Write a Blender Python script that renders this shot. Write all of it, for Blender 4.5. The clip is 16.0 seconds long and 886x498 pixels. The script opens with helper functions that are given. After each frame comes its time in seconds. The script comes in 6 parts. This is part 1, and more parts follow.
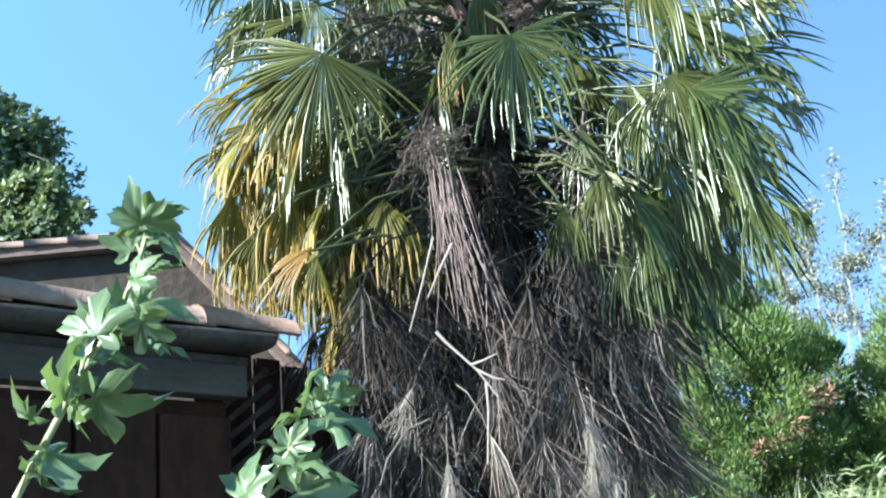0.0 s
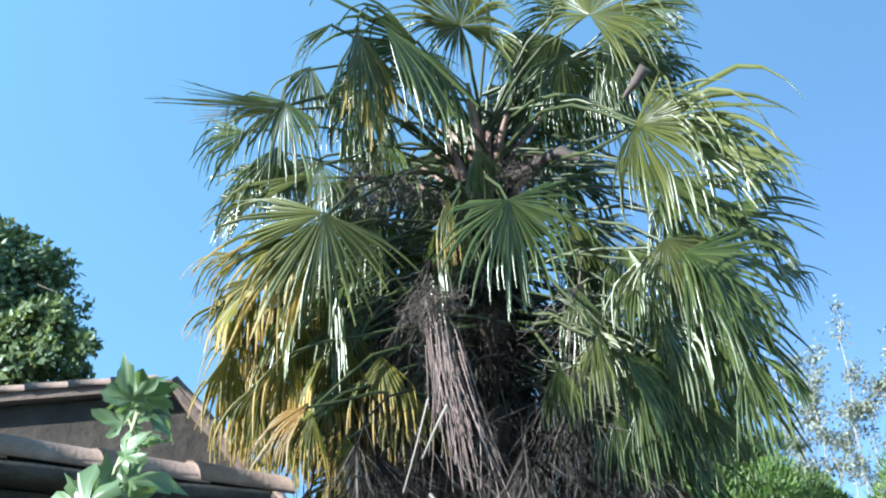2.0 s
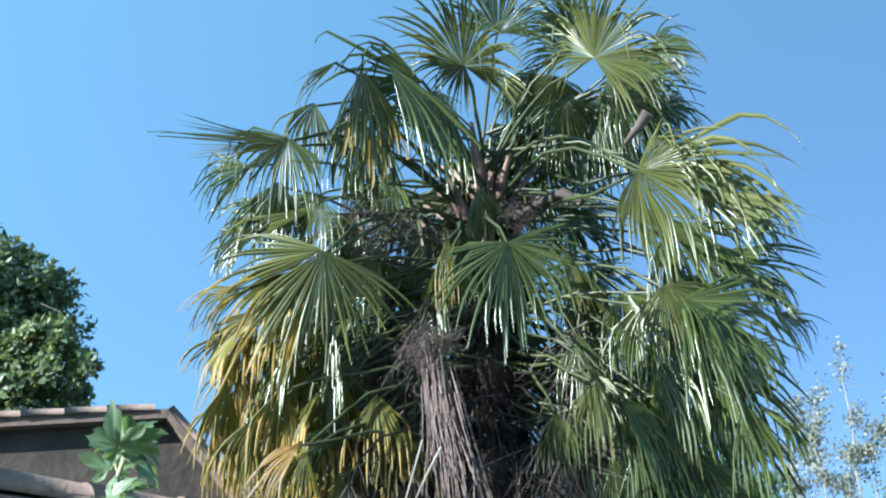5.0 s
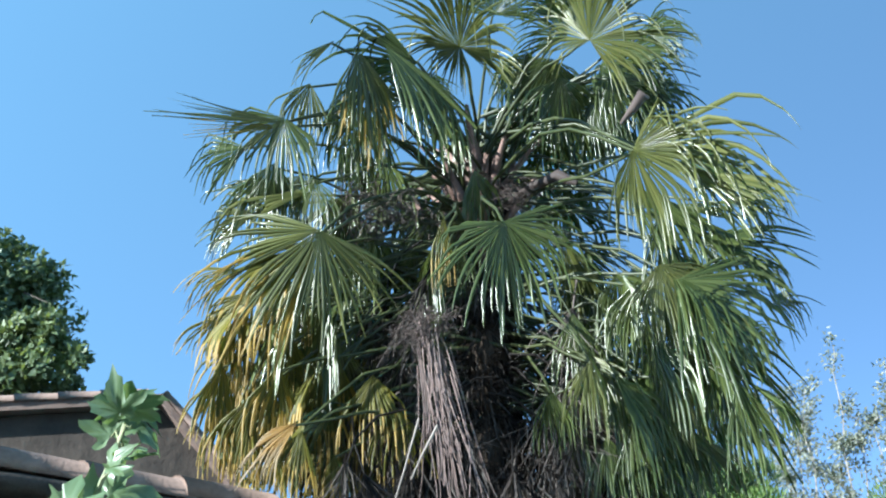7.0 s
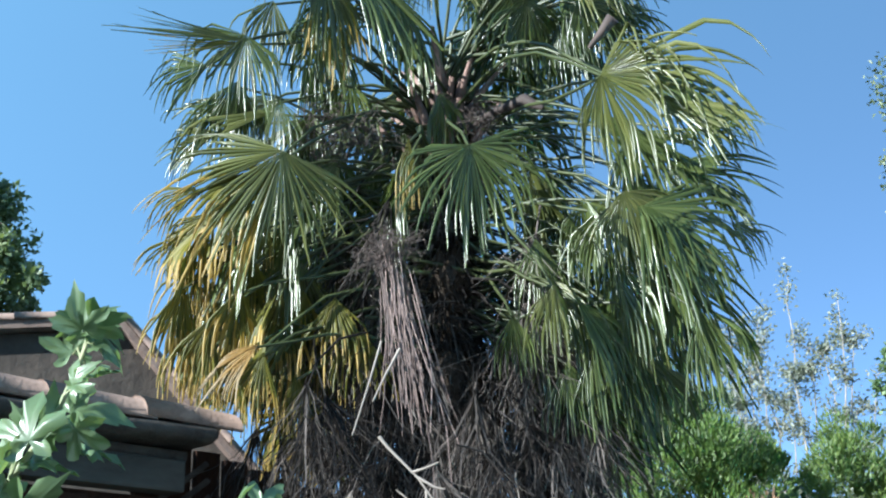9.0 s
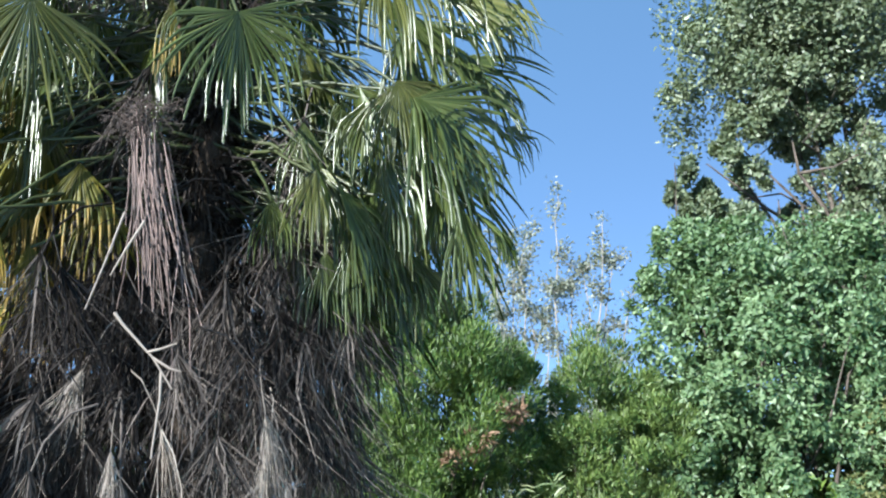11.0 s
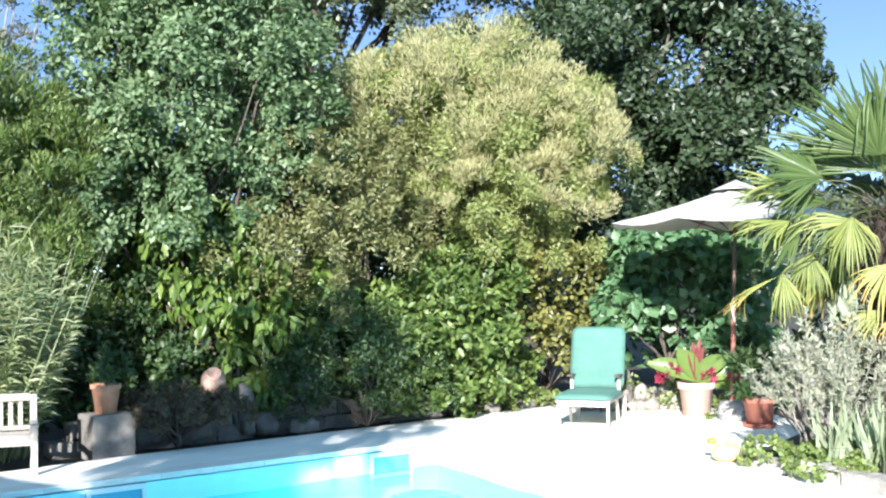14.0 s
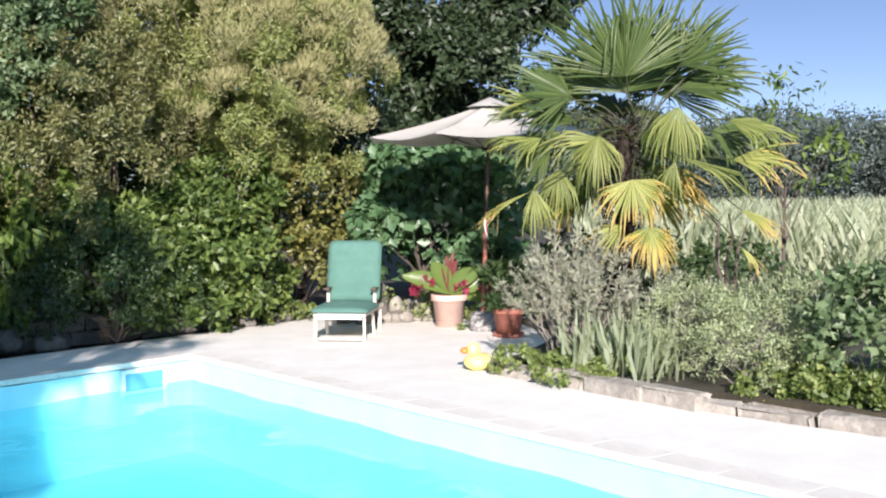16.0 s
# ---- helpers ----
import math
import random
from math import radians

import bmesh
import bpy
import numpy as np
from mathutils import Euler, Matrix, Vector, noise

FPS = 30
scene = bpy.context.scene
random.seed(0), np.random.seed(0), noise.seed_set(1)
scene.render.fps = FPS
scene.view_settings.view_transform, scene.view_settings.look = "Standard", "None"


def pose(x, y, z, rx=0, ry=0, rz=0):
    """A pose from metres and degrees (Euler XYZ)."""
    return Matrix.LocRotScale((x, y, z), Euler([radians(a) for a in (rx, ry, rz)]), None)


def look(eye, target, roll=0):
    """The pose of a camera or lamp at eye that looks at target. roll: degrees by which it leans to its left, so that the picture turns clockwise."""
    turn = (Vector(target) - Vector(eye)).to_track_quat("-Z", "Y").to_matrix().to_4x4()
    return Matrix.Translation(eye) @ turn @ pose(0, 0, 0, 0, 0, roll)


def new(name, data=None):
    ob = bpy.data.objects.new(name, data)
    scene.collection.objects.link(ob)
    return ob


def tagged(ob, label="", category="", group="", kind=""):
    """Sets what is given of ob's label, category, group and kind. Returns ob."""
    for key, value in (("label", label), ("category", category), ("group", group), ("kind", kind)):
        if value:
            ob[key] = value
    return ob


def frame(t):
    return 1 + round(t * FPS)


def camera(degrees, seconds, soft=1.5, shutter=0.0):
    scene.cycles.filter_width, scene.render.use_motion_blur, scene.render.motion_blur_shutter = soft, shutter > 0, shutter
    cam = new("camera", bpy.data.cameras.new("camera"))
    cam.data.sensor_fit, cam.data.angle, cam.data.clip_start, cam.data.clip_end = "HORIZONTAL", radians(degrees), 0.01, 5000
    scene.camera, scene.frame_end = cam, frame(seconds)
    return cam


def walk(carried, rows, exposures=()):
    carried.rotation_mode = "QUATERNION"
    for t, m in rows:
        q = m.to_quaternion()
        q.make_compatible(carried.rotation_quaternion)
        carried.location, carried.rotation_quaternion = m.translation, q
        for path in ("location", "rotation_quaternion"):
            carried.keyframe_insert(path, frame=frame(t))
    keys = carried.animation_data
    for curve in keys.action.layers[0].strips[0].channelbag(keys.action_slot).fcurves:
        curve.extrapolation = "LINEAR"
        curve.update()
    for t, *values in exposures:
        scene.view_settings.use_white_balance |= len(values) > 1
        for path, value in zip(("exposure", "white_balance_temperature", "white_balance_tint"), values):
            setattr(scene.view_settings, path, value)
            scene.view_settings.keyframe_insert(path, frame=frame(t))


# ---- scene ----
cam = camera(41.85, 16.0, 2.15)
# seconds, x, y, z, pitch, roll, yaw
PATH = [(0.0, -0.085, -0.256, 1.625, 16.67, -4.65, 2.62), (0.5, -0.058, -0.294, 1.654, 18.15, -3.69, 2.37), (1.0, -0.021, -0.314, 1.663, 21.14, -3.17, 3.44),
        (1.5, -0.023, -0.331, 1.686, 21.97, -3.16, 3.21), (2.0, -0.032, -0.341, 1.701, 23.29, -3.79, 2.48), (2.5, -0.007, -0.34, 1.724, 23.99, -3.33, 3.51),
        (3.0, -0.011, -0.351, 1.731, 24.94, -3.73, 2.85), (3.2, -0.024, -0.358, 1.718, 25.24, -3.69, 2.77), (5.3, -0.002, -0.349, 1.755, 24.35, -2.19, 2.68),
        (5.5, -0.002, -0.359, 1.755, 24.04, -2.33, 2.47), (6.0, -0.028, -0.321, 1.684, 24.74, -2.37, 1.33), (6.5, -0.03, -0.323, 1.681, 24.94, -2.62, 2.18),
        (7.0, -0.028, -0.333, 1.698, 24.36, -2.41, 2.19), (7.5, -0.023, -0.34, 1.739, 23.81, -1.98, 1.54), (8.0, -0.039, -0.3, 1.63, 24.49, -2.11, 0.5),
        (8.2, -0.056, -0.363, 1.684, 23.7, -2.91, 1.16), (10.3, 0.017, -0.14, 1.699, 18.15, -1.33, -6.04), (10.5, 0.041, -0.132, 1.698, 17.5, -1.4, -7.47),
        (11.0, 0.041, -0.122, 1.688, 15.55, -0.88, -11.08), (11.5, 0.116, -0.109, 1.648, 12.56, -0.57, -15.41), (12.0, 0.134, -0.089, 1.62, 8.9, -0.4, -18.84),
        (12.5, 0.214, -0.084, 1.63, 5.41, 1.55, -25.04), (13.0, 0.223, -0.043, 1.64, 4.06, -0.31, -29.74), (13.5, 0.173, 0.022, 1.65, 2.53, -0.62, -36.07),
        (14.0, 0.137, 0.024, 1.65, 1.62, -0.8, -39.42), (14.5, 0.104, 0.022, 1.65, 0.12, -0.21, -43.16), (15.0, 0.108, 0.061, 1.65, -0.97, 0.41, -47.03),
        (15.5, 0.105, 0.082, 1.65, -2.07, 0.21, -49.71), (16.0, 0.124, 0.087, 1.64, -2.72, -0.29, -51.56)]


def eye_row(t, x, y, z, pitch, roll, yaw):
    return t, Matrix.Translation((x, y, z)) @ pose(0, 0, 0, 0, 0, yaw) @ pose(0, 0, 0, 90 + pitch) @ pose(0, 0, 0, 0, 0, roll)


EXPOSURES = [(0.0, 1.95, 5850, 5), (1.0, 1.85, 5850, 4), (3.0, 1.7, 5750, 3), (8.0, 1.48, 5750, 3), (10.5, 1.44, 5900, 6), (11.0, 1.5, 5950, 7), (12.0, 1.5, 6100, 9), (12.5, 1.55, 6150, 11), (13.0, 1.52, 6200, 12),
             (14.5, 1.48, 6200, 14), (15.0, 1.25, 6350, 17), (16.0, 0.76, 6650, 21)]
walk(cam, [eye_row(*r) for r in PATH], EXPOSURES)

# ---- light ----
SUN_YAW, SUN_UP = 131.0, 21.5
sun_to = Vector((-math.sin(radians(SUN_YAW)) * math.cos(radians(SUN_UP)), math.cos(radians(SUN_YAW)) * math.cos(radians(SUN_UP)), math.sin(radians(SUN_UP))))
sun = new("sun", bpy.data.lights.new("sun", "SUN"))
sun.data.energy, sun.data.angle, sun.data.color = 5.6, radians(0.6), (0.97, 0.94, 0.89)
sun.matrix_world = look(sun_to * 50, (0, 0, 0))
world = bpy.data.worlds.new("sky")
scene.world = world
world.use_nodes = True
sky = world.node_tree.nodes.new("ShaderNodeTexSky")
sky.sky_type, sky.sun_disc = "NISHITA", False
sky.sun_elevation, sky.sun_rotation = radians(SUN_UP), radians(-SUN_YAW)
sky.altitude, sky.air_density, sky.dust_density, sky.ozone_density = 6500, 1.0, 0.0, 1.3
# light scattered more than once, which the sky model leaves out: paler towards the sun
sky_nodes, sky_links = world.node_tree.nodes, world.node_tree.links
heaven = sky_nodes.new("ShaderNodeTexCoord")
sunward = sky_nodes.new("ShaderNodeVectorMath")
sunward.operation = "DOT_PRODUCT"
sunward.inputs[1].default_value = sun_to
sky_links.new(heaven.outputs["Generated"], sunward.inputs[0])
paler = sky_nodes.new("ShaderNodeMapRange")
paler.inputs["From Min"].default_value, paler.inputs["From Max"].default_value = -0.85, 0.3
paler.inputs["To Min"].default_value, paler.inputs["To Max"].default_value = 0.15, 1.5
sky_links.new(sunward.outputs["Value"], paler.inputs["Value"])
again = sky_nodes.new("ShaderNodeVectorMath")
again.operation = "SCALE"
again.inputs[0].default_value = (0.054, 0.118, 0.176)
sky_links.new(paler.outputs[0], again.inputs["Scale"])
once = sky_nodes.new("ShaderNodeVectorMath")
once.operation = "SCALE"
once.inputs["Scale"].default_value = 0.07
sky_links.new(sky.outputs["Color"], once.inputs[0])
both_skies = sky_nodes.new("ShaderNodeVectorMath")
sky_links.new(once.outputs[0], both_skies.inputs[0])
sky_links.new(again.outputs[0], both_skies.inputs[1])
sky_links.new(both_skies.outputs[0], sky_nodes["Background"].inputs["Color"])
sky_nodes["Background"].inputs["Strength"].default_value = 1.0

# ---- materials ----


def material(name):
    m = bpy.data.materials.new(name)
    m.use_nodes = True
    return m, m.node_tree.nodes, m.node_tree.links, m.node_tree.nodes["Principled BSDF"]


def ramp(nodes, stops):
    r = nodes.new("ShaderNodeValToRGB")
    while len(r.color_ramp.elements) < len(stops):
        r.color_ramp.elements.new(0.5)
    for e, (at, col) in zip(r.color_ramp.elements, stops):
        e.position, e.color = at, (*col, 1)
    return r


def leafy(name, dark, mid, light, through_share=0.3, rough=0.45, tip=None, vary=0.0, gloss=0.5):
    """Leaf: random tone for each leaf, a soft patchiness over the crown, light shining through."""
    m, n, l, b = material(name)
    geo = n.new("ShaderNodeNewGeometry")
    tex = n.new("ShaderNodeTexNoise")
    tex.inputs["Scale"].default_value, tex.inputs["Detail"].default_value = 1.6, 3
    coord = n.new("ShaderNodeTexCoord")
    l.new(coord.outputs["Object"], tex.inputs["Vector"])
    add = n.new("ShaderNodeMath")
    add.operation = "MULTIPLY_ADD"
    add.inputs[1].default_value = 0.62
    l.new(geo.outputs["Random Per Island"], add.inputs[0])
    half = n.new("ShaderNodeMath")
    half.operation = "MULTIPLY_ADD"
    half.inputs[1].default_value, half.inputs[2].default_value = 0.9, -0.25
    l.new(tex.outputs["Fac"], half.inputs[0])
    l.new(half.outputs[0], add.inputs[2])
    if vary:
        whole = n.new("ShaderNodeObjectInfo")
        lift = n.new("ShaderNodeMath")
        lift.operation = "MULTIPLY_ADD"
        lift.inputs[1].default_value = vary
        l.new(whole.outputs["Random"], lift.inputs[0])
        half.inputs[2].default_value -= vary * 0.55
        l.new(half.outputs[0], lift.inputs[2])
        l.new(lift.outputs[0], add.inputs[2])
    r = ramp(n, [(0.1, dark), (0.5, mid), (0.95, light)])
    l.new(add.outputs[0], r.inputs["Fac"])
    colour = r.outputs["Color"]
    if tip:
        a = n.new("ShaderNodeAttribute")
        a.attribute_name = "tip"
        info = n.new("ShaderNodeObjectInfo")
        shift = n.new("ShaderNodeMath")
        shift.operation = "MULTIPLY_ADD"
        shift.inputs[1].default_value = 0.35
        l.new(info.outputs["Random"], shift.inputs[0])
        l.new(a.outputs["Fac"], shift.inputs[2])
        wob = n.new("ShaderNodeMath")
        wob.operation = "MULTIPLY_ADD"
        wob.inputs[1].default_value = 0.3
        l.new(geo.outputs["Random Per Island"], wob.inputs[0])
        l.new(shift.outputs[0], wob.inputs[2])
        where = ramp(n, [(tip[0], (0, 0, 0)), (tip[0] + 0.3, (1, 1, 1))])
        l.new(wob.outputs[0], where.inputs["Fac"])
        dry = ramp(n, [(0.4, tip[1]), (1.0, tip[2])])
        l.new(a.outputs["Fac"], dry.inputs["Fac"])
        mix = n.new("ShaderNodeMixRGB")
        l.new(where.outputs["Color"], mix.inputs[0])
        l.new(colour, mix.inputs[1])
        l.new(dry.outputs["Color"], mix.inputs[2])
        colour = mix.outputs["Color"]
    l.new(colour, b.inputs["Base Color"])
    b.inputs["Roughness"].default_value = rough
    b.inputs["Specular IOR Level"].default_value = gloss
    glow = n.new("ShaderNodeBsdfTranslucent")
    warm = n.new("ShaderNodeMixRGB")
    warm.blend_type = "MULTIPLY"
    warm.inputs[0].default_value = 1.0
    warm.inputs[2].default_value = (1.0, 1.0, 0.45, 1)
    l.new(colour, warm.inputs[1])
    gain = n.new("ShaderNodeMixRGB")
    gain.blend_type = "ADD"
    gain.inputs[0].default_value = 0.6
    l.new(warm.outputs["Color"], gain.inputs[1])
    l.new(warm.outputs["Color"], gain.inputs[2])
    l.new(gain.outputs["Color"], glow.inputs["Color"])
    both = n.new("ShaderNodeMixShader")
    both.inputs[0].default_value = through_share
    l.new(b.outputs[0], both.inputs[1])
    l.new(glow.outputs[0], both.inputs[2])
    l.new(both.outputs[0], n["Material Output"].inputs["Surface"])
    return m


def solid(name, a, b_col, scale=8.0, rough=0.7, bump=0.2, fine=60.0, metal=0.0, per_object=0.0, stretch=(1, 1, 1)):
    """A surface with stains at one scale and grain at another."""
    m, n, l, b = material(name)
    coord = n.new("ShaderNodeTexCoord")
    mapping = n.new("ShaderNodeMapping")
    mapping.inputs["Scale"].default_value = stretch
    l.new(coord.outputs["Object"], mapping.inputs["Vector"])
    big = n.new("ShaderNodeTexNoise")
    big.inputs["Scale"].default_value, big.inputs["Detail"].default_value, big.inputs["Roughness"].default_value = scale, 5, 0.65
    small = n.new("ShaderNodeTexNoise")
    small.inputs["Scale"].default_value, small.inputs["Detail"].default_value = fine, 4
    for t in (big, small):
        l.new(mapping.outputs[0], t.inputs["Vector"])
    mixed = n.new("ShaderNodeMath")
    mixed.operation = "MULTIPLY_ADD"
    mixed.inputs[1].default_value = 0.35
    l.new(small.outputs["Fac"], mixed.inputs[0])
    share = n.new("ShaderNodeMath")
    share.operation = "MULTIPLY_ADD"
    share.inputs[1].default_value, share.inputs[2].default_value = 1.3, -0.33
    l.new(big.outputs["Fac"], share.inputs[0])
    l.new(share.outputs[0], mixed.inputs[2])
    fac = mixed.outputs[0]
    if per_object:
        info = n.new("ShaderNodeObjectInfo")
        more = n.new("ShaderNodeMath")
        more.operation = "MULTIPLY_ADD"
        more.inputs[1].default_value = per_object
        l.new(info.outputs["Random"], more.inputs[0])
        l.new(fac, more.inputs[2])
        fac = more.outputs[0]
    r = ramp(n, [(0.2, a), (0.85, b_col)])
    l.new(fac, r.inputs["Fac"])
    l.new(r.outputs["Color"], b.inputs["Base Color"])
    b.inputs["Roughness"].default_value, b.inputs["Metallic"].default_value = rough, metal
    if bump:
        bm_node = n.new("ShaderNodeBump")
        bm_node.inputs["Strength"].default_value, bm_node.inputs["Distance"].default_value = bump, 0.02
        l.new(fac, bm_node.inputs["Height"])
        l.new(bm_node.outputs[0], b.inputs["Normal"])
    return m


M_PALM = leafy("palm_leaf", (0.027, 0.042, 0.013), (0.058, 0.08, 0.022), (0.112, 0.137, 0.044), 0.28, 0.27, (1.2, (0.22, 0.2, 0.05), (0.3, 0.23, 0.1)), gloss=0.95)
M_PALM_YEL = leafy("palm_leaf_yellowing", (0.0475, 0.05, 0.00713), (0.095, 0.095, 0.0127), (0.174, 0.151, 0.0206), 0.34, 0.42, (0.98, (0.3, 0.2, 0.025), (0.33, 0.23, 0.07)))
M_PALM_OLIVE = leafy("palm_leaf_olive", (0.038, 0.048, 0.012), (0.08, 0.092, 0.023), (0.158, 0.163, 0.052), 0.3, 0.3, (1.25, (0.28, 0.24, 0.05), (0.36, 0.26, 0.1)), gloss=0.95)
M_PALM_DRY = leafy("palm_leaf_dry", (0.18, 0.1, 0.02), (0.3, 0.17, 0.035), (0.4, 0.27, 0.1), 0.22, 0.6, (0.8, (0.32, 0.23, 0.11), (0.3, 0.23, 0.15)))
M_PALM_YOUNG = leafy("young_palm_leaf", (0.04, 0.07, 0.02), (0.075, 0.12, 0.036), (0.14, 0.185, 0.065), 0.3, 0.33, (1.3, (0.3, 0.27, 0.06), (0.34, 0.25, 0.1)), gloss=0.95)
M_PALM_YOUNG_YEL = leafy("young_palm_leaf_pale", (0.1, 0.14, 0.036), (0.22, 0.26, 0.075), (0.37, 0.39, 0.13), 0.36, 0.38, (1.15, (0.4, 0.34, 0.05), (0.4, 0.28, 0.08)))
M_PALM_GOLD = leafy("young_palm_leaf_yellow", (0.16, 0.2, 0.05), (0.31, 0.34, 0.095), (0.47, 0.47, 0.17), 0.34, 0.42, (0.85, (0.5, 0.4, 0.1), (0.52, 0.38, 0.14)))
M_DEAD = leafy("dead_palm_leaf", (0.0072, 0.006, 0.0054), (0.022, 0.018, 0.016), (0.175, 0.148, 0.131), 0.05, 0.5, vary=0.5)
M_DEAD_PALE = leafy("dead_flower_strands", (0.12, 0.1, 0.085), (0.22, 0.185, 0.155), (0.38, 0.33, 0.285), 0.08, 0.6)
M_BRUSH = leafy("dry_flower_strand", (0.07, 0.045, 0.038), (0.18, 0.12, 0.102), (0.42, 0.3, 0.26), 0.05, 0.6)
M_MOP = leafy("old_flower_tangle", (0.02, 0.014, 0.011), (0.045, 0.032, 0.027), (0.13, 0.095, 0.08), 0.05, 0.8)
M_PETIOLE = solid("petiole_green", (0.0254, 0.0359, 0.0106), (0.0634, 0.0722, 0.0254), 6, 0.45, 0.05)
M_PETIOLE_OLD = solid("petiole_base", (0.1, 0.055, 0.042), (0.32, 0.21, 0.17), 12, 0.8, 0.3, 50)
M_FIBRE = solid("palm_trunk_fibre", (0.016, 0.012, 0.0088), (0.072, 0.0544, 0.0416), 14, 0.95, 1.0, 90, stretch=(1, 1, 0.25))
M_THUJA = leafy("thuja_spray", (0.022, 0.042, 0.01), (0.06, 0.105, 0.02), (0.155, 0.22, 0.05), 0.3)
M_THUJA_B = leafy("thuja_spray_pale", (0.035, 0.065, 0.016), (0.09, 0.14, 0.034), (0.19, 0.25, 0.07), 0.3)
M_BROWN = leafy("thuja_dead_spray", (0.06, 0.035, 0.02), (0.13, 0.075, 0.04), (0.26, 0.16, 0.1), 0.12, 0.7)
M_BROWNBUSH = leafy("dry_bush_leaf", (0.05, 0.04, 0.022), (0.11, 0.088, 0.05), (0.2, 0.16, 0.1), 0.15, 0.7)
M_TALL = leafy("shrub_leaf", (0.038, 0.074, 0.028), (0.093, 0.152, 0.063), (0.222, 0.298, 0.155), 0.28, 0.5)
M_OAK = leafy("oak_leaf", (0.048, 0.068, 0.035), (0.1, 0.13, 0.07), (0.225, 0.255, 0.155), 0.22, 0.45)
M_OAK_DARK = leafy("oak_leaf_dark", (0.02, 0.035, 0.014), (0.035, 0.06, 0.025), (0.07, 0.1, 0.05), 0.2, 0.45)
M_GOLD = leafy("privet_leaf", (0.112, 0.146, 0.0392), (0.213, 0.246, 0.0784), (0.314, 0.347, 0.129), 0.3)
M_BLOOM = leafy("privet_bloom", (0.25, 0.24, 0.105), (0.35, 0.335, 0.165), (0.45, 0.435, 0.245), 0.25, 0.7)
M_DULL = leafy("dull_shrub_leaf", (0.07, 0.08, 0.025), (0.14, 0.15, 0.055), (0.245, 0.245, 0.1), 0.28)
M_VINE = leafy("vine_leaf", (0.05, 0.09, 0.018), (0.1, 0.165, 0.032), (0.2, 0.27, 0.07), 0.32, 0.38)
M_BRIGHT = leafy("laurel_leaf", (0.03, 0.06, 0.014), (0.085, 0.14, 0.032), (0.24, 0.31, 0.09), 0.32, 0.45)
M_YELLOW = leafy("turning_leaf", (0.07, 0.075, 0.025), (0.15, 0.16, 0.045), (0.33, 0.31, 0.09), 0.3)
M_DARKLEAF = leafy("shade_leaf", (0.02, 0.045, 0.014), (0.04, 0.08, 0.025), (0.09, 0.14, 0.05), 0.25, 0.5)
M_REED = leafy("reed_leaf", (0.115, 0.155, 0.06), (0.22, 0.26, 0.125), (0.39, 0.41, 0.26), 0.3, 0.5)
M_FIG = leafy("fig_leaf", (0.072, 0.115, 0.052), (0.11, 0.165, 0.078), (0.175, 0.24, 0.125), 0.34, 0.34)
M_FIGBUSH = leafy("fig_bush_leaf", (0.06, 0.132, 0.06), (0.102, 0.198, 0.09), (0.18, 0.288, 0.144), 0.28, 0.4)
M_SILVER = leafy("silver_leaf", (0.1, 0.115, 0.085), (0.17, 0.185, 0.14), (0.3, 0.31, 0.26), 0.25, 0.5)
M_GREYGREEN = leafy("grey_green_leaf", (0.167, 0.213, 0.11), (0.316, 0.371, 0.204), (0.518, 0.575, 0.353), 0.25, 0.6)
M_LAV = leafy("lavender_grey_leaf", (0.167, 0.181, 0.126), (0.306, 0.328, 0.238), (0.502, 0.515, 0.403), 0.2, 0.6)
M_IRIS = leafy("iris_blade", (0.14, 0.18, 0.11), (0.26, 0.31, 0.2), (0.42, 0.46, 0.33), 0.3, 0.42)
M_CORN = leafy("maize_blade", (0.18, 0.225, 0.13), (0.33, 0.37, 0.24), (0.52, 0.55, 0.4), 0.3, 0.5)
# greyed, bluish leaf tones paint the haze of distance into the wood
M_FAR_HAZED = leafy("far_wood_hazed_leaf", (0.06, 0.085, 0.07), (0.085, 0.115, 0.095), (0.12, 0.15, 0.125), 0.2, 0.6)
M_FARTREE = leafy("far_tree_leaf", (0.06, 0.09, 0.042), (0.11, 0.15, 0.07), (0.2, 0.24, 0.12), 0.28, 0.5)
M_IVY = leafy("ground_ivy_leaf", (0.072, 0.12, 0.03), (0.156, 0.216, 0.06), (0.324, 0.36, 0.132), 0.28, 0.45)
M_CANNA = leafy("canna_leaf", (0.08, 0.14, 0.03), (0.14, 0.22, 0.05), (0.22, 0.3, 0.09), 0.4, 0.35)
M_CANNA_RED = solid("canna_stalk", (0.07, 0.014, 0.014), (0.18, 0.04, 0.03), 10, 0.5, 0.1)
M_PETAL = leafy("red_petal", (0.22, 0.012, 0.035), (0.34, 0.035, 0.08), (0.45, 0.1, 0.16), 0.3, 0.5)
M_BARK = solid("bark", (0.035, 0.028, 0.022), (0.15, 0.12, 0.095), 9, 0.95, 0.8, 50, stretch=(1, 1, 0.3))
M_TWIG = solid("grey_twig", (0.16, 0.14, 0.12), (0.36, 0.33, 0.29), 9, 0.9, 0.3, 50)
M_FIGSTEM = solid("fig_stem", (0.1, 0.13, 0.05), (0.3, 0.3, 0.18), 12, 0.6, 0.2)
M_DECK = solid("pale_deck", (0.72, 0.69, 0.62), (0.85, 0.825, 0.765), 2.2, 0.85, 0.12, 40)
M_COPING = solid("coping_stone", (0.62, 0.58, 0.51), (0.8, 0.76, 0.69), 3, 0.8, 0.15, 50, per_object=0.2)
M_SOIL = solid("dry_ground", (0.025, 0.022, 0.013), (0.075, 0.064, 0.037), 3, 0.95, 0.6, 30)
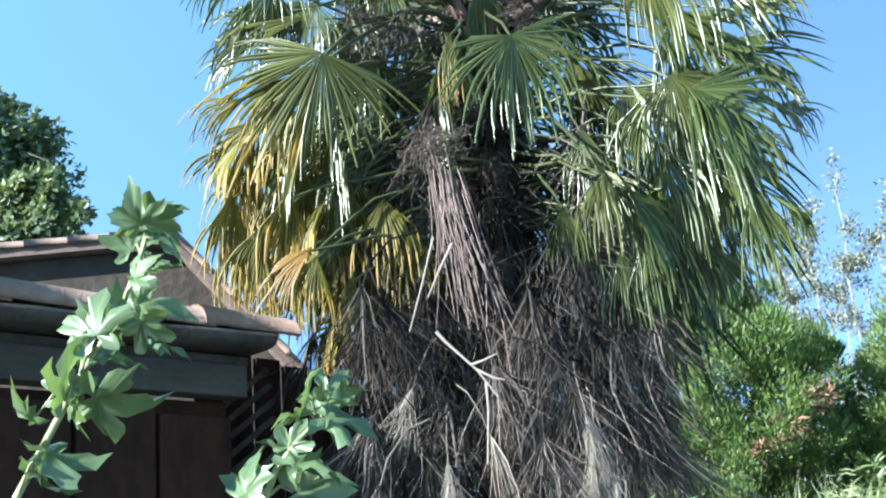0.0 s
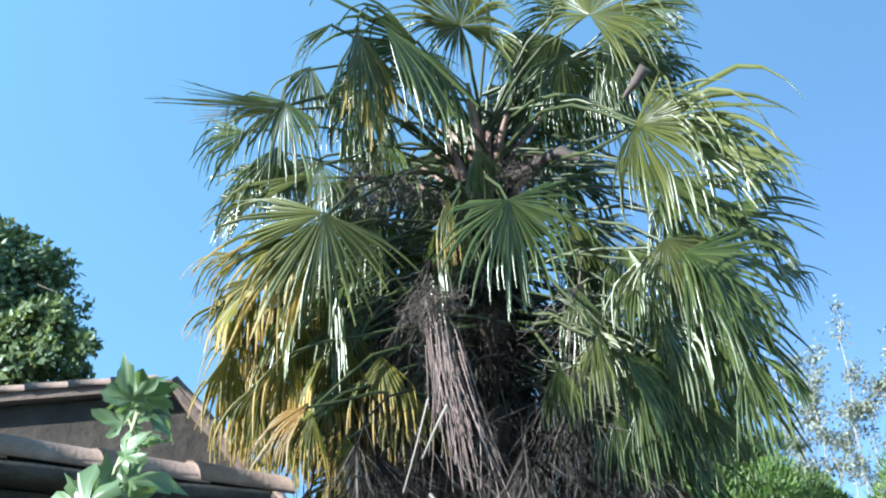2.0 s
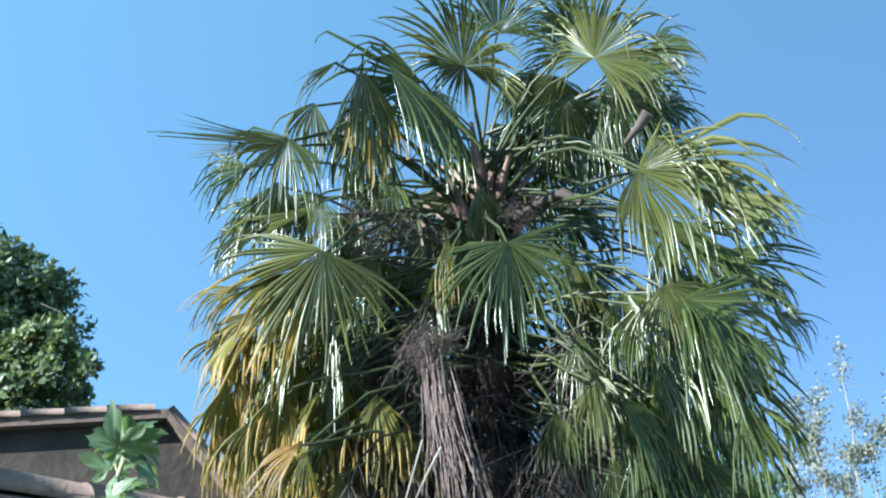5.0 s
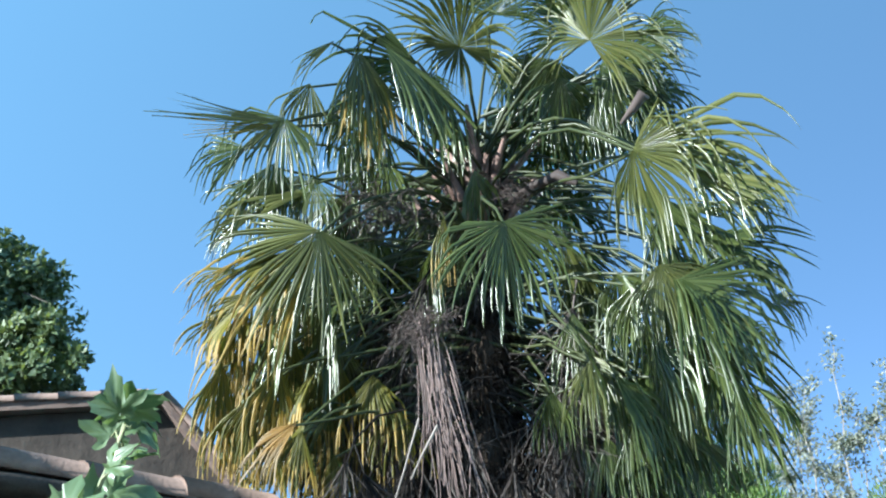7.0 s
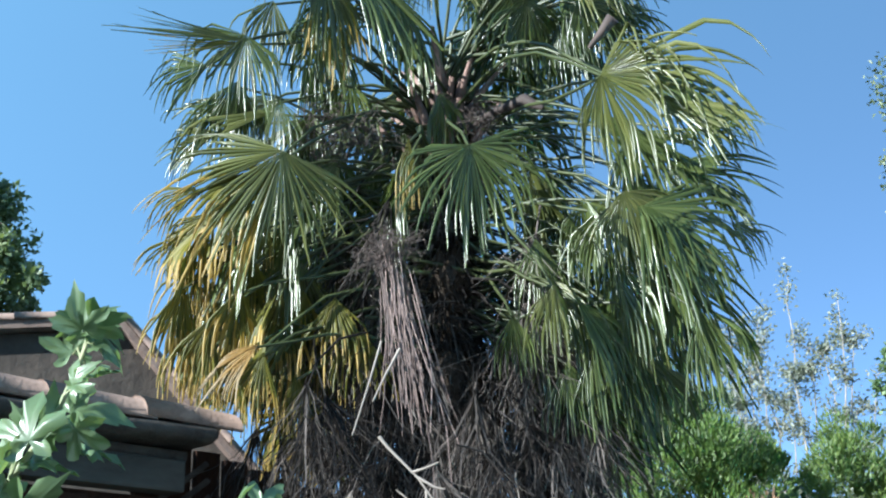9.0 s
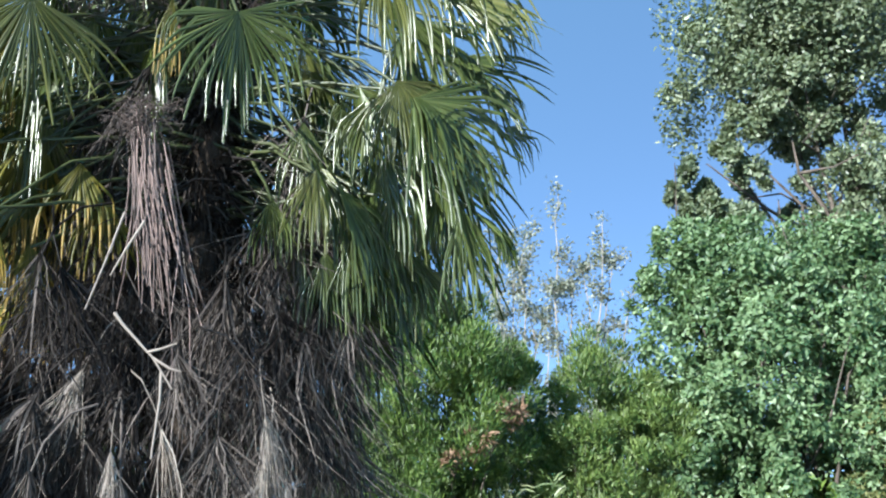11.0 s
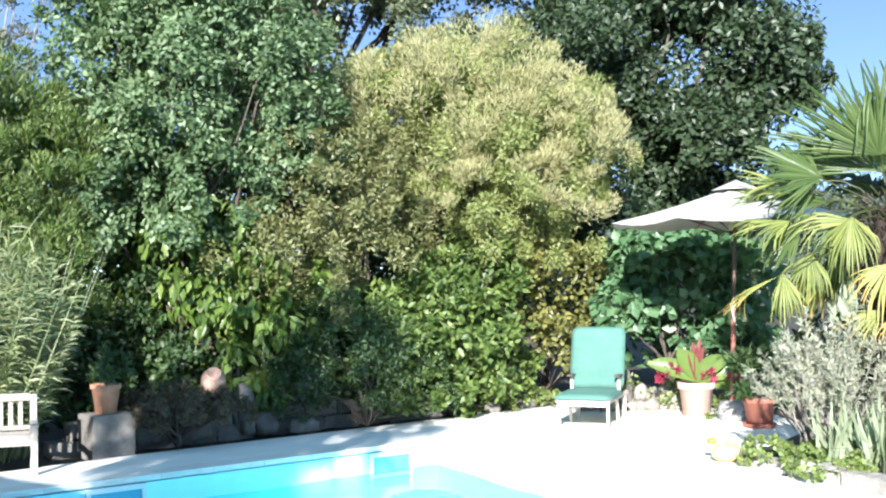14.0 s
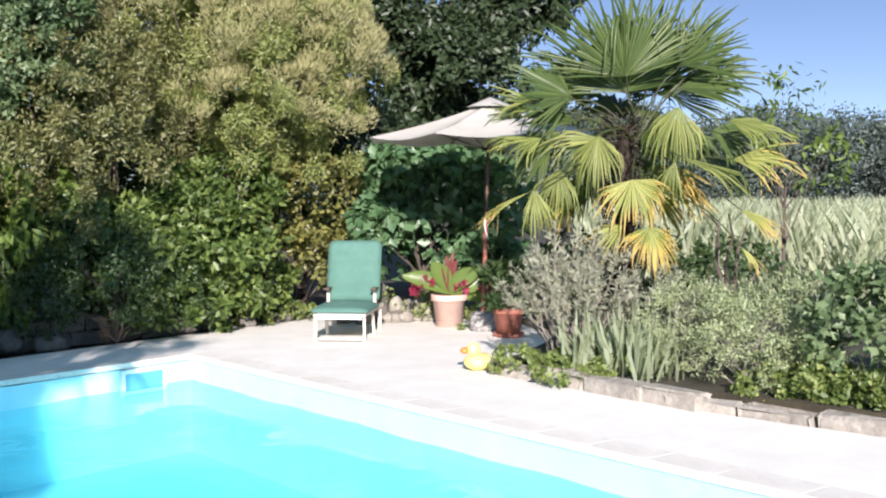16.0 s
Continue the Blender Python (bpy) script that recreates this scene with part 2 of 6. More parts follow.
M_KERB = solid("kerb_stone", (0.13, 0.12, 0.1), (0.4, 0.37, 0.32), 9, 0.95, 0.9, 45, per_object=0.25)
M_ROCK = solid("grey_rock", (0.0675, 0.0638, 0.0562), (0.21, 0.195, 0.173), 5, 0.9, 0.7, 35, per_object=0.25)
M_RUBBLE = solid("pale_rubble", (0.13, 0.12, 0.095), (0.38, 0.35, 0.3), 11, 0.9, 0.6, 40, per_object=0.2)
M_MOTTLE = solid("mottled_stone", (0.07, 0.07, 0.07), (0.62, 0.6, 0.56), 26, 0.85, 0.4, 70)
M_LINER = solid("pool_liner", (0.4, 0.8, 0.9), (0.5, 0.88, 0.94), 3, 0.5, 0.0)
M_WHITE = solid("white_plastic", (0.7, 0.7, 0.68), (0.82, 0.82, 0.8), 9, 0.4, 0.03)
M_DARKBLUE = solid("skimmer_throat", (0.08, 0.34, 0.46), (0.12, 0.42, 0.54), 6, 0.6, 0.0)
M_TERRA = solid("terracotta", (0.42, 0.2, 0.12), (0.6, 0.33, 0.22), 9, 0.85, 0.25, 60)
M_JAR = solid("unglazed_clay", (0.3, 0.19, 0.14), (0.48, 0.33, 0.26), 12, 0.9, 0.3, 60)
M_TERRA_PALE = solid("pale_terracotta", (0.56, 0.37, 0.3), (0.7, 0.5, 0.42), 7, 0.85, 0.25, 60)
M_TERRA_RED = solid("red_terracotta", (0.3, 0.1, 0.07), (0.46, 0.18, 0.12), 9, 0.75, 0.25, 60)
M_TEAK = solid("weathered_wood", (0.2, 0.18, 0.155), (0.44, 0.405, 0.355), 12, 0.85, 0.3, 70, stretch=(0.4, 1, 1))
M_FRAME = solid("lounger_frame", (0.5, 0.44, 0.37), (0.7, 0.64, 0.55), 14, 0.6, 0.15, 60)
M_CUSHION = solid("green_cushion", (0.062, 0.16, 0.125), (0.09, 0.205, 0.165), 7, 0.85, 0.3, 130)
M_CANVAS = solid("cream_canvas", (0.432, 0.403, 0.346), (0.518, 0.49, 0.432), 3, 0.9, 0.12, 160)
M_POLE = solid("dark_stained_pole", (0.05, 0.03, 0.02), (0.14, 0.075, 0.05), 15, 0.5, 0.2, stretch=(1, 1, 0.2))
M_POLE_RED = solid("red_wood_pole", (0.2, 0.06, 0.04), (0.36, 0.13, 0.09), 15, 0.5, 0.2, stretch=(1, 1, 0.2))
M_ROPE = solid("white_cord", (0.6, 0.6, 0.58), (0.75, 0.75, 0.72), 30, 0.8, 0.2)
M_DUCK = solid("yellow_vinyl", (0.78, 0.68, 0.2), (0.84, 0.75, 0.3), 4, 0.35, 0.0)
M_BEAK = solid("orange_vinyl", (0.75, 0.2, 0.03), (0.8, 0.26, 0.05), 4, 0.35, 0.0)
M_TILE = solid("clay_roof_tile", (0.085, 0.055, 0.042), (0.24, 0.165, 0.127), 7, 0.9, 0.5, 45, per_object=0.3)
M_TILE_DARK = solid("old_roof_tile", (0.09, 0.06, 0.05), (0.2, 0.14, 0.11), 7, 0.9, 0.5, 45, per_object=0.2)
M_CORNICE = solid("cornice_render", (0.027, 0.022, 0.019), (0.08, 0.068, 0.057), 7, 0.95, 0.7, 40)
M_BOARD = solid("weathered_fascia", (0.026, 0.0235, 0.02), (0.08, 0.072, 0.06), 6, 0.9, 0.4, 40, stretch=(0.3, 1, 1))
# brown taken far darker than the boards, so the colour carries the wall's shade
M_SHED_SHADED = solid("brown_shed_wall_shaded", (0.012, 0.0062, 0.004), (0.042, 0.0195, 0.0115), 5, 0.9, 0.4, 40, stretch=(1, 1, 0.3))
for gloss in (M_PALM, M_PALM_OLIVE):
    gloss.node_tree.nodes["Principled BSDF"].inputs["Specular IOR Level"].default_value = 0.5
for gloss in (M_PALM_YEL, M_PALM_YOUNG, M_PALM_YOUNG_YEL, M_PALM_GOLD):
    gloss.node_tree.nodes["Principled BSDF"].inputs["Specular IOR Level"].default_value = 0.3
M_FIG.node_tree.nodes["Principled BSDF"].inputs["Specular IOR Level"].default_value = 0.8
for dull in (M_SHED_SHADED, M_DEAD, M_FIBRE, M_CORNICE, M_BOARD):
    dull.node_tree.nodes["Principled BSDF"].inputs["Specular IOR Level"].default_value = 0.15
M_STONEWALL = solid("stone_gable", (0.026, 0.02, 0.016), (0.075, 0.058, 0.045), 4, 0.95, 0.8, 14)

M_WATER, wn, wl, wb = material("pool_water")
wn.remove(wb)
clear, shine = wn.new("ShaderNodeBsdfTransparent"), wn.new("ShaderNodeBsdfGlossy")
clear.inputs["Color"].default_value = (0.27, 0.86, 0.97, 1)
shine.inputs["Roughness"].default_value = 0.03
fres, wmix, wbump, wtex = wn.new("ShaderNodeFresnel"), wn.new("ShaderNodeMixShader"), wn.new("ShaderNodeBump"), wn.new("ShaderNodeTexNoise")
fres.inputs["IOR"].default_value = 1.2
wtex.inputs["Scale"].default_value, wtex.inputs["Detail"].default_value, wtex.inputs["Distortion"].default_value = 4.0, 3, 0.6
wbump.inputs["Strength"].default_value, wbump.inputs["Distance"].default_value = 0.35, 0.03
wl.new(wtex.outputs["Fac"], wbump.inputs["Height"])
wl.new(wbump.outputs[0], shine.inputs["Normal"])
wl.new(wbump.outputs[0], fres.inputs["Normal"])
wl.new(fres.outputs[0], wmix.inputs[0])
wl.new(clear.outputs[0], wmix.inputs[1])
wl.new(shine.outputs[0], wmix.inputs[2])
wl.new(wmix.outputs[0], wn["Material Output"].inputs["Surface"])

# ---- building helpers ----


def thing(name, at, label, category, group="", kind="", turn=0.0):
    ob = new(name)
    ob.empty_display_size = 0.1
    ob.location = at
    ob.rotation_euler[2] = radians(turn)
    return tagged(ob, label, category, group, kind)


def hang(ob, parent, label=""):
    ob.parent = parent
    if label:
        ob["label"] = label
    return ob


def part(name, bm, mat, parent, label="", smooth=False):
    me = bpy.data.meshes.new(name)
    bm.to_mesh(me)
    bm.free()
    me.materials.append(mat)
    if smooth:
        me.shade_smooth()
    return hang(new(name, me), parent, label)


def raw(name, verts, faces, mat, parent=None, label="", smooth=False, tip=None):
    """A mesh object from arrays of corners and of faces, all of one size or in several lists."""
    me = bpy.data.meshes.new(name)
    groups = faces if isinstance(faces, list) else [faces]
    groups = [np.asarray(g, np.int32) for g in groups if len(g)]
    me.vertices.add(len(verts))
    me.vertices.foreach_set("co", np.asarray(verts, np.float32).ravel())
    loops = np.concatenate([g.ravel() for g in groups])
    sizes = np.concatenate([np.full(len(g), g.shape[1], np.int32) for g in groups])
    me.loops.add(len(loops))
    me.loops.foreach_set("vertex_index", loops)
    me.polygons.add(len(sizes))
    me.polygons.foreach_set("loop_start", np.concatenate([[0], np.cumsum(sizes)[:-1]]).astype(np.int32))
    me.update(calc_edges=True)
    me.validate()
    if tip is not None:
        me.attributes.new("tip", "FLOAT", "POINT").data.foreach_set("value", np.asarray(tip, np.float32))
    me.materials.append(mat)
    if smooth:
        me.shade_smooth()
    ob = new(name, me)
    return hang(ob, parent, label) if parent else ob


def box(bm, lo, hi, bevel=0.0, m=None):
    made = bmesh.ops.create_cube(bm, size=1.0)["verts"]
    mid, size = (Vector(lo) + Vector(hi)) / 2, Vector(hi) - Vector(lo)
    for v in made:
        v.co = Vector((v.co.x * size.x, v.co.y * size.y, v.co.z * size.z)) + mid
    if bevel:
        edges = list({e for v in made for e in v.link_edges})
        made = list({v for f in bmesh.ops.bevel(bm, geom=edges, offset=bevel, segments=2, affect="EDGES", profile=0.6)["faces"] for v in f.verts} | {v for v in made if v.is_valid})
    if m is not None:
        bmesh.ops.transform(bm, matrix=m, verts=made)
    return bm


def tube_arrays(points, radii, sides=6):
    """Corners and four-sided faces of a bent, tapering tube."""
    pts = np.asarray(points, float)
    ahead = np.gradient(pts, axis=0)
    ahead /= np.linalg.norm(ahead, axis=1, keepdims=True) + 1e-9
    ref = np.array([0.31, 0.95, 0.05]) if abs(ahead[0][1]) < 0.8 else np.array([1.0, 0, 0])
    side = np.cross(ahead, ref)
    side /= np.linalg.norm(side, axis=1, keepdims=True) + 1e-9
    top = np.cross(side, ahead)
    a = np.linspace(0, 2 * np.pi, sides, endpoint=False)
    ring = np.cos(a)[None, :, None] * side[:, None] + np.sin(a)[None, :, None] * top[:, None]
    verts = (pts[:, None] + ring * np.asarray(radii, float)[:, None, None]).reshape(-1, 3)
    n, k = len(pts), sides
    i, j = np.meshgrid(np.arange(n - 1), np.arange(k), indexing="ij")
    faces = np.stack([i * k + j, i * k + (j + 1) % k, (i + 1) * k + (j + 1) % k, (i + 1) * k + j], -1).reshape(-1, 4)
    return verts, faces


def join(pieces):
    verts, faces, base = [], [], 0
    for v, f in pieces:
        verts.append(v)
        faces.append(f + base)
        base += len(v)
    return np.concatenate(verts), np.concatenate(faces)


def lathe(name, profile, mat, parent, label="", sides=28, centre=(0, 0, 0)):
    """A turned body from (radius, height) pairs."""
    a = np.linspace(0, 2 * np.pi, sides, endpoint=False)
    verts = np.array([[r * math.cos(t) + centre[0], r * math.sin(t) + centre[1], z + centre[2]] for r, z in profile for t in a])
    i, j = np.meshgrid(np.arange(len(profile) - 1), np.arange(sides), indexing="ij")
    faces = np.stack([i * sides + j, i * sides + (j + 1) % sides, (i + 1) * sides + (j + 1) % sides, (i + 1) * sides + j], -1).reshape(-1, 4)
    return raw(name, verts, faces, mat, parent, label, True)


def unit(v):
    return v / (np.linalg.norm(v, axis=-1, keepdims=True) + 1e-9)


def scatter(blobs, n, rng, clump=0.3, per=55, fill=0.2, low=-0.7):
    """Places and outward ways for n leaves, in small clumps over rounded masses (x, y, z, radius, half height)."""
    b = np.array(blobs, float)
    k = max(4, n // per)
    which = rng.choice(len(b), k, p=b[:, 3] * b[:, 4] / (b[:, 3] * b[:, 4]).sum())
    u = unit(rng.normal(size=(k, 3)))
    u[:, 2] = np.where(u[:, 2] < low, -u[:, 2], u[:, 2])
    r = np.where(rng.random(k) < fill, rng.uniform(0.3, 0.75, k), rng.uniform(0.74, 1.06, k))
    size = b[which][:, [3, 3, 4]]
    mid = b[which, :3] + u * size * r[:, None]
    small = np.minimum(b[:, 3], b[:, 4])
    own = clump * np.maximum(small, 0.6 * np.median(small))[which] * rng.uniform(0.5, 1.4, k)
    of = rng.integers(0, k, n)
    v = unit(rng.normal(size=(n, 3)) + 0.7 * u[of])
    place = mid[of] + v * own[of, None] * (rng.random((n, 1)) ** 0.45)
    out = unit(v + 0.6 * u[of])
    keep = place[:, 2] > 0.03
    return place[keep], out[keep], mid


def leaf_arrays(place, out, rng, length, width, spread=1.0, lift=0.0, fold=0.25, outward=0.5):
    """Small folded leaves: base, two shoulders and a tip each."""
    n = len(place)
    way = unit(rng.normal(size=(n, 3)) * spread + out * outward + np.array([0, 0, lift]))
    face = unit(out + rng.normal(size=(n, 3)) * 0.55 + np.array([0, 0, 0.35]))
    side = unit(np.cross(way, face))
    face = np.cross(side, way)
    ln = length * rng.uniform(0.65, 1.3, (n, 1))
    wd = width * rng.uniform(0.7, 1.25, (n, 1)) / 2
    mid = place + way * ln * 0.45
    verts = np.stack([place, mid + side * wd + face * wd * fold, place + way * ln - face * ln * 0.08, mid - side * wd + face * wd * fold], 1).reshape(-1, 3)
    i = np.arange(n)[:, None] * 4
    return verts, np.concatenate([i + [0, 1, 2], i + [0, 2, 3]])


def blade_arrays(base, way, rng, length, width, sag=0.5):
    """Long narrow leaves that arch over: five corners each."""
    n = len(base)
    ln = length * rng.uniform(0.6, 1.25, (n, 1))
    side = unit(np.cross(way, rng.normal(size=(n, 3))))
    down = np.array([0, 0, -1.0]) * sag * ln
    half = side * width / 2
    mid = base + way * ln * 0.5 + down * 0.18
    tip = base + way * ln + down
    verts = np.stack([base - half * 0.6, base + half * 0.6, mid + half, mid - half, tip], 1).reshape(-1, 3)
    i = np.arange(n)[:, None] * 5
    return verts, [i + [0, 1, 2, 3], i + [3, 2, 4]]


def branches(base, tops, rng, thick, sides=5, bend=0.12, fork=0.0):
    """Bent limbs to the tops; with a fork height they leave a trunk at several heights instead of the foot."""
    pieces = []
    base = np.array(base, float)
    tops = np.array(tops, float)
    head = np.array([*(0.6 * base[:2] + 0.4 * tops[:, :2].mean(0)), base[2] + fork])
    if fork:
        s = np.linspace(0, 1, 8)[:, None]
        line = base + (head - base) * s + np.concatenate([rng.normal(size=(8, 2)) * thick * 0.35, np.zeros((8, 1))], 1)
        pieces.append(tube_arrays(line, thick * np.linspace(1.15, 0.5, 8), 9))
    for top in tops:
        q = rng.uniform(0.5, 1.0) if fork else 0.0
        root = base + (head - base) * q
        span = np.linalg.norm(top - root)
        s = np.linspace(0, 1, 6)[:, None]
        line = root + (top - root) * s
        line[:, :2] += (s * (1 - s)) * (root[:2] - top[:2]) * (0.3 if fork else 0.9)
        line[1:] += rng.normal(size=(5, 3)) * bend * span * 0.25
        pieces.append(tube_arrays(line, thick * (0.38 if fork else 1.0) * np.linspace(1, 0.12, 6), sides))
        if fork:
            for _ in range(3):
                k = rng.integers(2, 6)
                end = line[k] + unit(rng.normal(size=3) + np.array([0, 0, 0.8])) * span * 0.3
                pieces.append(tube_arrays(np.array([line[k], (line[k] + end) / 2 + rng.normal(size=3) * 0.04 * span, end]), thick * 0.12 * np.array([1, 0.6, 0.25]), 4))
    return join(pieces)


def plant(name, blobs, mat, label, category, n, length, width, seed, thick=0.03, group="", wood=M_BARK, crown="crown", clump=0.3, per=55,
          fill=0.2, lift=0.0, spread=1.0, outward=0.5, limbs=9, foot=None, low=-0.7, fold=0.25, fork=0.0):
    """A bush or tree: an Empty at its foot, woody stems up into the crown, and the crown's leaves."""
    rng = np.random.default_rng(seed)
    b = np.array(blobs, float)
    if foot is None:
        foot = np.array([np.average(b[:, 0], weights=b[:, 3]), np.average(b[:, 1], weights=b[:, 3]), 0.0])
    foot = np.array(foot, float)
    ob = thing(name, foot, label, category, group)
    place, out, mids = scatter(blobs, n, rng, clump, per, fill, low)
    v, f = leaf_arrays(place, out, rng, length, width, spread, lift, fold, outward)
    raw(crown, v - foot, f, mat, ob)
    tops = list(b[:, :3]) + list(mids[rng.choice(len(mids), min(limbs, len(mids)), replace=False)])
    v, f = branches(foot, tops, rng, thick, fork=fork)
    tagged(raw("trunk" if fork else "stem", v - foot, f, wood, ob, smooth=True), kind="" if fork else "stuff")
    return ob


# ---- ground, deck, pool ----
POOL = [(2.1, 9.5), (7.8, 9.5), (6.3, 3.0), (5.95, 1.3), (2.1, 1.3)]


def slab(name, faces, z, mat, depth):
    """A flat slab from outlines that share corners."""
    bm = bmesh.new()
    found = {}
    for p in [p for loop in faces for p in loop]:
        if p not in found:
            found[p] = bm.verts.new((*p, z))
    for loop in faces:
        bm.faces.new([found[p] for p in loop])
    made = bmesh.ops.extrude_face_region(bm, geom=list(bm.faces))["geom"]
    bmesh.ops.translate(bm, vec=(0, 0, -depth), verts=[g for g in made if isinstance(g, bmesh.types.BMVert)])
    bmesh.ops.recalc_face_normals(bm, faces=bm.faces)
    me = bpy.data.meshes.new(name)
    bm.to_mesh(me)
    bm.free()
    me.materials.append(mat)
    return new(name, me)


FAR = [(-900, -900), (900, -900), (900, 900), (-900, 900)]
HOLE = [(1.9, 1.1), (6.4, 1.1), (8.2, 9.7), (1.9, 9.7)]
tagged(slab("ground", [(FAR[k], FAR[(k + 1) % 4], HOLE[(k + 1) % 4], HOLE[k]) for k in range(4)], -0.06, M_SOIL, 0.3), "dry brown garden soil reaching to the fields", "ground", kind="structure")
DECK = [[(1.0, -4.0), (2.1, -4.0), (2.1, 1.3), (2.1, 9.5), (2.1, 10.45), (1.75, 9.0), (1.75, 7.0), (1.4, 3.0)],
        [(2.1, -4.0), (7.5, -4.0), (7.83, 1.3), (5.95, 1.3), (2.1, 1.3)],
        [(5.95, 1.3), (7.83, 1.3), (7.95, 2.4), (8.1, 4.2), (8.7, 6.4), (11.1, 7.1), (12.3, 8.6), (12.15, 9.5), (7.8, 9.5), (6.3, 3.0)],
        [(2.1, 9.5), (7.8, 9.5), (12.15, 9.5), (12.0, 11.0), (5.0, 10.75), (2.1, 10.45)]]
deck = tagged(slab("pavement", DECK, 0.0, M_DECK, 0.055), "pale sunlit concrete terrace round the pool", "terrace", kind="structure")

pool = thing("swimming_pool", (0, 0, 0), "turquoise swimming pool with pale liner and stone coping", "pool")
bm = bmesh.new()
rim = [bm.verts.new((x, y, -0.012)) for x, y in POOL]
low = [bm.verts.new((x, y, -1.0)) for x, y in POOL]
for i in range(len(POOL)):
    j = (i + 1) % len(POOL)
    bm.faces.new((rim[i], low[i], low[j], rim[j]))
bm.faces.new(low)
part("liner", bm, M_LINER, pool)
n_side = 40
gx, gy = np.meshgrid(np.linspace(0, 1, n_side), np.linspace(0, 1, n_side))
wy = 1.3 + gy * 8.2
wx = 2.1 + gx * (np.where(wy < 3, 5.95 + (wy - 1.3) * 0.35 / 1.7, 6.3 + (wy - 3) * 1.5 / 6.5) - 2.1)
iv = np.arange(n_side * n_side).reshape(n_side, n_side)
quads = np.stack([iv[:-1, :-1], iv[:-1, 1:], iv[1:, 1:], iv[1:, :-1]], -1).reshape(-1, 4)
wz = -0.26 + 0.006 * np.sin(wx * 5.1 + 1.3 * wy) + 0.005 * np.sin(wy * 6.3 - 2 * wx)
water = raw("water", np.stack([wx, wy, wz], -1).reshape(-1, 3), quads, M_WATER, pool, "clear rippled water", True)
water.visible_shadow = False
for sx in (6.93, 4.0):
    bm = bmesh.new()
    for lo, hi in (((sx, 9.47, -0.31), (sx + 0.04, 9.5, -0.06)), ((sx + 0.5, 9.47, -0.31), (sx + 0.54, 9.5, -0.06)),
                   ((sx + 0.04, 9.47, -0.1), (sx + 0.5, 9.5, -0.06)), ((sx + 0.04, 9.47, -0.31), (sx + 0.5, 9.5, -0.27))):
        box(bm, lo, hi)
    frame_ob = part("skimmer_frame", bm, M_WHITE, pool, "white plastic skimmer surround")
    part("skimmer_throat", box(bmesh.new(), (sx + 0.04, 9.485, -0.27), (sx + 0.5, 9.497, -0.1)), M_DARKBLUE, frame_ob, "dark blue skimmer opening")

# ---- left shed with tiled edge ----
shed = thing("shed", (-1.85, 3.5, 0.09), "old brown shed with moulded cornice and clay edge tiles", "shed", turn=49.2)
# local: x along the wall (corner at 1.18), y into the building, z up
X0, X1 = -4.6, 1.18
part("wall", box(bmesh.new(), (X0, 0.12, -0.1), (X1 - 0.1, 0.42, 2.36)), M_SHED_SHADED, shed, "dark brown weathered boards, shade put into their colour")
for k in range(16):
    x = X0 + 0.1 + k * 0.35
    part("board", box(bmesh.new(), (x, 0.085, 0), (min(x + 0.33, X1 - 0.1), 0.118, 2.3 + 0.02 * (k % 3)), 0.008), M_SHED_SHADED, shed)
part("return_wall", box(bmesh.new(), (X1 - 0.4, 0.42, 0), (X1 - 0.1, 2.4, 2.36)), M_SHED_SHADED, shed)
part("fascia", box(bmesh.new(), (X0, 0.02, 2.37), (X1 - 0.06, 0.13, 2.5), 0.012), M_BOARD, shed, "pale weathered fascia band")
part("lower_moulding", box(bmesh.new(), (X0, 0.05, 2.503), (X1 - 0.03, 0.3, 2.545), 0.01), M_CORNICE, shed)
rng = np.random.default_rng(3)
a = np.linspace(0, np.pi, 8)
prof = [(-0.045 + 0.06 * -math.sin(t), 2.585 + 0.035 * -math.cos(t)) for t in a]
v = np.array([[x, y, z] for x in np.linspace(X0, X1, 24) for y, z in prof + [(0.3, 2.62), (0.3, 2.55)]])
v[:, 2] += 0.006 * np.sin(v[:, 0] * 7) + 0.004 * np.sin(v[:, 0] * 23)
k = len(prof) + 2
i, j = np.meshgrid(np.arange(23), np.arange(k), indexing="ij")
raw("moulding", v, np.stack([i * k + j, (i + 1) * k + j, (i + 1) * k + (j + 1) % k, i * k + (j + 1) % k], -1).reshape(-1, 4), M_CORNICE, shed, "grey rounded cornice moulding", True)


def tile_mesh(name, length, radius, thick, mat, taper=0.85):
    """A half-round clay tile lying along x."""
    a = np.linspace(0.05, np.pi - 0.05, 9)
    rows = []
    for x, s in ((0, 1.0), (length * 0.5, (1 + taper) / 2), (length, taper)):
        rows.append([(x, -math.cos(t) * radius * s, math.sin(t) * radius * s) for t in a] + [(x, -math.cos(t) * (radius - thick) * s, math.sin(t) * (radius - thick) * s) for t in a[::-1]])
    v = np.array(rows).reshape(-1, 3)
    k = 18
    i, j = np.meshgrid(np.arange(2), np.arange(k), indexing="ij")
    f = np.stack([i * k + j, i * k + (j + 1) % k, (i + 1) * k + (j + 1) % k, (i + 1) * k + j], -1).reshape(-1, 4)
    caps = np.array([[j, j + 1, 16 - j, 17 - j] for j in range(8)] + [[36 + 17 - j, 36 + 16 - j, 36 + j + 1, 36 + j] for j in range(8)])
    ob = raw(name, v, np.concatenate([f, caps]), mat, smooth=True)
    me = ob.data
    bpy.data.objects.remove(ob)
    return me


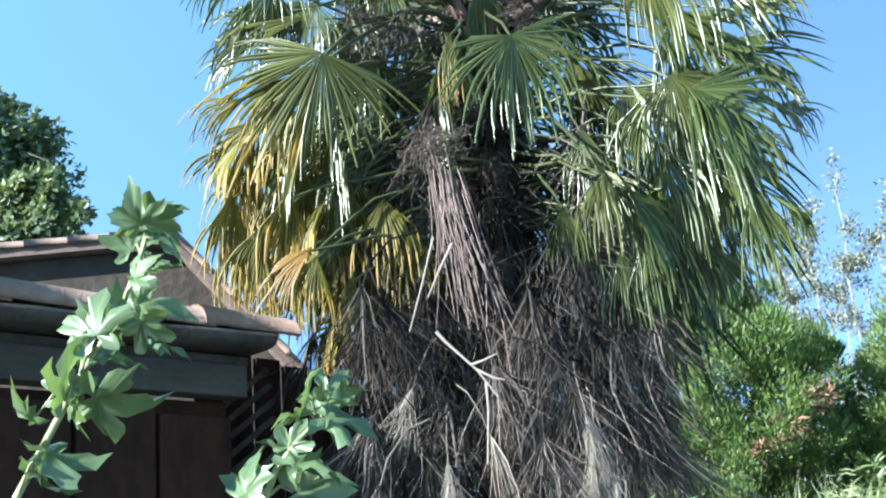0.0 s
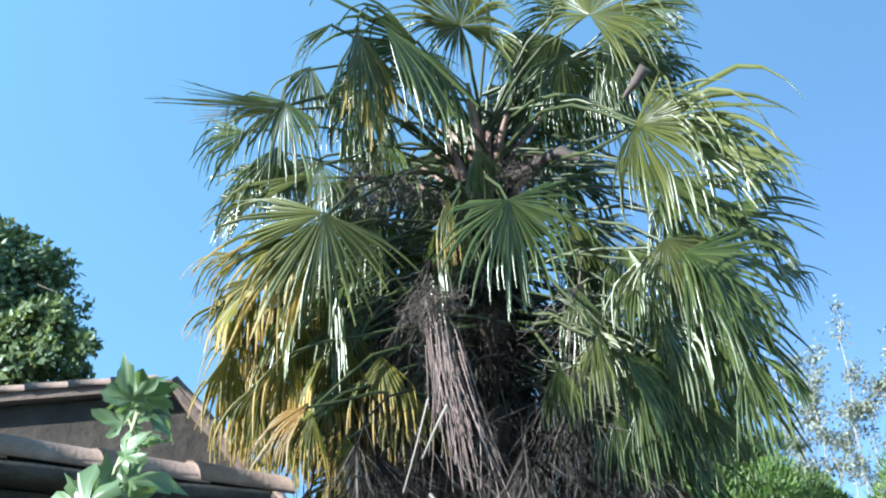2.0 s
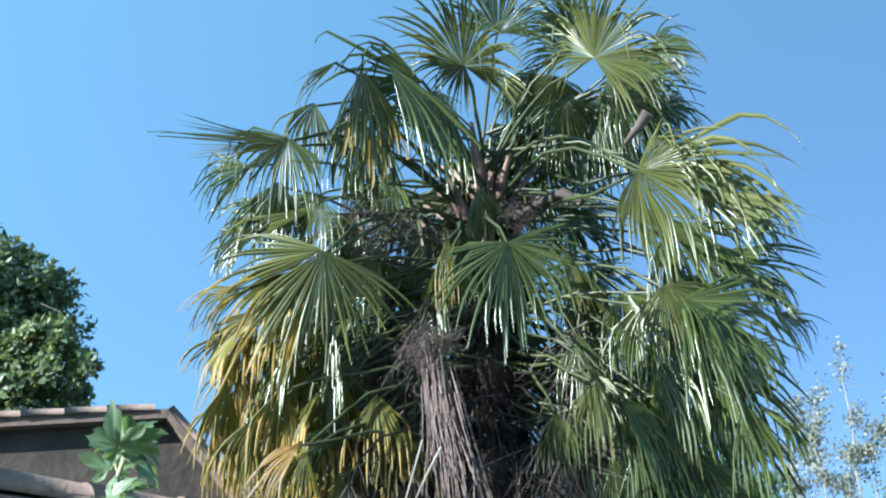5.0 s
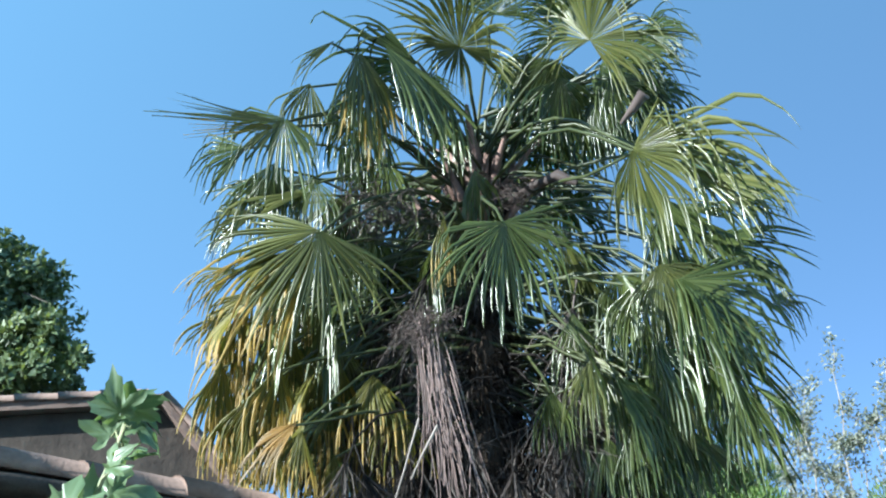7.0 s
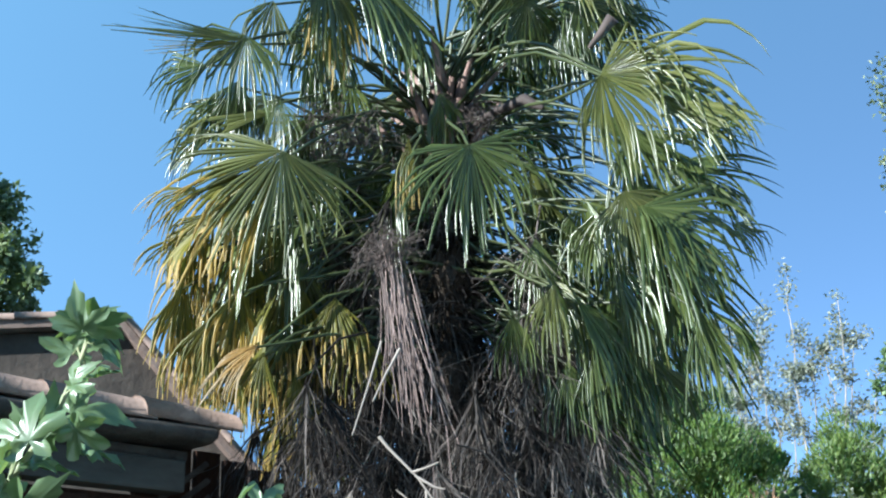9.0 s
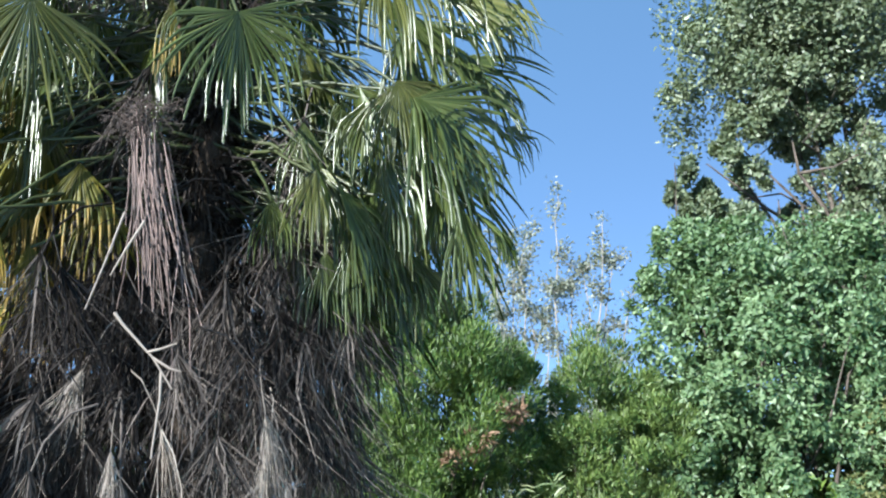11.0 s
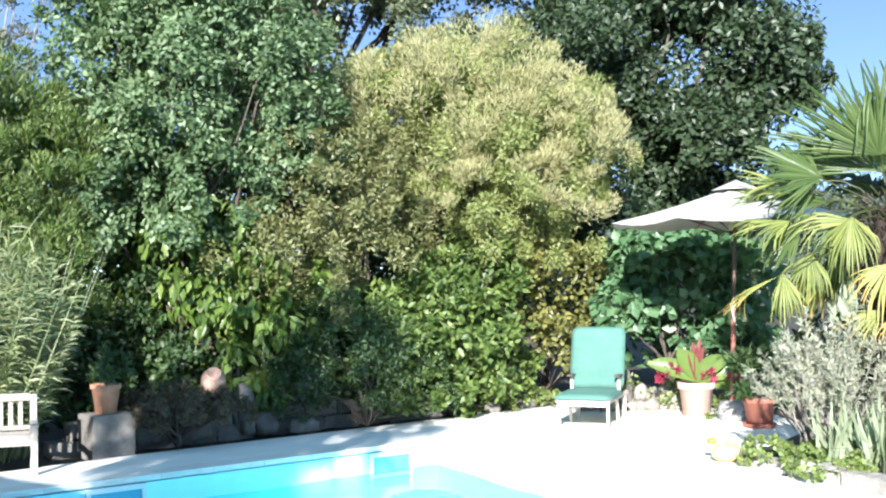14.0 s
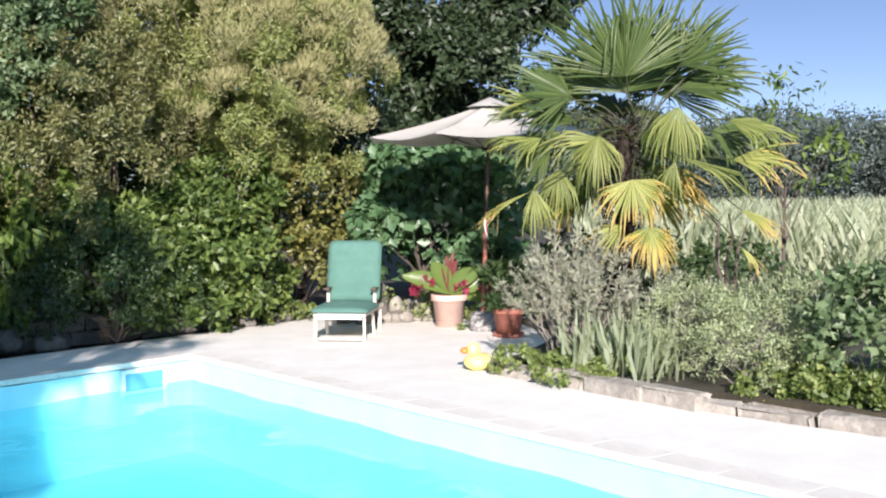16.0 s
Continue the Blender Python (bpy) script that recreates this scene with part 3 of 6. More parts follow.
EDGE_TILE = tile_mesh("edge_tile", 0.47, 0.1, 0.016, M_TILE, 0.93)
for n, x in enumerate(np.arange(X0, X1 - 0.3, 0.42)):
    t = hang(new("roof_tile", EDGE_TILE), shed)
    t.matrix_basis = pose(x, 0.02, 2.625 + 0.004 * (n % 2), 0, 0.8, rng.normal() * 1.0)
ROOF_TILE = tile_mesh("roof_tile_run", 0.46, 0.085, 0.014, M_TILE)
for r in range(6):
    for n, x in enumerate(np.arange(X0 + 0.1, X1 - 0.05, 0.19)):
        t = hang(new("roof_tile", ROOF_TILE), shed)
        t.matrix_basis = pose(x, 0.2 + 0.38 * r, 2.56 + 0.1 * r, 0, 0, 90) @ pose(0, 0, 0, 0, -14.5 + rng.normal() * 0.8, rng.normal() * 1.0)
part("roof", box(bmesh.new(), (X0, 0.0, -0.03), (X1 - 0.02, 2.5, 0.0), 0, pose(0, 0.1, 2.59, 14.5)), M_TILE, shed)
for k in range(7):
    part("slat", box(bmesh.new(), (-0.2, -0.012, -0.012), (0.2, 0.012, 0.012), 0.003, pose(X1 + 0.06 + 0.01 * k, 0.3, 2.42 - 0.07 * k, 0, -38, -35)), M_CORNICE, shed, "dark slanting wooden slat")

# dark boards added from the corner towards the palm, in place of shade there
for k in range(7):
    part("board", box(bmesh.new(), (1.16 + 0.145 * k, 0.44 - 0.02 * k, 0), (1.295 + 0.145 * k, 0.47 - 0.02 * k, 2.7 - 0.03 * k), 0.006), M_SHED_SHADED, shed)

# ---- stone outhouse behind ----
gable = thing("stone_house", (-2.2, 6.9, 0), "rubble-stone outhouse with dark tiled gable roof", "house", turn=21.2)
bm = bmesh.new()
face = [(-3.8, -0.2), (1.62, -0.2), (1.62, 2.13), (0, 3.95), (-3.8, 3.52)]
f0 = [bm.verts.new((x, 0, z)) for x, z in face]
f1 = [bm.verts.new((x, 2.6, z)) for x, z in face]
bm.faces.new(f0)
bm.faces.new(f1[::-1])
for i in range(5):
    bm.faces.new((f0[i], f1[i], f1[(i + 1) % 5], f0[(i + 1) % 5]))
bmesh.ops.recalc_face_normals(bm, faces=bm.faces)
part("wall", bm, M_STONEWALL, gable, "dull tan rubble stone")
bm = bmesh.new()
for (xa, za), (xb, zb) in (((-4.0, 3.5), (0.01, 3.95)), ((-0.01, 3.95), (1.75, 1.98))):
    vs = [bm.verts.new(p) for y in (-0.1, 2.7) for p in ((xa, y, za + 0.01), (xb, y, zb + 0.01), (xb, y, zb + 0.07), (xa, y, za + 0.07))]
    for q in ((0, 1, 2, 3), (7, 6, 5, 4), (0, 4, 5, 1), (1, 5, 6, 2), (2, 6, 7, 3), (3, 7, 4, 0)):
        bm.faces.new([vs[i] for i in q])
part("roof", bm, M_TILE_DARK, gable, "dark weathered tile verge")
VERGE = tile_mesh("verge_tile", 0.3, 0.065, 0.014, M_TILE_DARK)
for xa, za, xb, zb in ((-4.0, 3.56, 0.0, 4.01), (1.75, 2.04, 0.0, 4.01)):
    run = math.hypot(xb - xa, zb - za)
    tilt = math.degrees(math.atan2(zb - za, abs(xb - xa)))
    for s in np.arange(0, run - 0.2, 0.26):
        t = hang(new("verge_tile", VERGE), gable)
        t.matrix_basis = pose(xa + (xb - xa) * s / run, -0.06, za + (zb - za) * s / run, 0, 0, 0 if xb > xa else 180) @ pose(0, 0, 0, 0, -tilt, 0)
# unseen block behind the palm, added only to throw shade on the bench
bm = bmesh.new()
lean = [(1.63, 2.25), (3.1, 1.95), (3.1, -0.1), (1.63, -0.1)]
l0, l1 = [bm.verts.new((x, 0.05, z)) for x, z in lean], [bm.verts.new((x, 1.6, z)) for x, z in lean]
bm.faces.new(l0)
bm.faces.new(l1[::-1])
for i in range(4):
    bm.faces.new((l0[i], l1[i], l1[(i + 1) % 4], l0[(i + 1) % 4]))
bmesh.ops.recalc_face_normals(bm, faces=bm.faces)
part("lean_to", bm, M_SHED_SHADED, gable, "unseen low dark block added to shade the bench")

# ---- palms ----


def frond(palm, base, start, hub, axis, normal, radius, mat, seed, segs=44, spread=150.0, sag=0.35, stem=M_PETIOLE, width=1.0, name="frond", joined=0.44):
    """A fan leaf: folded segments round the hub, joined for a third of their length, with a curved stalk from the trunk."""
    rng = np.random.default_rng(seed)
    axis = unit(np.array(axis, float))
    normal = np.array(normal, float)
    normal = unit(normal - axis * (normal @ axis))
    side = np.cross(axis, normal)
    s = np.array([0, 0.5, 1.0, 1.22, 1.45, 1.7, 1.86, 2.0])
    s = np.where(s <= 1, s * joined, joined + (s - 1) * (1 - joined))
    wide = np.array([1.0, 1.0, 1.0, 0.94, 0.84, 0.66, 0.42, 0.06]) * width
    verts, faces, tips = [], [], []
    step = radians(2 * spread) / segs
    down = np.array([0, 0, -1.0])
    arch, wave, fold = rng.uniform(0.05, 0.3), rng.uniform(0, 6.3), rng.uniform(0.1, 0.4)
    rim = rng.uniform(joined, joined + 0.2)
    for i in range(segs):
        a = radians(-spread) + step * (i + 0.5) + rng.normal() * step * 0.22
        way = math.cos(a) * axis + math.sin(a) * side
        cross = unit(np.cross(way, normal))
        ln = radius * (0.82 + 0.18 * math.cos(a)) * rng.uniform(0.76, 1.12) * (0.75 if rng.random() < 0.1 else 1.0)
        pull = 9.0 * sag * rng.uniform(0.25, 1.6)
        bend = max(rim + rng.normal() * 0.06, joined)
        if rng.random() < (0.16 + 0.14 * sag) * min(1.0, sag * 20):
            pull, bend = 14.0, bend + rng.uniform(0, 0.25)
        blunt = 0.5 if rng.random() < 0.35 else 0.06
        crease = rng.uniform(0.6, 1.4)
        roll = rng.normal() * 0.25
        kink, twist = rng.normal() * 0.22, rng.normal() * 0.7
        lie = 0.1 * math.sin(2.6 * a + wave) - fold * (a / 1.6) ** 2
        p, d, last = np.zeros(3), unit(way + normal * (arch + lie)), 0.0
        for q, w in zip(s, wide):
            late = max(q - bend, 0.0)
            if late:
                d = unit(d + (down * pull + cross * kink) * (q - last))
            elif q:
                d = unit(d - normal * arch * 1.6 * (q - last))
            p = p + d * ln * (q - last)
            last = q
            hw = min(q, joined) * ln * math.tan(step / 2) * 1.08 * max(w, blunt * width)
            turn = twist * late * 2 + roll * min(q / joined, 1.0)
            cr = (cross * math.cos(turn) + normal * math.sin(turn)) * hw
            dip = unit(np.cross(cross, d) * np.sign(np.cross(cross, d) @ normal + 1e-9)) * hw * crease
            verts += [p - cr - dip, p + dip * 0.4, p + cr - dip]
            tips += [q, q, q]
        b = i * 24
        for r in range(7):
            o = b + r * 3
            faces += [(o, o + 1, o + 4, o + 3), (o + 1, o + 2, o + 5, o + 4)]
    hub = np.array(hub, float)
    blade = raw(name, np.array(verts) + hub - base, np.array(faces), mat, palm, tip=tips)
    start = np.array(start, float)
    t = np.linspace(0, 1, 7)[:, None]
    lift = np.linalg.norm(hub - start) * rng.uniform(0.0, 0.2)
    line = start + (hub - start) * t + np.array([0, 0, 1.0]) * (np.sin(np.pi * t) * lift)
    line[-1] += axis * radius * 0.06
    line[1:-1] += rng.normal(size=(5, 3)) * 0.012
    v, f = tube_arrays(line, np.linspace(0.011, 0.006, 7) * (1.0 if segs != 20 else 0.55), 5)
    raw("petiole", v - base, f, stem, blade, smooth=True)
    return blade


def facing(angle, toward, lean=0.0):
    """Axis in a plane across the line of sight, at an angle from the right, leaning to the viewer."""
    toward = unit(np.array(toward, float))
    right = unit(np.cross(np.array([0, 0, 1.0]), toward))
    up = np.cross(toward, right)
    return unit(math.cos(radians(angle)) * right + math.sin(radians(angle)) * up + lean * toward), toward, up


# hub, blade radius, direction across the view, half spread, droop, kind (0 green, 1 yellowing, 2 dry, 3 olive, 4 dead), turn of its face to the right
FANS_TOP = [(-0.08, 3.95, 4.61, 0.45, 105, 165, 0.18, 3, -0.5), (0.52, 4.2, 4.77, 0.51, 62, 130, 0.3, 3, -0.1), (0.56, 4.61, 4.74, 0.4, -20, 100, 0.4, 0, 0.1), (0.37, 4.62, 4.96, 0.43, -110, 80, 0.4, 0, 0.1), (0.09, 4.5, 5.16, 0.38, 80, 90, 0.2, 0, 0.1),
    (0.69, 4.64, 4.88, 0.38, -5, 75, 0.4, 0, 0.1), (0.47, 4.74, 5.17, 0.39, 140, 70, 0.3, 0, 0.1), (-0.29, 4.46, 4.82, 0.32, -110, 100, 0.3, 0, 0.1), (0.6, 4.54, 4.85, 0.38, -25, 85, 0.4, 0, 0.5), (0.39, 4.48, 4.76, 0.39, -95, 70, 0.4, 0, 0.5),
    (0.63, 4.47, 4.74, 0.36, -60, 60, 0.5, 0, 0.4), (0.25, 4.6, 5.0, 0.38, -100, 60, 0.3, 0, 0.4), (0.82, 4.43, 4.96, 0.31, 5, 60, 0.4, 0, 0.3), (0.45, 4.42, 5.05, 0.37, 100, 80, 0.3, 0, 0.4), (0.74, 4.61, 4.7, 0.34, -40, 60, 0.4, 0, 0.4),
    (0.28, 4.82, 4.85, 0.35, -85, 70, 0.3, 0, 0.5), (0.56, 4.77, 4.69, 0.35, -80, 60, 0.4, 0, 0.5), (0.74, 4.49, 4.89, 0.37, -10, 60, 0.4, 0, 0.5), (0.13, 4.83, 5.06, 0.39, -60, 60, 0.3, 0, 0.5), (-0.76, 4.06, 4.54, 0.31, -110, 50, 0.5, 3, 0.1),
    (-0.65, 4.2, 4.54, 0.34, -95, 50, 0.5, 0, 0.3), (-0.27, 3.97, 4.55, 0.52, 166, 42, 0.9, 0, 0.1), (-0.4, 3.83, 4.56, 0.56, -58, 26, 0.25, 0, 0.7), (-0.51, 3.78, 4.51, 0.45, -84, 40, 0.5, 3, 0.2), (-0.6, 3.7, 4.51, 0.27, -145, 12, 0.3, 3, 0.1),
    (-0.24, 4.0, 4.52, 0.45, -72, 36, 0.5, 0, 0.6), (0.39, 4.63, 4.74, 0.31, -75, 60, 0.3, 0, 0.1), (-0.47, 3.94, 4.58, 0.43, -96, 34, 0.6, 1, 0.2)]
FANS_LEFT = [(-0.85, 3.93, 4.29, 0.39, -115, 85, 0.8, 0, 0.1), (-0.84, 3.95, 4.27, 0.56, 177, 7, 0.0, 3, 0), (-0.83, 3.97, 4.27, 0.5, 186, 6, 0.0, 1, 0), (-1.17, 4.53, 3.86, 0.32, -152, 35, 0.4, 1, 0.1), (-1.24, 4.59, 3.67, 0.29, -125, 32, 0.4, 1, 0.1),
    (-1.1, 4.34, 4.39, 0.35, -160, 45, 0.6, 0, 0.1), (-0.82, 4.39, 4.16, 0.51, 188, 36, 0.4, 3, 0.1), (-0.7, 3.98, 3.77, 0.53, -112, 95, 0.15, 3, 0.22), (-0.73, 4.05, 3.75, 0.62, -140, 36, 0.3, 1, 0.1), (-0.96, 4.3, 4.28, 0.39, -100, 50, 0.6, 0, 0.1),
    (-0.69, 4.6, 4.51, 0.33, -60, 50, 0.6, 0, 0.1), (-1.08, 4.48, 4.12, 0.3, -165, 35, 0.5, 3, 0.1)]
FANS_LOW_LEFT = [(-1.07, 4.43, 3.7, 0.39, -128, 42, 0.5, 1, 0.1), (-1.13, 4.49, 3.51, 0.36, -108, 38, 0.5, 1, 0.1), (-0.9, 4.49, 3.49, 0.39, -97, 42, 0.5, 1, 0.1), (-0.7, 4.58, 3.5, 0.44, -88, 38, 0.5, 3, 0.1), (-1.21, 4.63, 3.4, 0.37, -112, 32, 0.5, 1, 0.1),
    (-0.6, 4.74, 3.41, 0.39, -85, 38, 0.5, 0, 0.1), (-1.03, 4.64, 3.3, 0.34, -97, 38, 0.5, 1, 0.1), (-0.83, 4.24, 3.03, 0.35, -140, 26, 0.3, 2, -0.2), (-1.05, 4.38, 3.2, 0.37, -110, 30, 0.5, 1, 0.1), (-1.2, 4.46, 3.38, 0.38, -100, 28, 0.5, 1, 0.1),
    (-0.93, 4.36, 3.32, 0.42, -100, 34, 0.5, 1, 0.1), (-0.78, 4.51, 3.33, 0.4, -92, 34, 0.5, 1, 0.1), (-0.81, 4.25, 3.0, 0.3, -105, 34, 0.5, 1, 0.1), (-0.8, 4.8, 3.31, 0.4, -90, 36, 0.5, 3, 0.1), (-0.57, 4.75, 3.72, 0.35, -80, 45, 0.5, 4, 0.1)]
FANS_FRONT = [(0.06, 3.83, 3.69, 0.47, -80, 105, 0.5, 0, 0.2), (-0.18, 3.91, 3.77, 0.29, -96, 16, 0.6, 1, 0.1), (0.58, 3.69, 3.9, 0.46, -38, 98, 0.6, 3, -0.95), (0.61, 3.77, 3.96, 0.69, 2, 22, 0.35, 3, 0), (0.65, 3.88, 3.98, 0.59, -18, 26, 0.35, 3, 0.3),
    (0.77, 4.26, 3.93, 0.48, -65, 60, 0.8, 0, 0.1), (0.88, 4.25, 4.16, 0.45, -32, 48, 0.9, 0, 0.1), (1.13, 4.46, 4.14, 0.35, -40, 36, 0.7, 0, 0.1), (0.92, 4.18, 4.03, 0.48, -28, 26, 0.4, 3, 0.4), (0.98, 4.23, 3.91, 0.43, -6, 14, 0.2, 0, 0.1),
    (0.78, 4.24, 3.56, 0.59, -32, 70, 0.55, 0, 0.55), (0.71, 4.22, 3.63, 0.4, -70, 70, 0.6, 3, 0.1), (0.63, 4.31, 3.6, 0.42, -95, 48, 0.5, 0, 0.1)]
FANS_RIGHT = [(0.94, 4.51, 3.86, 0.53, -10, 34, 0.3, 0, 0.1), (0.39, 4.23, 3.23, 0.35, -105, 34, 1.1, 3, -0.1), (0.48, 4.44, 3.27, 0.42, -70, 26, 0.9, 0, 0.1), (0.49, 4.35, 3.2, 0.52, -52, 32, 0.4, 0, 0.7), (0.73, 4.43, 3.22, 0.35, -85, 36, 0.9, 3, 0.1),
    (0.88, 4.66, 3.51, 0.63, -48, 28, 0.3, 0, 0.1), (0.99, 4.83, 3.28, 0.55, -55, 22, 0.2, 0, 0.1), (0.72, 4.69, 3.11, 0.44, -72, 38, 0.4, 0, 0.1), (0.86, 4.8, 3.05, 0.39, -64, 32, 0.4, 3, 0.1), (0.46, 4.64, 3.01, 0.38, -85, 38, 0.5, 0, 0.1),
    (0.46, 4.88, 3.99, 0.29, -70, 100, 0.3, 0, 0.1), (1.15, 4.61, 3.8, 0.32, -30, 40, 0.4, 0, 0.1)]
PALM_AT = np.array([-0.16, 4.95, 0.0])
LEAN = 0.03
HEART = np.array([-0.03, 4.93, 4.42])


def stalk_root(z, k=0):
    """Where a frond whose blade hangs at height z leaves the trunk."""
    up = min(z + 0.3, 4.4) if z < 4.3 else 4.4 + (z - 4.4) * 0.35
    off = np.random.default_rng(900 + k).normal(size=3) * [0.05, 0.05, 0.16]
    return np.array([PALM_AT[0] + LEAN * up, PALM_AT[1], min(up, 4.5)]) + off


palm = thing("palm_tree", PALM_AT, "tall fan palm with shaggy skirt of dead fronds", "palm tree")
ALL_FANS = FANS_TOP + FANS_LEFT + FANS_LOW_LEFT + FANS_FRONT + FANS_RIGHT
for n, (x, y, z, r, ang, half, droop, kind, turned) in enumerate(ALL_FANS):
    axis, toward, up = facing(ang, (-x, -0.3 - y, 1.72 - z), 0.2 if y < 4.2 else -0.05)
    normal = toward * 0.85 + 0.45 * np.array([0, 0, 1.0]) + turned * np.cross(up, toward) + np.random.default_rng(n).normal(size=3) * 0.1
    frond(palm, PALM_AT, stalk_root(z, n), (x, y, z), axis, normal, r, (M_PALM, M_PALM_YEL, M_PALM_DRY, M_PALM_OLIVE, M_DEAD)[kind], 100 + n,
          segs=max(int(half * 0.5), 10), sag=droop, spread=half)
# each hanging frond has fellows a little further in, and the far side of the crown is as full
rng = np.random.default_rng(11)
HANGING = [q for q in ALL_FANS if q[5] < 95 and q[4] < 0]
for n, (x, y, z, r, ang, half, droop, kind, turned) in enumerate(HANGING + FANS_LOW_LEFT + FANS_LOW_LEFT + FANS_RIGHT[1:]):
    hub = np.array([x, y, z]) * [0.94, 1, 1] + rng.normal(size=3) * [0.09, 0.05, 0.09] + [0, rng.uniform(0.12, 0.5), 0]
    axis, toward, up = facing(0.75 * ang - 23 + rng.normal() * 10, (-x, -0.3 - y, 1.72 - z), rng.uniform(-0.3, 0.1))
    normal = toward * 0.6 + 0.6 * np.array([0, 0, 1.0]) + rng.normal(size=3) * 0.3
    frond(palm, PALM_AT, stalk_root(z, n + 70), hub, axis, normal, r * rng.uniform(0.75, 0.98), (M_PALM, M_PALM_YEL, M_PALM_YEL, M_PALM, M_PALM)[kind], 200 + n,
          segs=max(int(half * 0.5), 14), sag=droop + 0.2, spread=min(half, 60))
# inner curtain: fronds that hang between the outer ones
for n in range(78):
    zone = n % 3
    hub = np.array([rng.uniform(-1.15, -0.35), rng.uniform(4.3, 5.0), rng.uniform(3.1, 3.85)] if zone == 0 else [rng.uniform(0.35, 1.05), rng.uniform(4.3, 5.0), rng.uniform(3.05, 4.05)] if zone == 1 else
                   [rng.uniform(-0.95, 0.1), rng.uniform(4.5, 5.0), rng.uniform(3.9, 4.5)])
    axis, toward, up = facing(-90 + hub[0] * 26 + rng.normal() * 10, (-hub[0], -0.3 - hub[1], 1.72 - hub[2]), rng.uniform(-0.2, 0.25))
    kind = rng.choice([M_PALM_YEL, M_PALM_YEL, M_PALM_OLIVE, M_PALM]) if zone == 0 else rng.choice([M_PALM, M_PALM, M_PALM_OLIVE])
    frond(palm, PALM_AT, stalk_root(hub[2], n + 200), hub, axis, toward * 0.6 + 0.5 * np.array([0, 0, 1.0]) + rng.normal(size=3) * 0.35, rng.uniform(0.3, 0.46), kind, 700 + n,
          segs=20, sag=rng.uniform(0.4, 1.0), spread=rng.uniform(28, 50))
for n in range(24):
    a = rng.uniform(0.3, np.pi - 0.3)
    way = np.array([math.cos(a), math.sin(a), 0.0])
    z = rng.choice([rng.uniform(3.0, 3.9), rng.uniform(4.4, 5.1)])
    start = HEART + np.array([0, 0, (z - 4.35) * 0.5])
    hub = np.array([*(HEART[:2] + way[:2] * rng.uniform(0.45, 0.75)), z])
    frond(palm, PALM_AT, start, hub, way * 0.7 + np.array([0, 0, (z - 4.4) * 0.5 - 0.35]), np.array([0, 0, 1.0]) + way * 0.5 + rng.normal(size=3) * 0.3, rng.uniform(0.4, 0.55), M_PALM_YEL if way[0] < -0.4 and z < 4 else M_PALM, 300 + n, segs=34, sag=0.6, spread=rng.uniform(70, 100))
# more fronds out of sight behind the crown, added for its shadow by the pool
for n in range(34):
    hub = np.array([rng.uniform(0.3, 1.05) if n < 17 else rng.uniform(-0.95, 0.0), rng.uniform(5.2, 6.0), rng.uniform(3.1, 3.9) if n < 17 else rng.uniform(3.2, 4.2)])
    frond(palm, PALM_AT, stalk_root(hub[2]), hub, np.array([(hub[0] - 0.1) * 0.25, 0.25, -1.0]) + rng.normal(size=3) * 0.12, np.array([0.2, 0.8, 0.4]), rng.uniform(0.5, 0.7), M_PALM, 340 + n, segs=24, sag=0.2, spread=rng.uniform(40, 65))
# unseen fronds on the back left of the crown, added to shade the planter
for n in range(36):
    a = rng.uniform(2.05, 2.7)
    way = np.array([math.cos(a), math.sin(a), 0.0])
    hub = np.array([*(HEART[:2] + way[:2] * rng.uniform(0.75, 1.3)), rng.uniform(2.95, 4.3)])
    frond(palm, PALM_AT, stalk_root(hub[2], n + 400), hub, way * 0.5 + np.array([0, 0, -0.7]) + rng.normal(size=3) * 0.15, np.array([0, 0, 0.6]) + way + rng.normal(size=3) * 0.3, rng.uniform(0.42, 0.55), M_PALM_YEL if hub[2] < 3.5 else M_PALM, 380 + n, segs=26, sag=0.5, spread=rng.uniform(55, 80))
# trunk wrapped in fibre
zs = np.linspace(0, 4.62, 30)
line = np.stack([LEAN * zs, 0.0 * zs, zs], -1)
v, f = tube_arrays(line, 0.17 + 0.035 * np.sin(zs * 13) - 0.018 * zs + 0.02 * np.cos(zs * 29), 16)
v += np.random.default_rng(5).normal(size=v.shape) * 0.012
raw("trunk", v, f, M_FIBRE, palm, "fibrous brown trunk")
n = 4200
rng = np.random.default_rng(6)
a, z = rng.uniform(0, 2 * np.pi, n), rng.uniform(2.4, 4.45, n)
base = np.stack([np.cos(a) * 0.11 + LEAN * z, np.sin(a) * 0.11, z], -1)
way = unit(np.stack([np.cos(a) * 0.6, np.sin(a) * 0.6, rng.normal(size=n) * 0.7], -1) + rng.normal(size=(n, 3)) * 0.3)
v, f = blade_arrays(base, way, rng, 0.13, 0.01, 0.5)
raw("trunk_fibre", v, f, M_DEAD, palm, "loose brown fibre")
rng = np.random.default_rng(19)
for n in range(22):
    a = rng.uniform(0, 2 * np.pi)
    z = rng.uniform(3.9, 4.6)
    way = np.array([math.cos(a), math.sin(a), rng.uniform(0.5, 2.2)])
    p = np.array([math.cos(a) * 0.08 + LEAN * z, math.sin(a) * 0.08, z])
    v, f = tube_arrays(np.array([p, p + unit(way) * 0.12, p + unit(way) * 0.26 + [0, 0, 0.01]]), [0.022, 0.015, 0.008], 6)
    raw("petiole_base", v, f, M_PETIOLE_OLD, palm, "brown old stalk base", True)
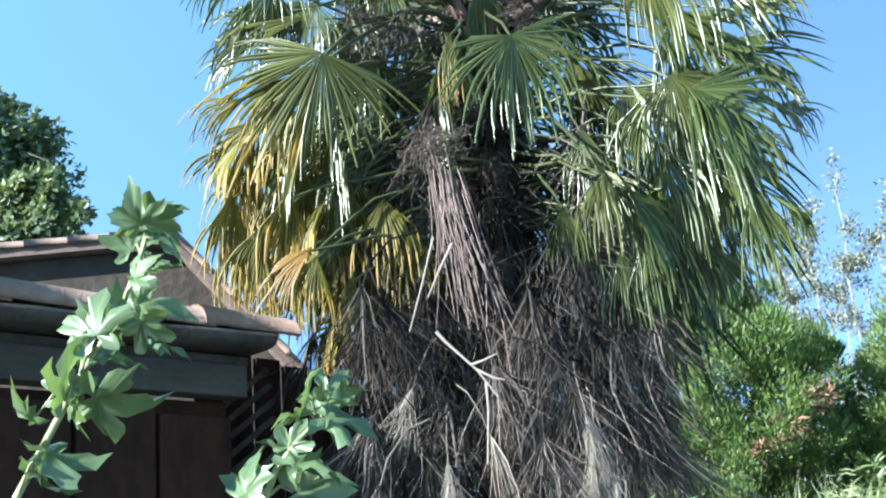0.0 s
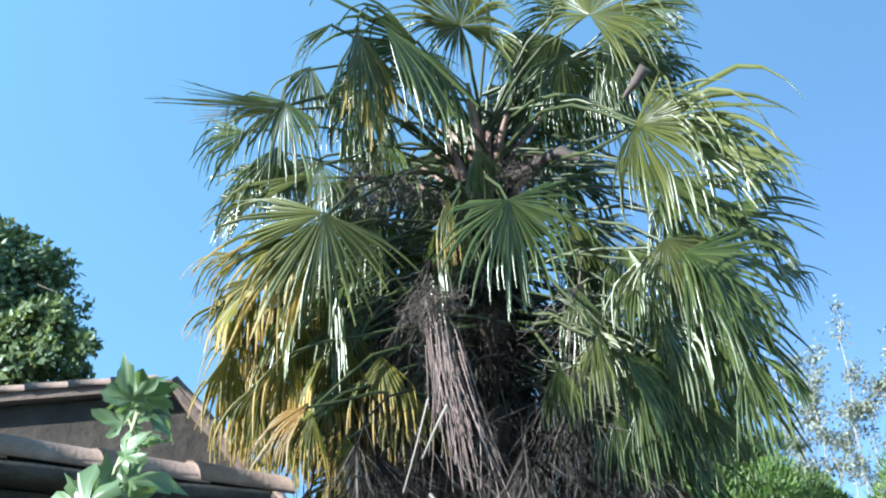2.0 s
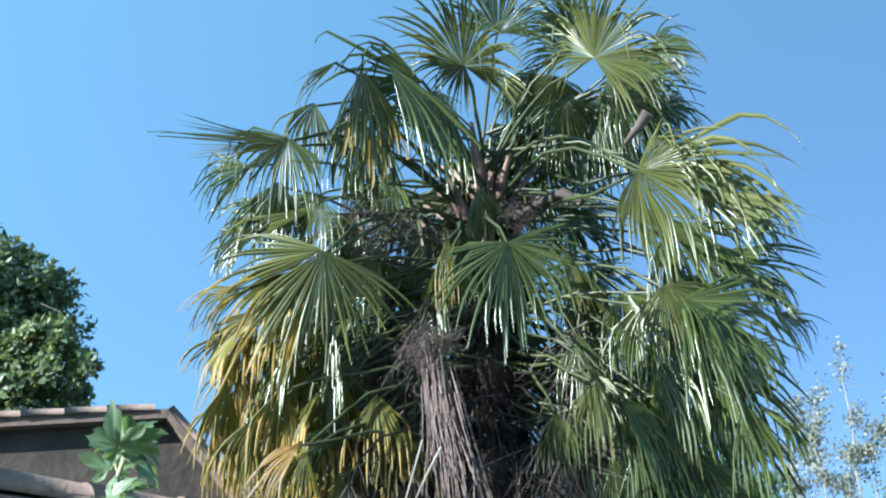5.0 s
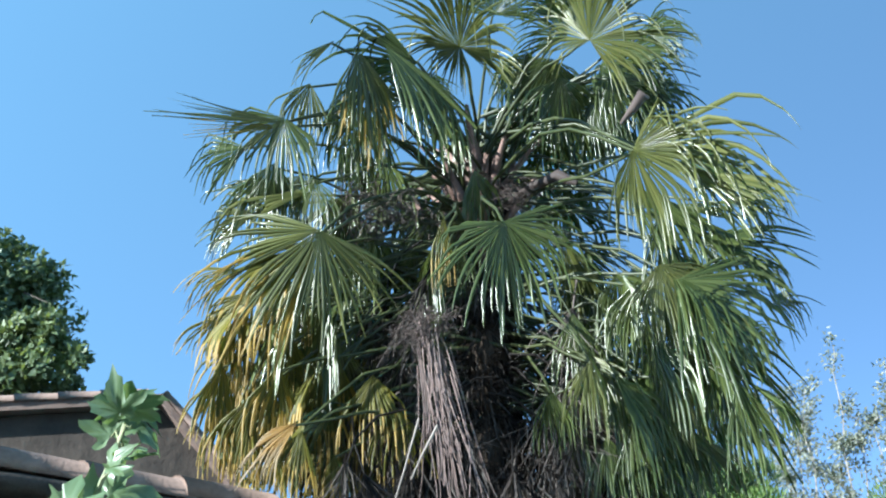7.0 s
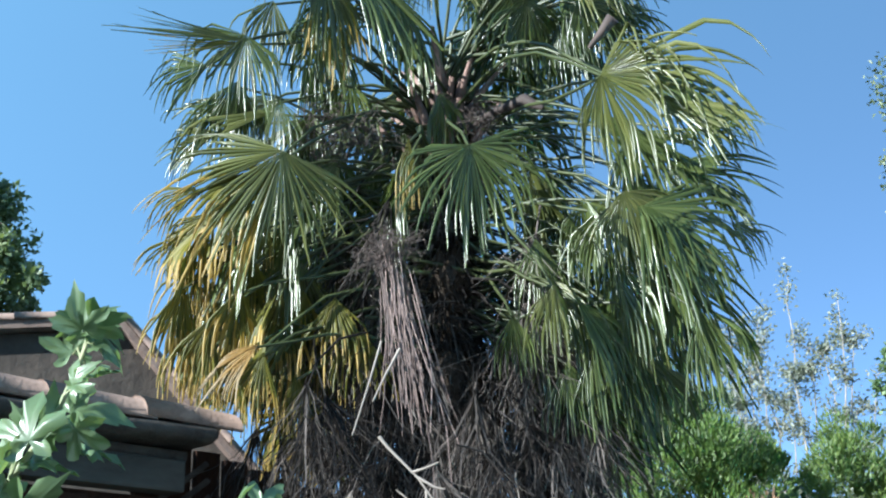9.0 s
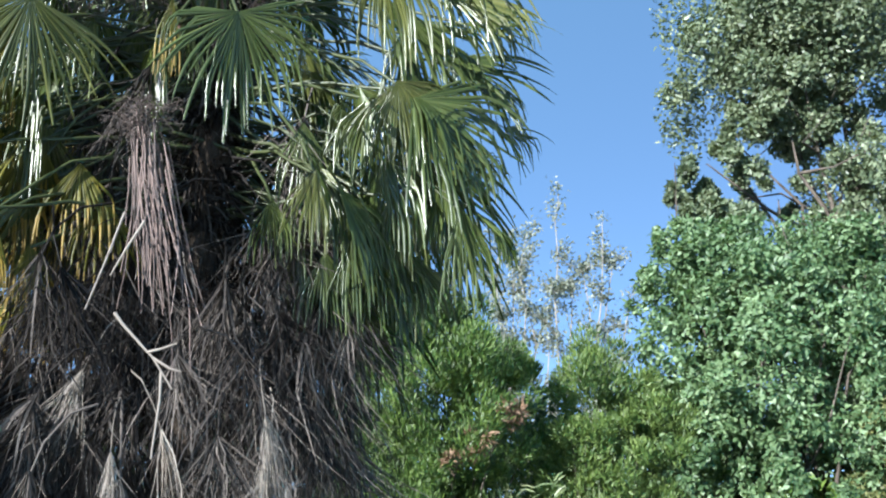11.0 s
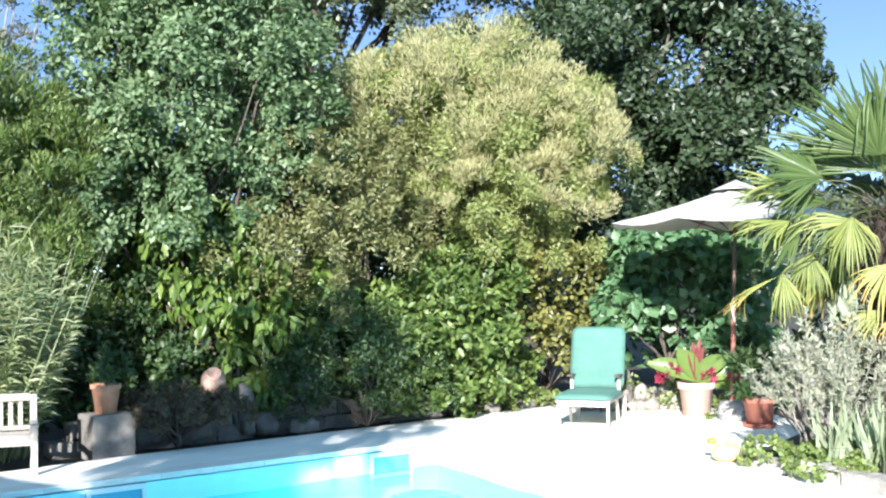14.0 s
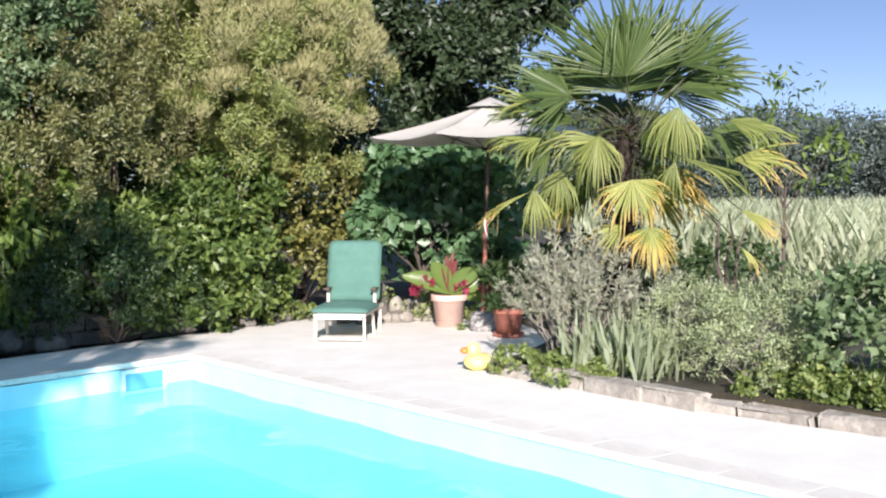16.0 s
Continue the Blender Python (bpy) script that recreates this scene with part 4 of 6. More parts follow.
# broad boots of the youngest stalks, overlapping round the top of the trunk
for n in range(16):
    a = n * 2.4
    z = 3.86 + n * 0.035
    way = np.array([math.cos(a), math.sin(a), 0.0])
    side = np.array([-way[1], way[0], 0.0])
    p = way * 0.13 + np.array([LEAN * z, 0, z])
    rows = [(0.0, 0.06, 0.0), (0.08, 0.052, 0.025), (0.16, 0.034, 0.06), (0.24, 0.02, 0.12), (0.33, 0.011, 0.21)]
    verts = []
    for up, half, out in rows:
        q = p + way * out + np.array([0, 0, up])
        verts += [q - side * half - way * half * 0.5, q + way * 0.012, q + side * half - way * half * 0.5, q - way * 0.02]
    faces = [(4 * r + k, 4 * r + (k + 1) % 4, 4 * r + 4 + (k + 1) % 4, 4 * r + 4 + k) for r in range(4) for k in range(4)]
    raw("leaf_boot", np.array(verts), np.array(faces), M_PETIOLE_OLD, palm, "reddish brown stalk base", True)
# old flower mops among the stalks
for n, (x, y, z, wide) in enumerate([(-0.42, -0.5, 4.1, 0.16), (-0.25, -0.62, 4.0, 0.13), (-0.1, -0.78, 3.42, 0.1), (-0.14, -0.76, 3.36, 0.1), (0.32, -0.35, 4.2, 0.1)]):
    rng = np.random.default_rng(80 + n)
    pieces = []
    for k in range(110):
        p = np.array([x, y, z]) + rng.normal(size=3) * [wide * 0.5, 0.05, wide * 0.35]
        way, line = unit(rng.normal(size=3) + [-0.2, -0.2, -0.3]), [p]
        for r in range(6):
            way = unit(way + rng.normal(size=3) * 0.5 + [0, 0, -0.12])
            p = p + way * wide * 0.18
            line.append(p)
        pieces.append(tube_arrays(np.array(line), np.linspace(0.0022, 0.0009, 7), 3))
    v, f = join(pieces)
    raw("flower_mop", v, f, M_MOP, palm, "tangled brown dry flower strands")
# dead fronds hang as a skirt; four shapes shared by many


def dead_frond(seed, mat):
    rng = np.random.default_rng(seed)
    s = np.array([0, 0.25, 0.5, 0.75, 1.0])
    verts, faces = [], []
    for k in range(rng.integers(3, 6)):
        lead = np.array([rng.normal() * 0.17, rng.normal() * 0.1, -1.0])
        curl = rng.normal(size=3) * np.array([0.13, 0.13, 0.08])
        for i in range(rng.integers(13, 21)):
            ln = rng.uniform(0.3, 0.75)
            way = unit(lead + rng.normal(size=3) * np.array([0.12, 0.12, 0.03]))
            w = 0.0013 + 0.005 * rng.random() ** 4
            g = rng.uniform(0, 3.1)
            across = np.array([math.cos(g), math.sin(g), 0])
            b = len(verts)
            p = np.zeros(3)
            for q in s:
                verts += [p - across * w * (1 - 0.7 * q), p + across * w * (1 - 0.7 * q)]
                way = unit(way + curl * 0.35 + rng.normal(size=3) * np.array([0.32, 0.32, 0.06]) + np.array([0, 0, -0.12]))
                p = p + way * ln * 0.25
            faces += [(b + 2 * r, b + 2 * r + 1, b + 2 * r + 3, b + 2 * r + 2) for r in range(4)]
    tv, tf = tube_arrays(np.array([[0, 0.22, 0.3], [0, 0.11, 0.25], [0, 0.03, 0.12], [0, 0, -0.04]]), [0.006, 0.006, 0.005, 0.004], 5)
    tf = tf + len(verts)
    ob = raw("dead_frond", np.concatenate([np.array(verts), tv]), np.concatenate([np.array(faces), tf]), mat)
    me = ob.data
    bpy.data.objects.remove(ob)
    return me


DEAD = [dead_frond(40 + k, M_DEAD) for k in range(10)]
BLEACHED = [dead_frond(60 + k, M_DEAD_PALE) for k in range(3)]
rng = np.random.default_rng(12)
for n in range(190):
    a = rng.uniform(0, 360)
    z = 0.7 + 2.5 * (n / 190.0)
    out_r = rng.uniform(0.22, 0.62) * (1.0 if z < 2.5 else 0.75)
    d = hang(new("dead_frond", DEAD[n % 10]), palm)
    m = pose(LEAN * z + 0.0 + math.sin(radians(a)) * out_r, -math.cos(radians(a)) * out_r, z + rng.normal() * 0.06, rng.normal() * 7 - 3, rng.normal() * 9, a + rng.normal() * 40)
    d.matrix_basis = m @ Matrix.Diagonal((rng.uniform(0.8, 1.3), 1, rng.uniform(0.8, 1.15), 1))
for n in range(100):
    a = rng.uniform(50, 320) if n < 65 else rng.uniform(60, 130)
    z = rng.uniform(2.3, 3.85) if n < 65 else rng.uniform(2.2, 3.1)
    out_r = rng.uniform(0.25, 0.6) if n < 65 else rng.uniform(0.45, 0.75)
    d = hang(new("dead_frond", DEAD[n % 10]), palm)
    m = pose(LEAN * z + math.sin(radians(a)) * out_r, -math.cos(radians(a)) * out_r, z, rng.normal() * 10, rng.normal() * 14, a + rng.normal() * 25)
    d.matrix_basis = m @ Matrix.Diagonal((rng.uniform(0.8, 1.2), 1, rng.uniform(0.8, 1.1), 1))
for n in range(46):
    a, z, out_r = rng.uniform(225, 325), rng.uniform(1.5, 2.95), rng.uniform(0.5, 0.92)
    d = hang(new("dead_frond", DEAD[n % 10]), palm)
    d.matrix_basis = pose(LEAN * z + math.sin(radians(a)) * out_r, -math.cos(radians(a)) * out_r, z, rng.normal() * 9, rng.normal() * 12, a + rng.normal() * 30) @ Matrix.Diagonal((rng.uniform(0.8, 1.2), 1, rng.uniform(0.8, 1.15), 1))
for n in range(15):
    a, z = rng.uniform(-65, 60), rng.uniform(1.1, 2.7)
    d = hang(new("dead_frond", BLEACHED[n % 3]), palm, "bleached grey dead frond")
    d.matrix_basis = pose(LEAN * z + math.sin(radians(a)) * 0.64, -math.cos(radians(a)) * 0.64, z, rng.normal() * 8, rng.normal() * 14, a + rng.normal() * 30) @ Matrix.Diagonal((rng.uniform(0.3, 0.5), rng.uniform(0.3, 0.5), rng.uniform(0.5, 0.8), 1))
# dried flower brush that hangs before the trunk, one pale forked stalk, bare sticks
rng = np.random.default_rng(14)
pieces = []
for n in range(50):
    a, late = rng.uniform(-1, 1), n % 2
    p = np.array([-0.12 + a * 0.05 + 0.05 * late, -0.8 + rng.normal() * 0.05, 3.3 + rng.normal() * 0.06 - 0.08 * late])
    way = unit(np.array([0.1 + a * 0.04 + 0.1 * late, rng.normal() * 0.05, -1.0]))
    line = [p]
    for k in range(rng.integers(4, 11)):
        way = unit(way + rng.normal(size=3) * [0.06, 0.06, 0.02] + [0, 0, -0.06])
        p = p + way * rng.uniform(0.045, 0.095)
        line.append(p)
    pieces.append(tube_arrays(np.array(line), np.linspace(0.003, 0.0016, len(line)), 3))
v, f = join(pieces)
raw("flower_brush", v, f, M_BRUSH, palm, "dry pinkish flower strands hanging down")
pieces = [tube_arrays(np.array(p) - PALM_AT, np.linspace(r0, 0.003, len(p)), 6) for p, r0 in (
    ([[-0.33, 4.0, 2.58], [-0.3, 4.0, 2.54], [-0.19, 3.99, 2.42], [-0.12, 3.98, 2.31]], 0.008),
    ([[-0.16, 3.99, 2.37], [-0.16, 3.98, 2.27], [-0.18, 3.98, 2.07]], 0.006),
    ([[-0.21, 3.99, 2.44], [-0.16, 3.97, 2.45], [-0.11, 3.97, 2.47]], 0.006),
    ([[-0.19, 3.99, 2.42], [-0.13, 3.97, 2.38], [-0.09, 3.97, 2.37]], 0.006),
    ([[-0.24, 3.93, 2.9], [-0.3, 3.95, 2.8], [-0.35, 3.98, 2.71]], 0.006),
    ([[-0.31, 3.93, 2.93], [-0.37, 3.96, 2.75], [-0.43, 4.0, 2.59]], 0.005))]
for v, f in pieces:
    raw("dry_stalk", v, f, M_DEAD_PALE, palm, "bleached dry flower stalk", True)
v, f = tube_arrays(np.array([(0.16, -0.1, 4.2), (0.36, -0.4, 4.2), (0.5, -0.5, 4.2), (0.58, -0.52, 4.15)]), [0.012, 0.016, 0.035, 0.012], 7)
raw("fruit_stalk", v, f, M_MOP, palm, "dark dried fruit stub", True)
v, f = tube_arrays(np.array([(0.74, -1.02, 4.16), (0.79, -1.07, 4.2), (0.83, -1.09, 4.25), (0.86, -1.08, 4.24)]), [0.008, 0.02, 0.028, 0.006], 7)
raw("fruit_stalk", v, f, M_MOP, palm, "dark dried fruit stub", True)

YOUNG_TOP = [(9.91, 5.63, 2.75, 0.96, 95, 85, 0.05, 0), (9.58, 6.03, 2.56, 0.67, 160, 68, 0.1, 0), (10.41, 5.3, 2.88, 0.71, 42, 58, 0.1, 0), (10.51, 5.38, 2.67, 0.77, 8, 42, 0.1, 0), (10.45, 5.91, 2.73, 0.93, 110, 60, 0.05, 0),
    (10.55, 5.71, 2.78, 0.96, 75, 60, 0.05, 0), (10.39, 6.2, 2.74, 0.82, 140, 50, 0.1, 0)]
YOUNG_MID = [(9.28, 6.16, 2.16, 0.58, 186, 62, 0.2, 1), (9.38, 6.33, 2.51, 0.45, 170, 28, 0.15, 1), (9.56, 5.71, 2.18, 0.54, -95, 60, 0.6, 1), (9.99, 5.11, 2.44, 0.61, -100, 55, 0.6, 1), (10.38, 4.78, 2.33, 0.65, -14, 52, 0.3, 1),
    (10.32, 4.71, 1.95, 0.66, -4, 42, 0.25, 2), (9.84, 5.01, 1.97, 0.77, -22, 18, 0.2, 1), (9.82, 5.05, 1.93, 0.4, -105, 30, 0.6, 1), (9.38, 6.03, 1.87, 0.49, -100, 48, 0.6, 1), (10.43, 6.22, 1.88, 0.64, -120, 50, 0.5, 0),
    (10.94, 5.28, 2.04, 0.64, -40, 50, 0.5, 0), (9.74, 5.76, 2.14, 0.66, 176, 20, 0.3, 1), (9.95, 6.17, 2.34, 0.65, 172, 55, 0.1, 0), (9.7, 6.2, 2.22, 0.58, 196, 45, 0.2, 0), (9.52, 6.27, 2.43, 0.5, 178, 40, 0.1, 1),
    (9.94, 6.0, 2.08, 0.62, -130, 45, 0.4, 0), (10.32, 5.75, 2.04, 0.57, -100, 60, 0.4, 0), (10.35, 5.47, 2.25, 0.68, -20, 50, 0.3, 0)]
YOUNG_LOW = [(9.46, 5.3, 1.76, 0.51, -80, 85, 0.5, 2), (9.42, 5.37, 1.35, 0.41, -142, 42, 0.2, 2), (9.45, 5.11, 1.33, 0.48, -80, 82, 0.25, 2), (8.97, 6.1, 1.65, 0.64, -152, 13, 0.1, 2), (9.0, 6.06, 1.68, 0.46, -82, 34, 0.6, 1),
    (10.16, 4.58, 1.49, 0.51, -30, 32, 0.2, 2), (10.16, 4.55, 1.14, 0.33, -48, 22, 0.3, 2)]
PALM_B_AT = np.array([10.1, 5.78, 0.0])
HEART_B = np.array([10.18, 5.64, 2.15])
young = thing("palm_tree", PALM_B_AT, "young fan palm with yellowing lower fronds in the bed", "palm tree")
for n, (x, y, z, r, ang, half, droop, kind) in enumerate(YOUNG_TOP + YOUNG_MID + YOUNG_LOW):
    axis, toward, up = facing(ang, (0.13 - x, 0.03 - y, 1.65 - z), 0.15)
    flat = 0.0 if n < len(YOUNG_TOP) else np.random.default_rng(n).uniform(0.2, 0.75)
    normal = toward * (0.8 - flat * 0.7) + (0.6 + flat) * np.array([0, 0, 1.0]) + np.random.default_rng(n).normal(size=3) * 0.25
    frond(young, PALM_B_AT, HEART_B + np.array([0, 0, min(0, (z - 2.2) * 0.5)]), (x, y, z), axis, normal, r, (M_PALM_YOUNG, M_PALM_YOUNG_YEL, M_PALM_GOLD)[kind], 400 + n,
          sag=droop if n < len(YOUNG_TOP) else droop * 0.7 + 0.05, segs=max(int(half * 0.5), 12), spread=half, joined=0.54 if n < len(YOUNG_TOP) else 0.47, width=0.9)
rng = np.random.default_rng(7)
for n, (x, y, z, r, ang, half, droop, kind) in enumerate(YOUNG_TOP + YOUNG_MID[:5]):
    axis, toward, up = facing(ang + rng.normal() * 14, (0.13 - x, 0.03 - y, 1.65 - z), -0.1)
    hub = np.array([x, y, z]) + rng.normal(size=3) * 0.08 + [0.2, 0.15, -0.06]
    frond(young, PALM_B_AT, HEART_B, hub, axis, toward * 0.6 + np.array([0, 0, 0.7]) + rng.normal(size=3) * 0.3, r * 0.9, M_PALM_YOUNG, 600 + n, sag=droop + 0.1, segs=max(int(half * 0.6), 20), spread=half, joined=0.62)
for n in range(12):
    a = rng.uniform(-0.6, 1.7)
    way = np.array([math.cos(a), math.sin(a), 0.0])
    up = rng.uniform(-0.7, 0.9)
    hub = HEART_B + way * rng.uniform(0.35, 0.75) + np.array([0, 0, up * 0.6])
    frond(young, PALM_B_AT, HEART_B, hub, way * 0.8 + np.array([0, 0, up - 0.2]), np.array([0, 0, 1.0]) - way * 0.6, rng.uniform(0.5, 0.7), M_PALM_YOUNG if up > -0.2 else M_PALM_GOLD, 450 + n, segs=34, spread=115, sag=0.3)
zs = np.linspace(0, 2.3, 20)
v, f = tube_arrays(np.stack([0.03 * np.sin(zs * 2), -0.05 * zs / 2.4, zs], -1), 0.12 - 0.025 * zs + 0.015 * np.sin(zs * 17), 14)
v += np.random.default_rng(8).normal(size=v.shape) * 0.01
raw("trunk", v, f, M_FIBRE, young, "brown fibrous trunk")
n = 1500
rng = np.random.default_rng(9)
a, z = rng.uniform(0, 2 * np.pi, n), rng.uniform(0.6, 2.4, n)
base = np.stack([np.cos(a) * 0.11, np.sin(a) * 0.11, z], -1)
way = unit(np.stack([np.cos(a) * 0.5, np.sin(a) * 0.5, rng.uniform(-0.2, 1, n)], -1))
v, f = blade_arrays(base, way, rng, 0.16, 0.012, 0.3)
raw("trunk_fibre", v, f, M_DEAD, young)

# ---- hedges, shrubs and trees: masses as (x, y, z, radius, half height) ----
THUJA_A = [(2.32, 12.46, 3.39, 1.03, 1.31), (1.71, 12.34, 2.68, 0.58, 1.22), (2.95, 12.44, 3.29, 0.6, 0.94), (2.15, 12.47, 4.3, 0.7, 0.7), (2.23, 12.47, 1.91, 1.17, 0.93)]
ob = plant("conifer", THUJA_A, M_THUJA, "large bright green thuja bush with a browned patch", "conifer", 75000, 0.085, 0.018, 21, lift=1.1, spread=0.45, outward=0.8, clump=0.26, per=240, fill=0.4)
rng = np.random.default_rng(22)
foot = np.array(ob.location)
for spot in [(2.6, 11.34, 2.93, 0.2, 0.12), (3.06, 11.42, 3.22, 0.1, 0.16), (2.45, 11.42, 2.7, 0.18, 0.12)]:
    place, out, _ = scatter([spot], 130, rng, 0.6)
    place[:, 1] += 0.25
    v, f = leaf_arrays(place, out, rng, 0.12, 0.03, 0.7, 0.2)
    raw("dead_spray", v - foot, f, M_BROWN, ob, "rust-brown dead sprays")
plant("conifer", [(4.39, 12.68, 3.17, 0.66, 1.09), (4.92, 12.5, 2.57, 0.59, 0.99), (3.89, 12.73, 2.44, 0.59, 0.78), (4.39, 12.58, 1.67, 0.91, 0.91)], M_THUJA_B,
      "pale green feathery conifer bush in the hedge", "conifer", 46000, 0.085, 0.018, 23, lift=0.9, spread=0.5, outward=0.7, clump=0.3, per=220, fill=0.4)
TALL = [(6.62, 12.64, 3.94, 1.48, 1.62), (5.93, 12.96, 4.82, 0.85, 1.14), (7.4, 12.45, 4.67, 0.87, 1.15), (5.54, 12.8, 3.02, 0.75, 1.03), (7.61, 12.1, 3.28, 0.77, 1.26), (6.23, 12.39, 2.46, 1.22, 0.81)]
plant("tall_shrub", TALL, M_TALL, "tall dense broadleaf shrub with glossy green leaves", "shrub", 88000, 0.085, 0.046, 24, lift=-0.45, clump=0.2, per=120, fill=0.35, thick=0.05, limbs=20)
plant("golden_shrub", [(10.84, 12.56, 3.55, 1.9, 1.5), (10.54, 12.81, 4.12, 1.0, 0.85), (11.54, 11.65, 3.27, 1.21, 1.21), (10.8, 11.67, 2.45, 1.48, 0.85), (10.99, 12.99, 3.82, 1.0, 0.9)],
      M_GOLD, "broad domed privet covered in pale yellow bloom", "shrub", 90000, 0.075, 0.024, 25, lift=-0.35, clump=0.2, per=230, fill=0.6, thick=0.05, limbs=14)
gold = bpy.data.objects["golden_shrub"]
rng = np.random.default_rng(26)
place, out, _ = scatter([(10.84, 12.5, 3.62, 1.9, 1.5), (10.54, 12.75, 4.2, 1.0, 0.85), (11.54, 11.6, 3.3, 1.2, 1.2), (10.8, 11.6, 2.6, 1.4, 0.85)], 60000, rng, 0.17, 190, 0.0, -0.1)
v, f = leaf_arrays(place, out, rng, 0.085, 0.013, 0.5, 1.2, outward=1.2)
raw("bloom", v - np.array(gold.location), f, M_BLOOM, gold, "pale cream-yellow flower sprays")
plant("dull_shrub", [(7.8, 11.61, 2.73, 0.96, 0.75), (7.1, 11.23, 1.85, 0.84, 0.71), (8.06, 11.07, 2.05, 0.74, 0.67), (8.25, 11.79, 3.11, 0.63, 0.56), (9.3, 12.7, 2.7, 1.0, 1.1), (9.25, 13.0, 3.6, 0.8, 0.8)], M_DULL, "olive green shrub with small dull leaves",
      "shrub", 38000, 0.07, 0.028, 27, lift=-0.1, clump=0.26, per=150, fill=0.4)
plant("climbing_vine", [(7.0, 11.98, 1.34, 0.68, 0.81), (6.59, 12.43, 1.86, 0.82, 0.82), (7.77, 11.74, 1.53, 0.62, 0.41), (6.85, 11.7, 0.6, 0.45, 0.45)], M_VINE, "climbing vine with large hanging yellow-green leaves",
      "climber", 6000, 0.17, 0.08, 28, lift=-1.1, spread=0.5, clump=0.3, per=30)
plant("laurel_bush", [(9.33, 11.3, 0.9, 0.95, 0.8), (8.48, 11.3, 0.75, 0.7, 0.8), (10.2, 11.45, 0.6, 0.6, 0.6), (10.0, 11.6, 1.6, 0.85, 0.55), (8.9, 11.1, 0.3, 0.7, 0.35)], M_BRIGHT,
      "bright green leafy bush along the terrace edge", "bush", 17000, 0.11, 0.06, 29, clump=0.26, per=60, fill=0.3)
plant("turning_bush", [(11.47, 11.58, 1.44, 0.87, 0.87), (11.33, 11.44, 0.66, 0.63, 0.55)], M_YELLOW, "open bush with yellowing and brown leaves", "bush", 4200, 0.1, 0.055, 30, clump=0.2, per=18, fill=0.2)
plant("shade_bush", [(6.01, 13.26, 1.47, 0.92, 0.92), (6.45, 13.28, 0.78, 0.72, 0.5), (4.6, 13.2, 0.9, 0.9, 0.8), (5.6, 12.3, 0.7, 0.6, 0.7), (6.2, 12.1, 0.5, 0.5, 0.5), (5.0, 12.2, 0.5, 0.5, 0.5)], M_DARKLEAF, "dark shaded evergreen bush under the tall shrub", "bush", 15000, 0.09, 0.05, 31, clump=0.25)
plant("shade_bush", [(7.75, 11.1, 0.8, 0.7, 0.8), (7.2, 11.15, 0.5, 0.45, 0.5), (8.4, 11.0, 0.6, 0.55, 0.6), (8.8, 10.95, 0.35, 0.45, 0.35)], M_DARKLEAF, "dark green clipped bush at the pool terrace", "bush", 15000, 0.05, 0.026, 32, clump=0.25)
plant("oak_tree", [(10.5, 20.6, 10.3, 0.7, 0.9), (8.5, 18.86, 8.04, 0.6, 0.6), (9.05, 19.27, 9.1, 0.55, 0.5), (8.53, 18.26, 7.36, 0.8, 0.5), (9.4, 19.29, 8.83, 0.8, 0.5), (10.9, 19.92, 10.2, 1.2, 1.2), (11.6, 21.4, 11.4, 0.9, 1.2), (11.96, 20.94, 12.81, 1.7, 1.93), (12.16, 20.66, 10.39, 1.2, 1.12), (12.55, 21.06, 12.11, 2.99, 2.6), (13.55, 19.85, 7.94, 2.06, 2.06), (15.79, 18.81, 9.09, 2.5, 2.38), (16.86, 17.2, 6.98, 1.56, 1.93), (11.1, 21.3, 8.9, 1.2, 0.6), (14.77, 18.98, 5.9, 2.38, 1.43)],
      M_OAK, "large grey-green oak behind the hedge", "tree", 150000, 0.12, 0.075, 33, thick=0.3, clump=0.27, per=330, fill=0.35, limbs=5, fork=6.0, foot=(13.3, 20.2, 0), low=-0.4)
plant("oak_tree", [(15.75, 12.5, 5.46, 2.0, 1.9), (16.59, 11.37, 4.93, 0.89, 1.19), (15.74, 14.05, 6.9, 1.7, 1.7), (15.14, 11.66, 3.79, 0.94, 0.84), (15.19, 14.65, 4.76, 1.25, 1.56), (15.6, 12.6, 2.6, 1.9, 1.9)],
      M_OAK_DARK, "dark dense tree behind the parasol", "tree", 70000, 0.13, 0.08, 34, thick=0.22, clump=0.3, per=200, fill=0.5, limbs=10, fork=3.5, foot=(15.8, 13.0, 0))
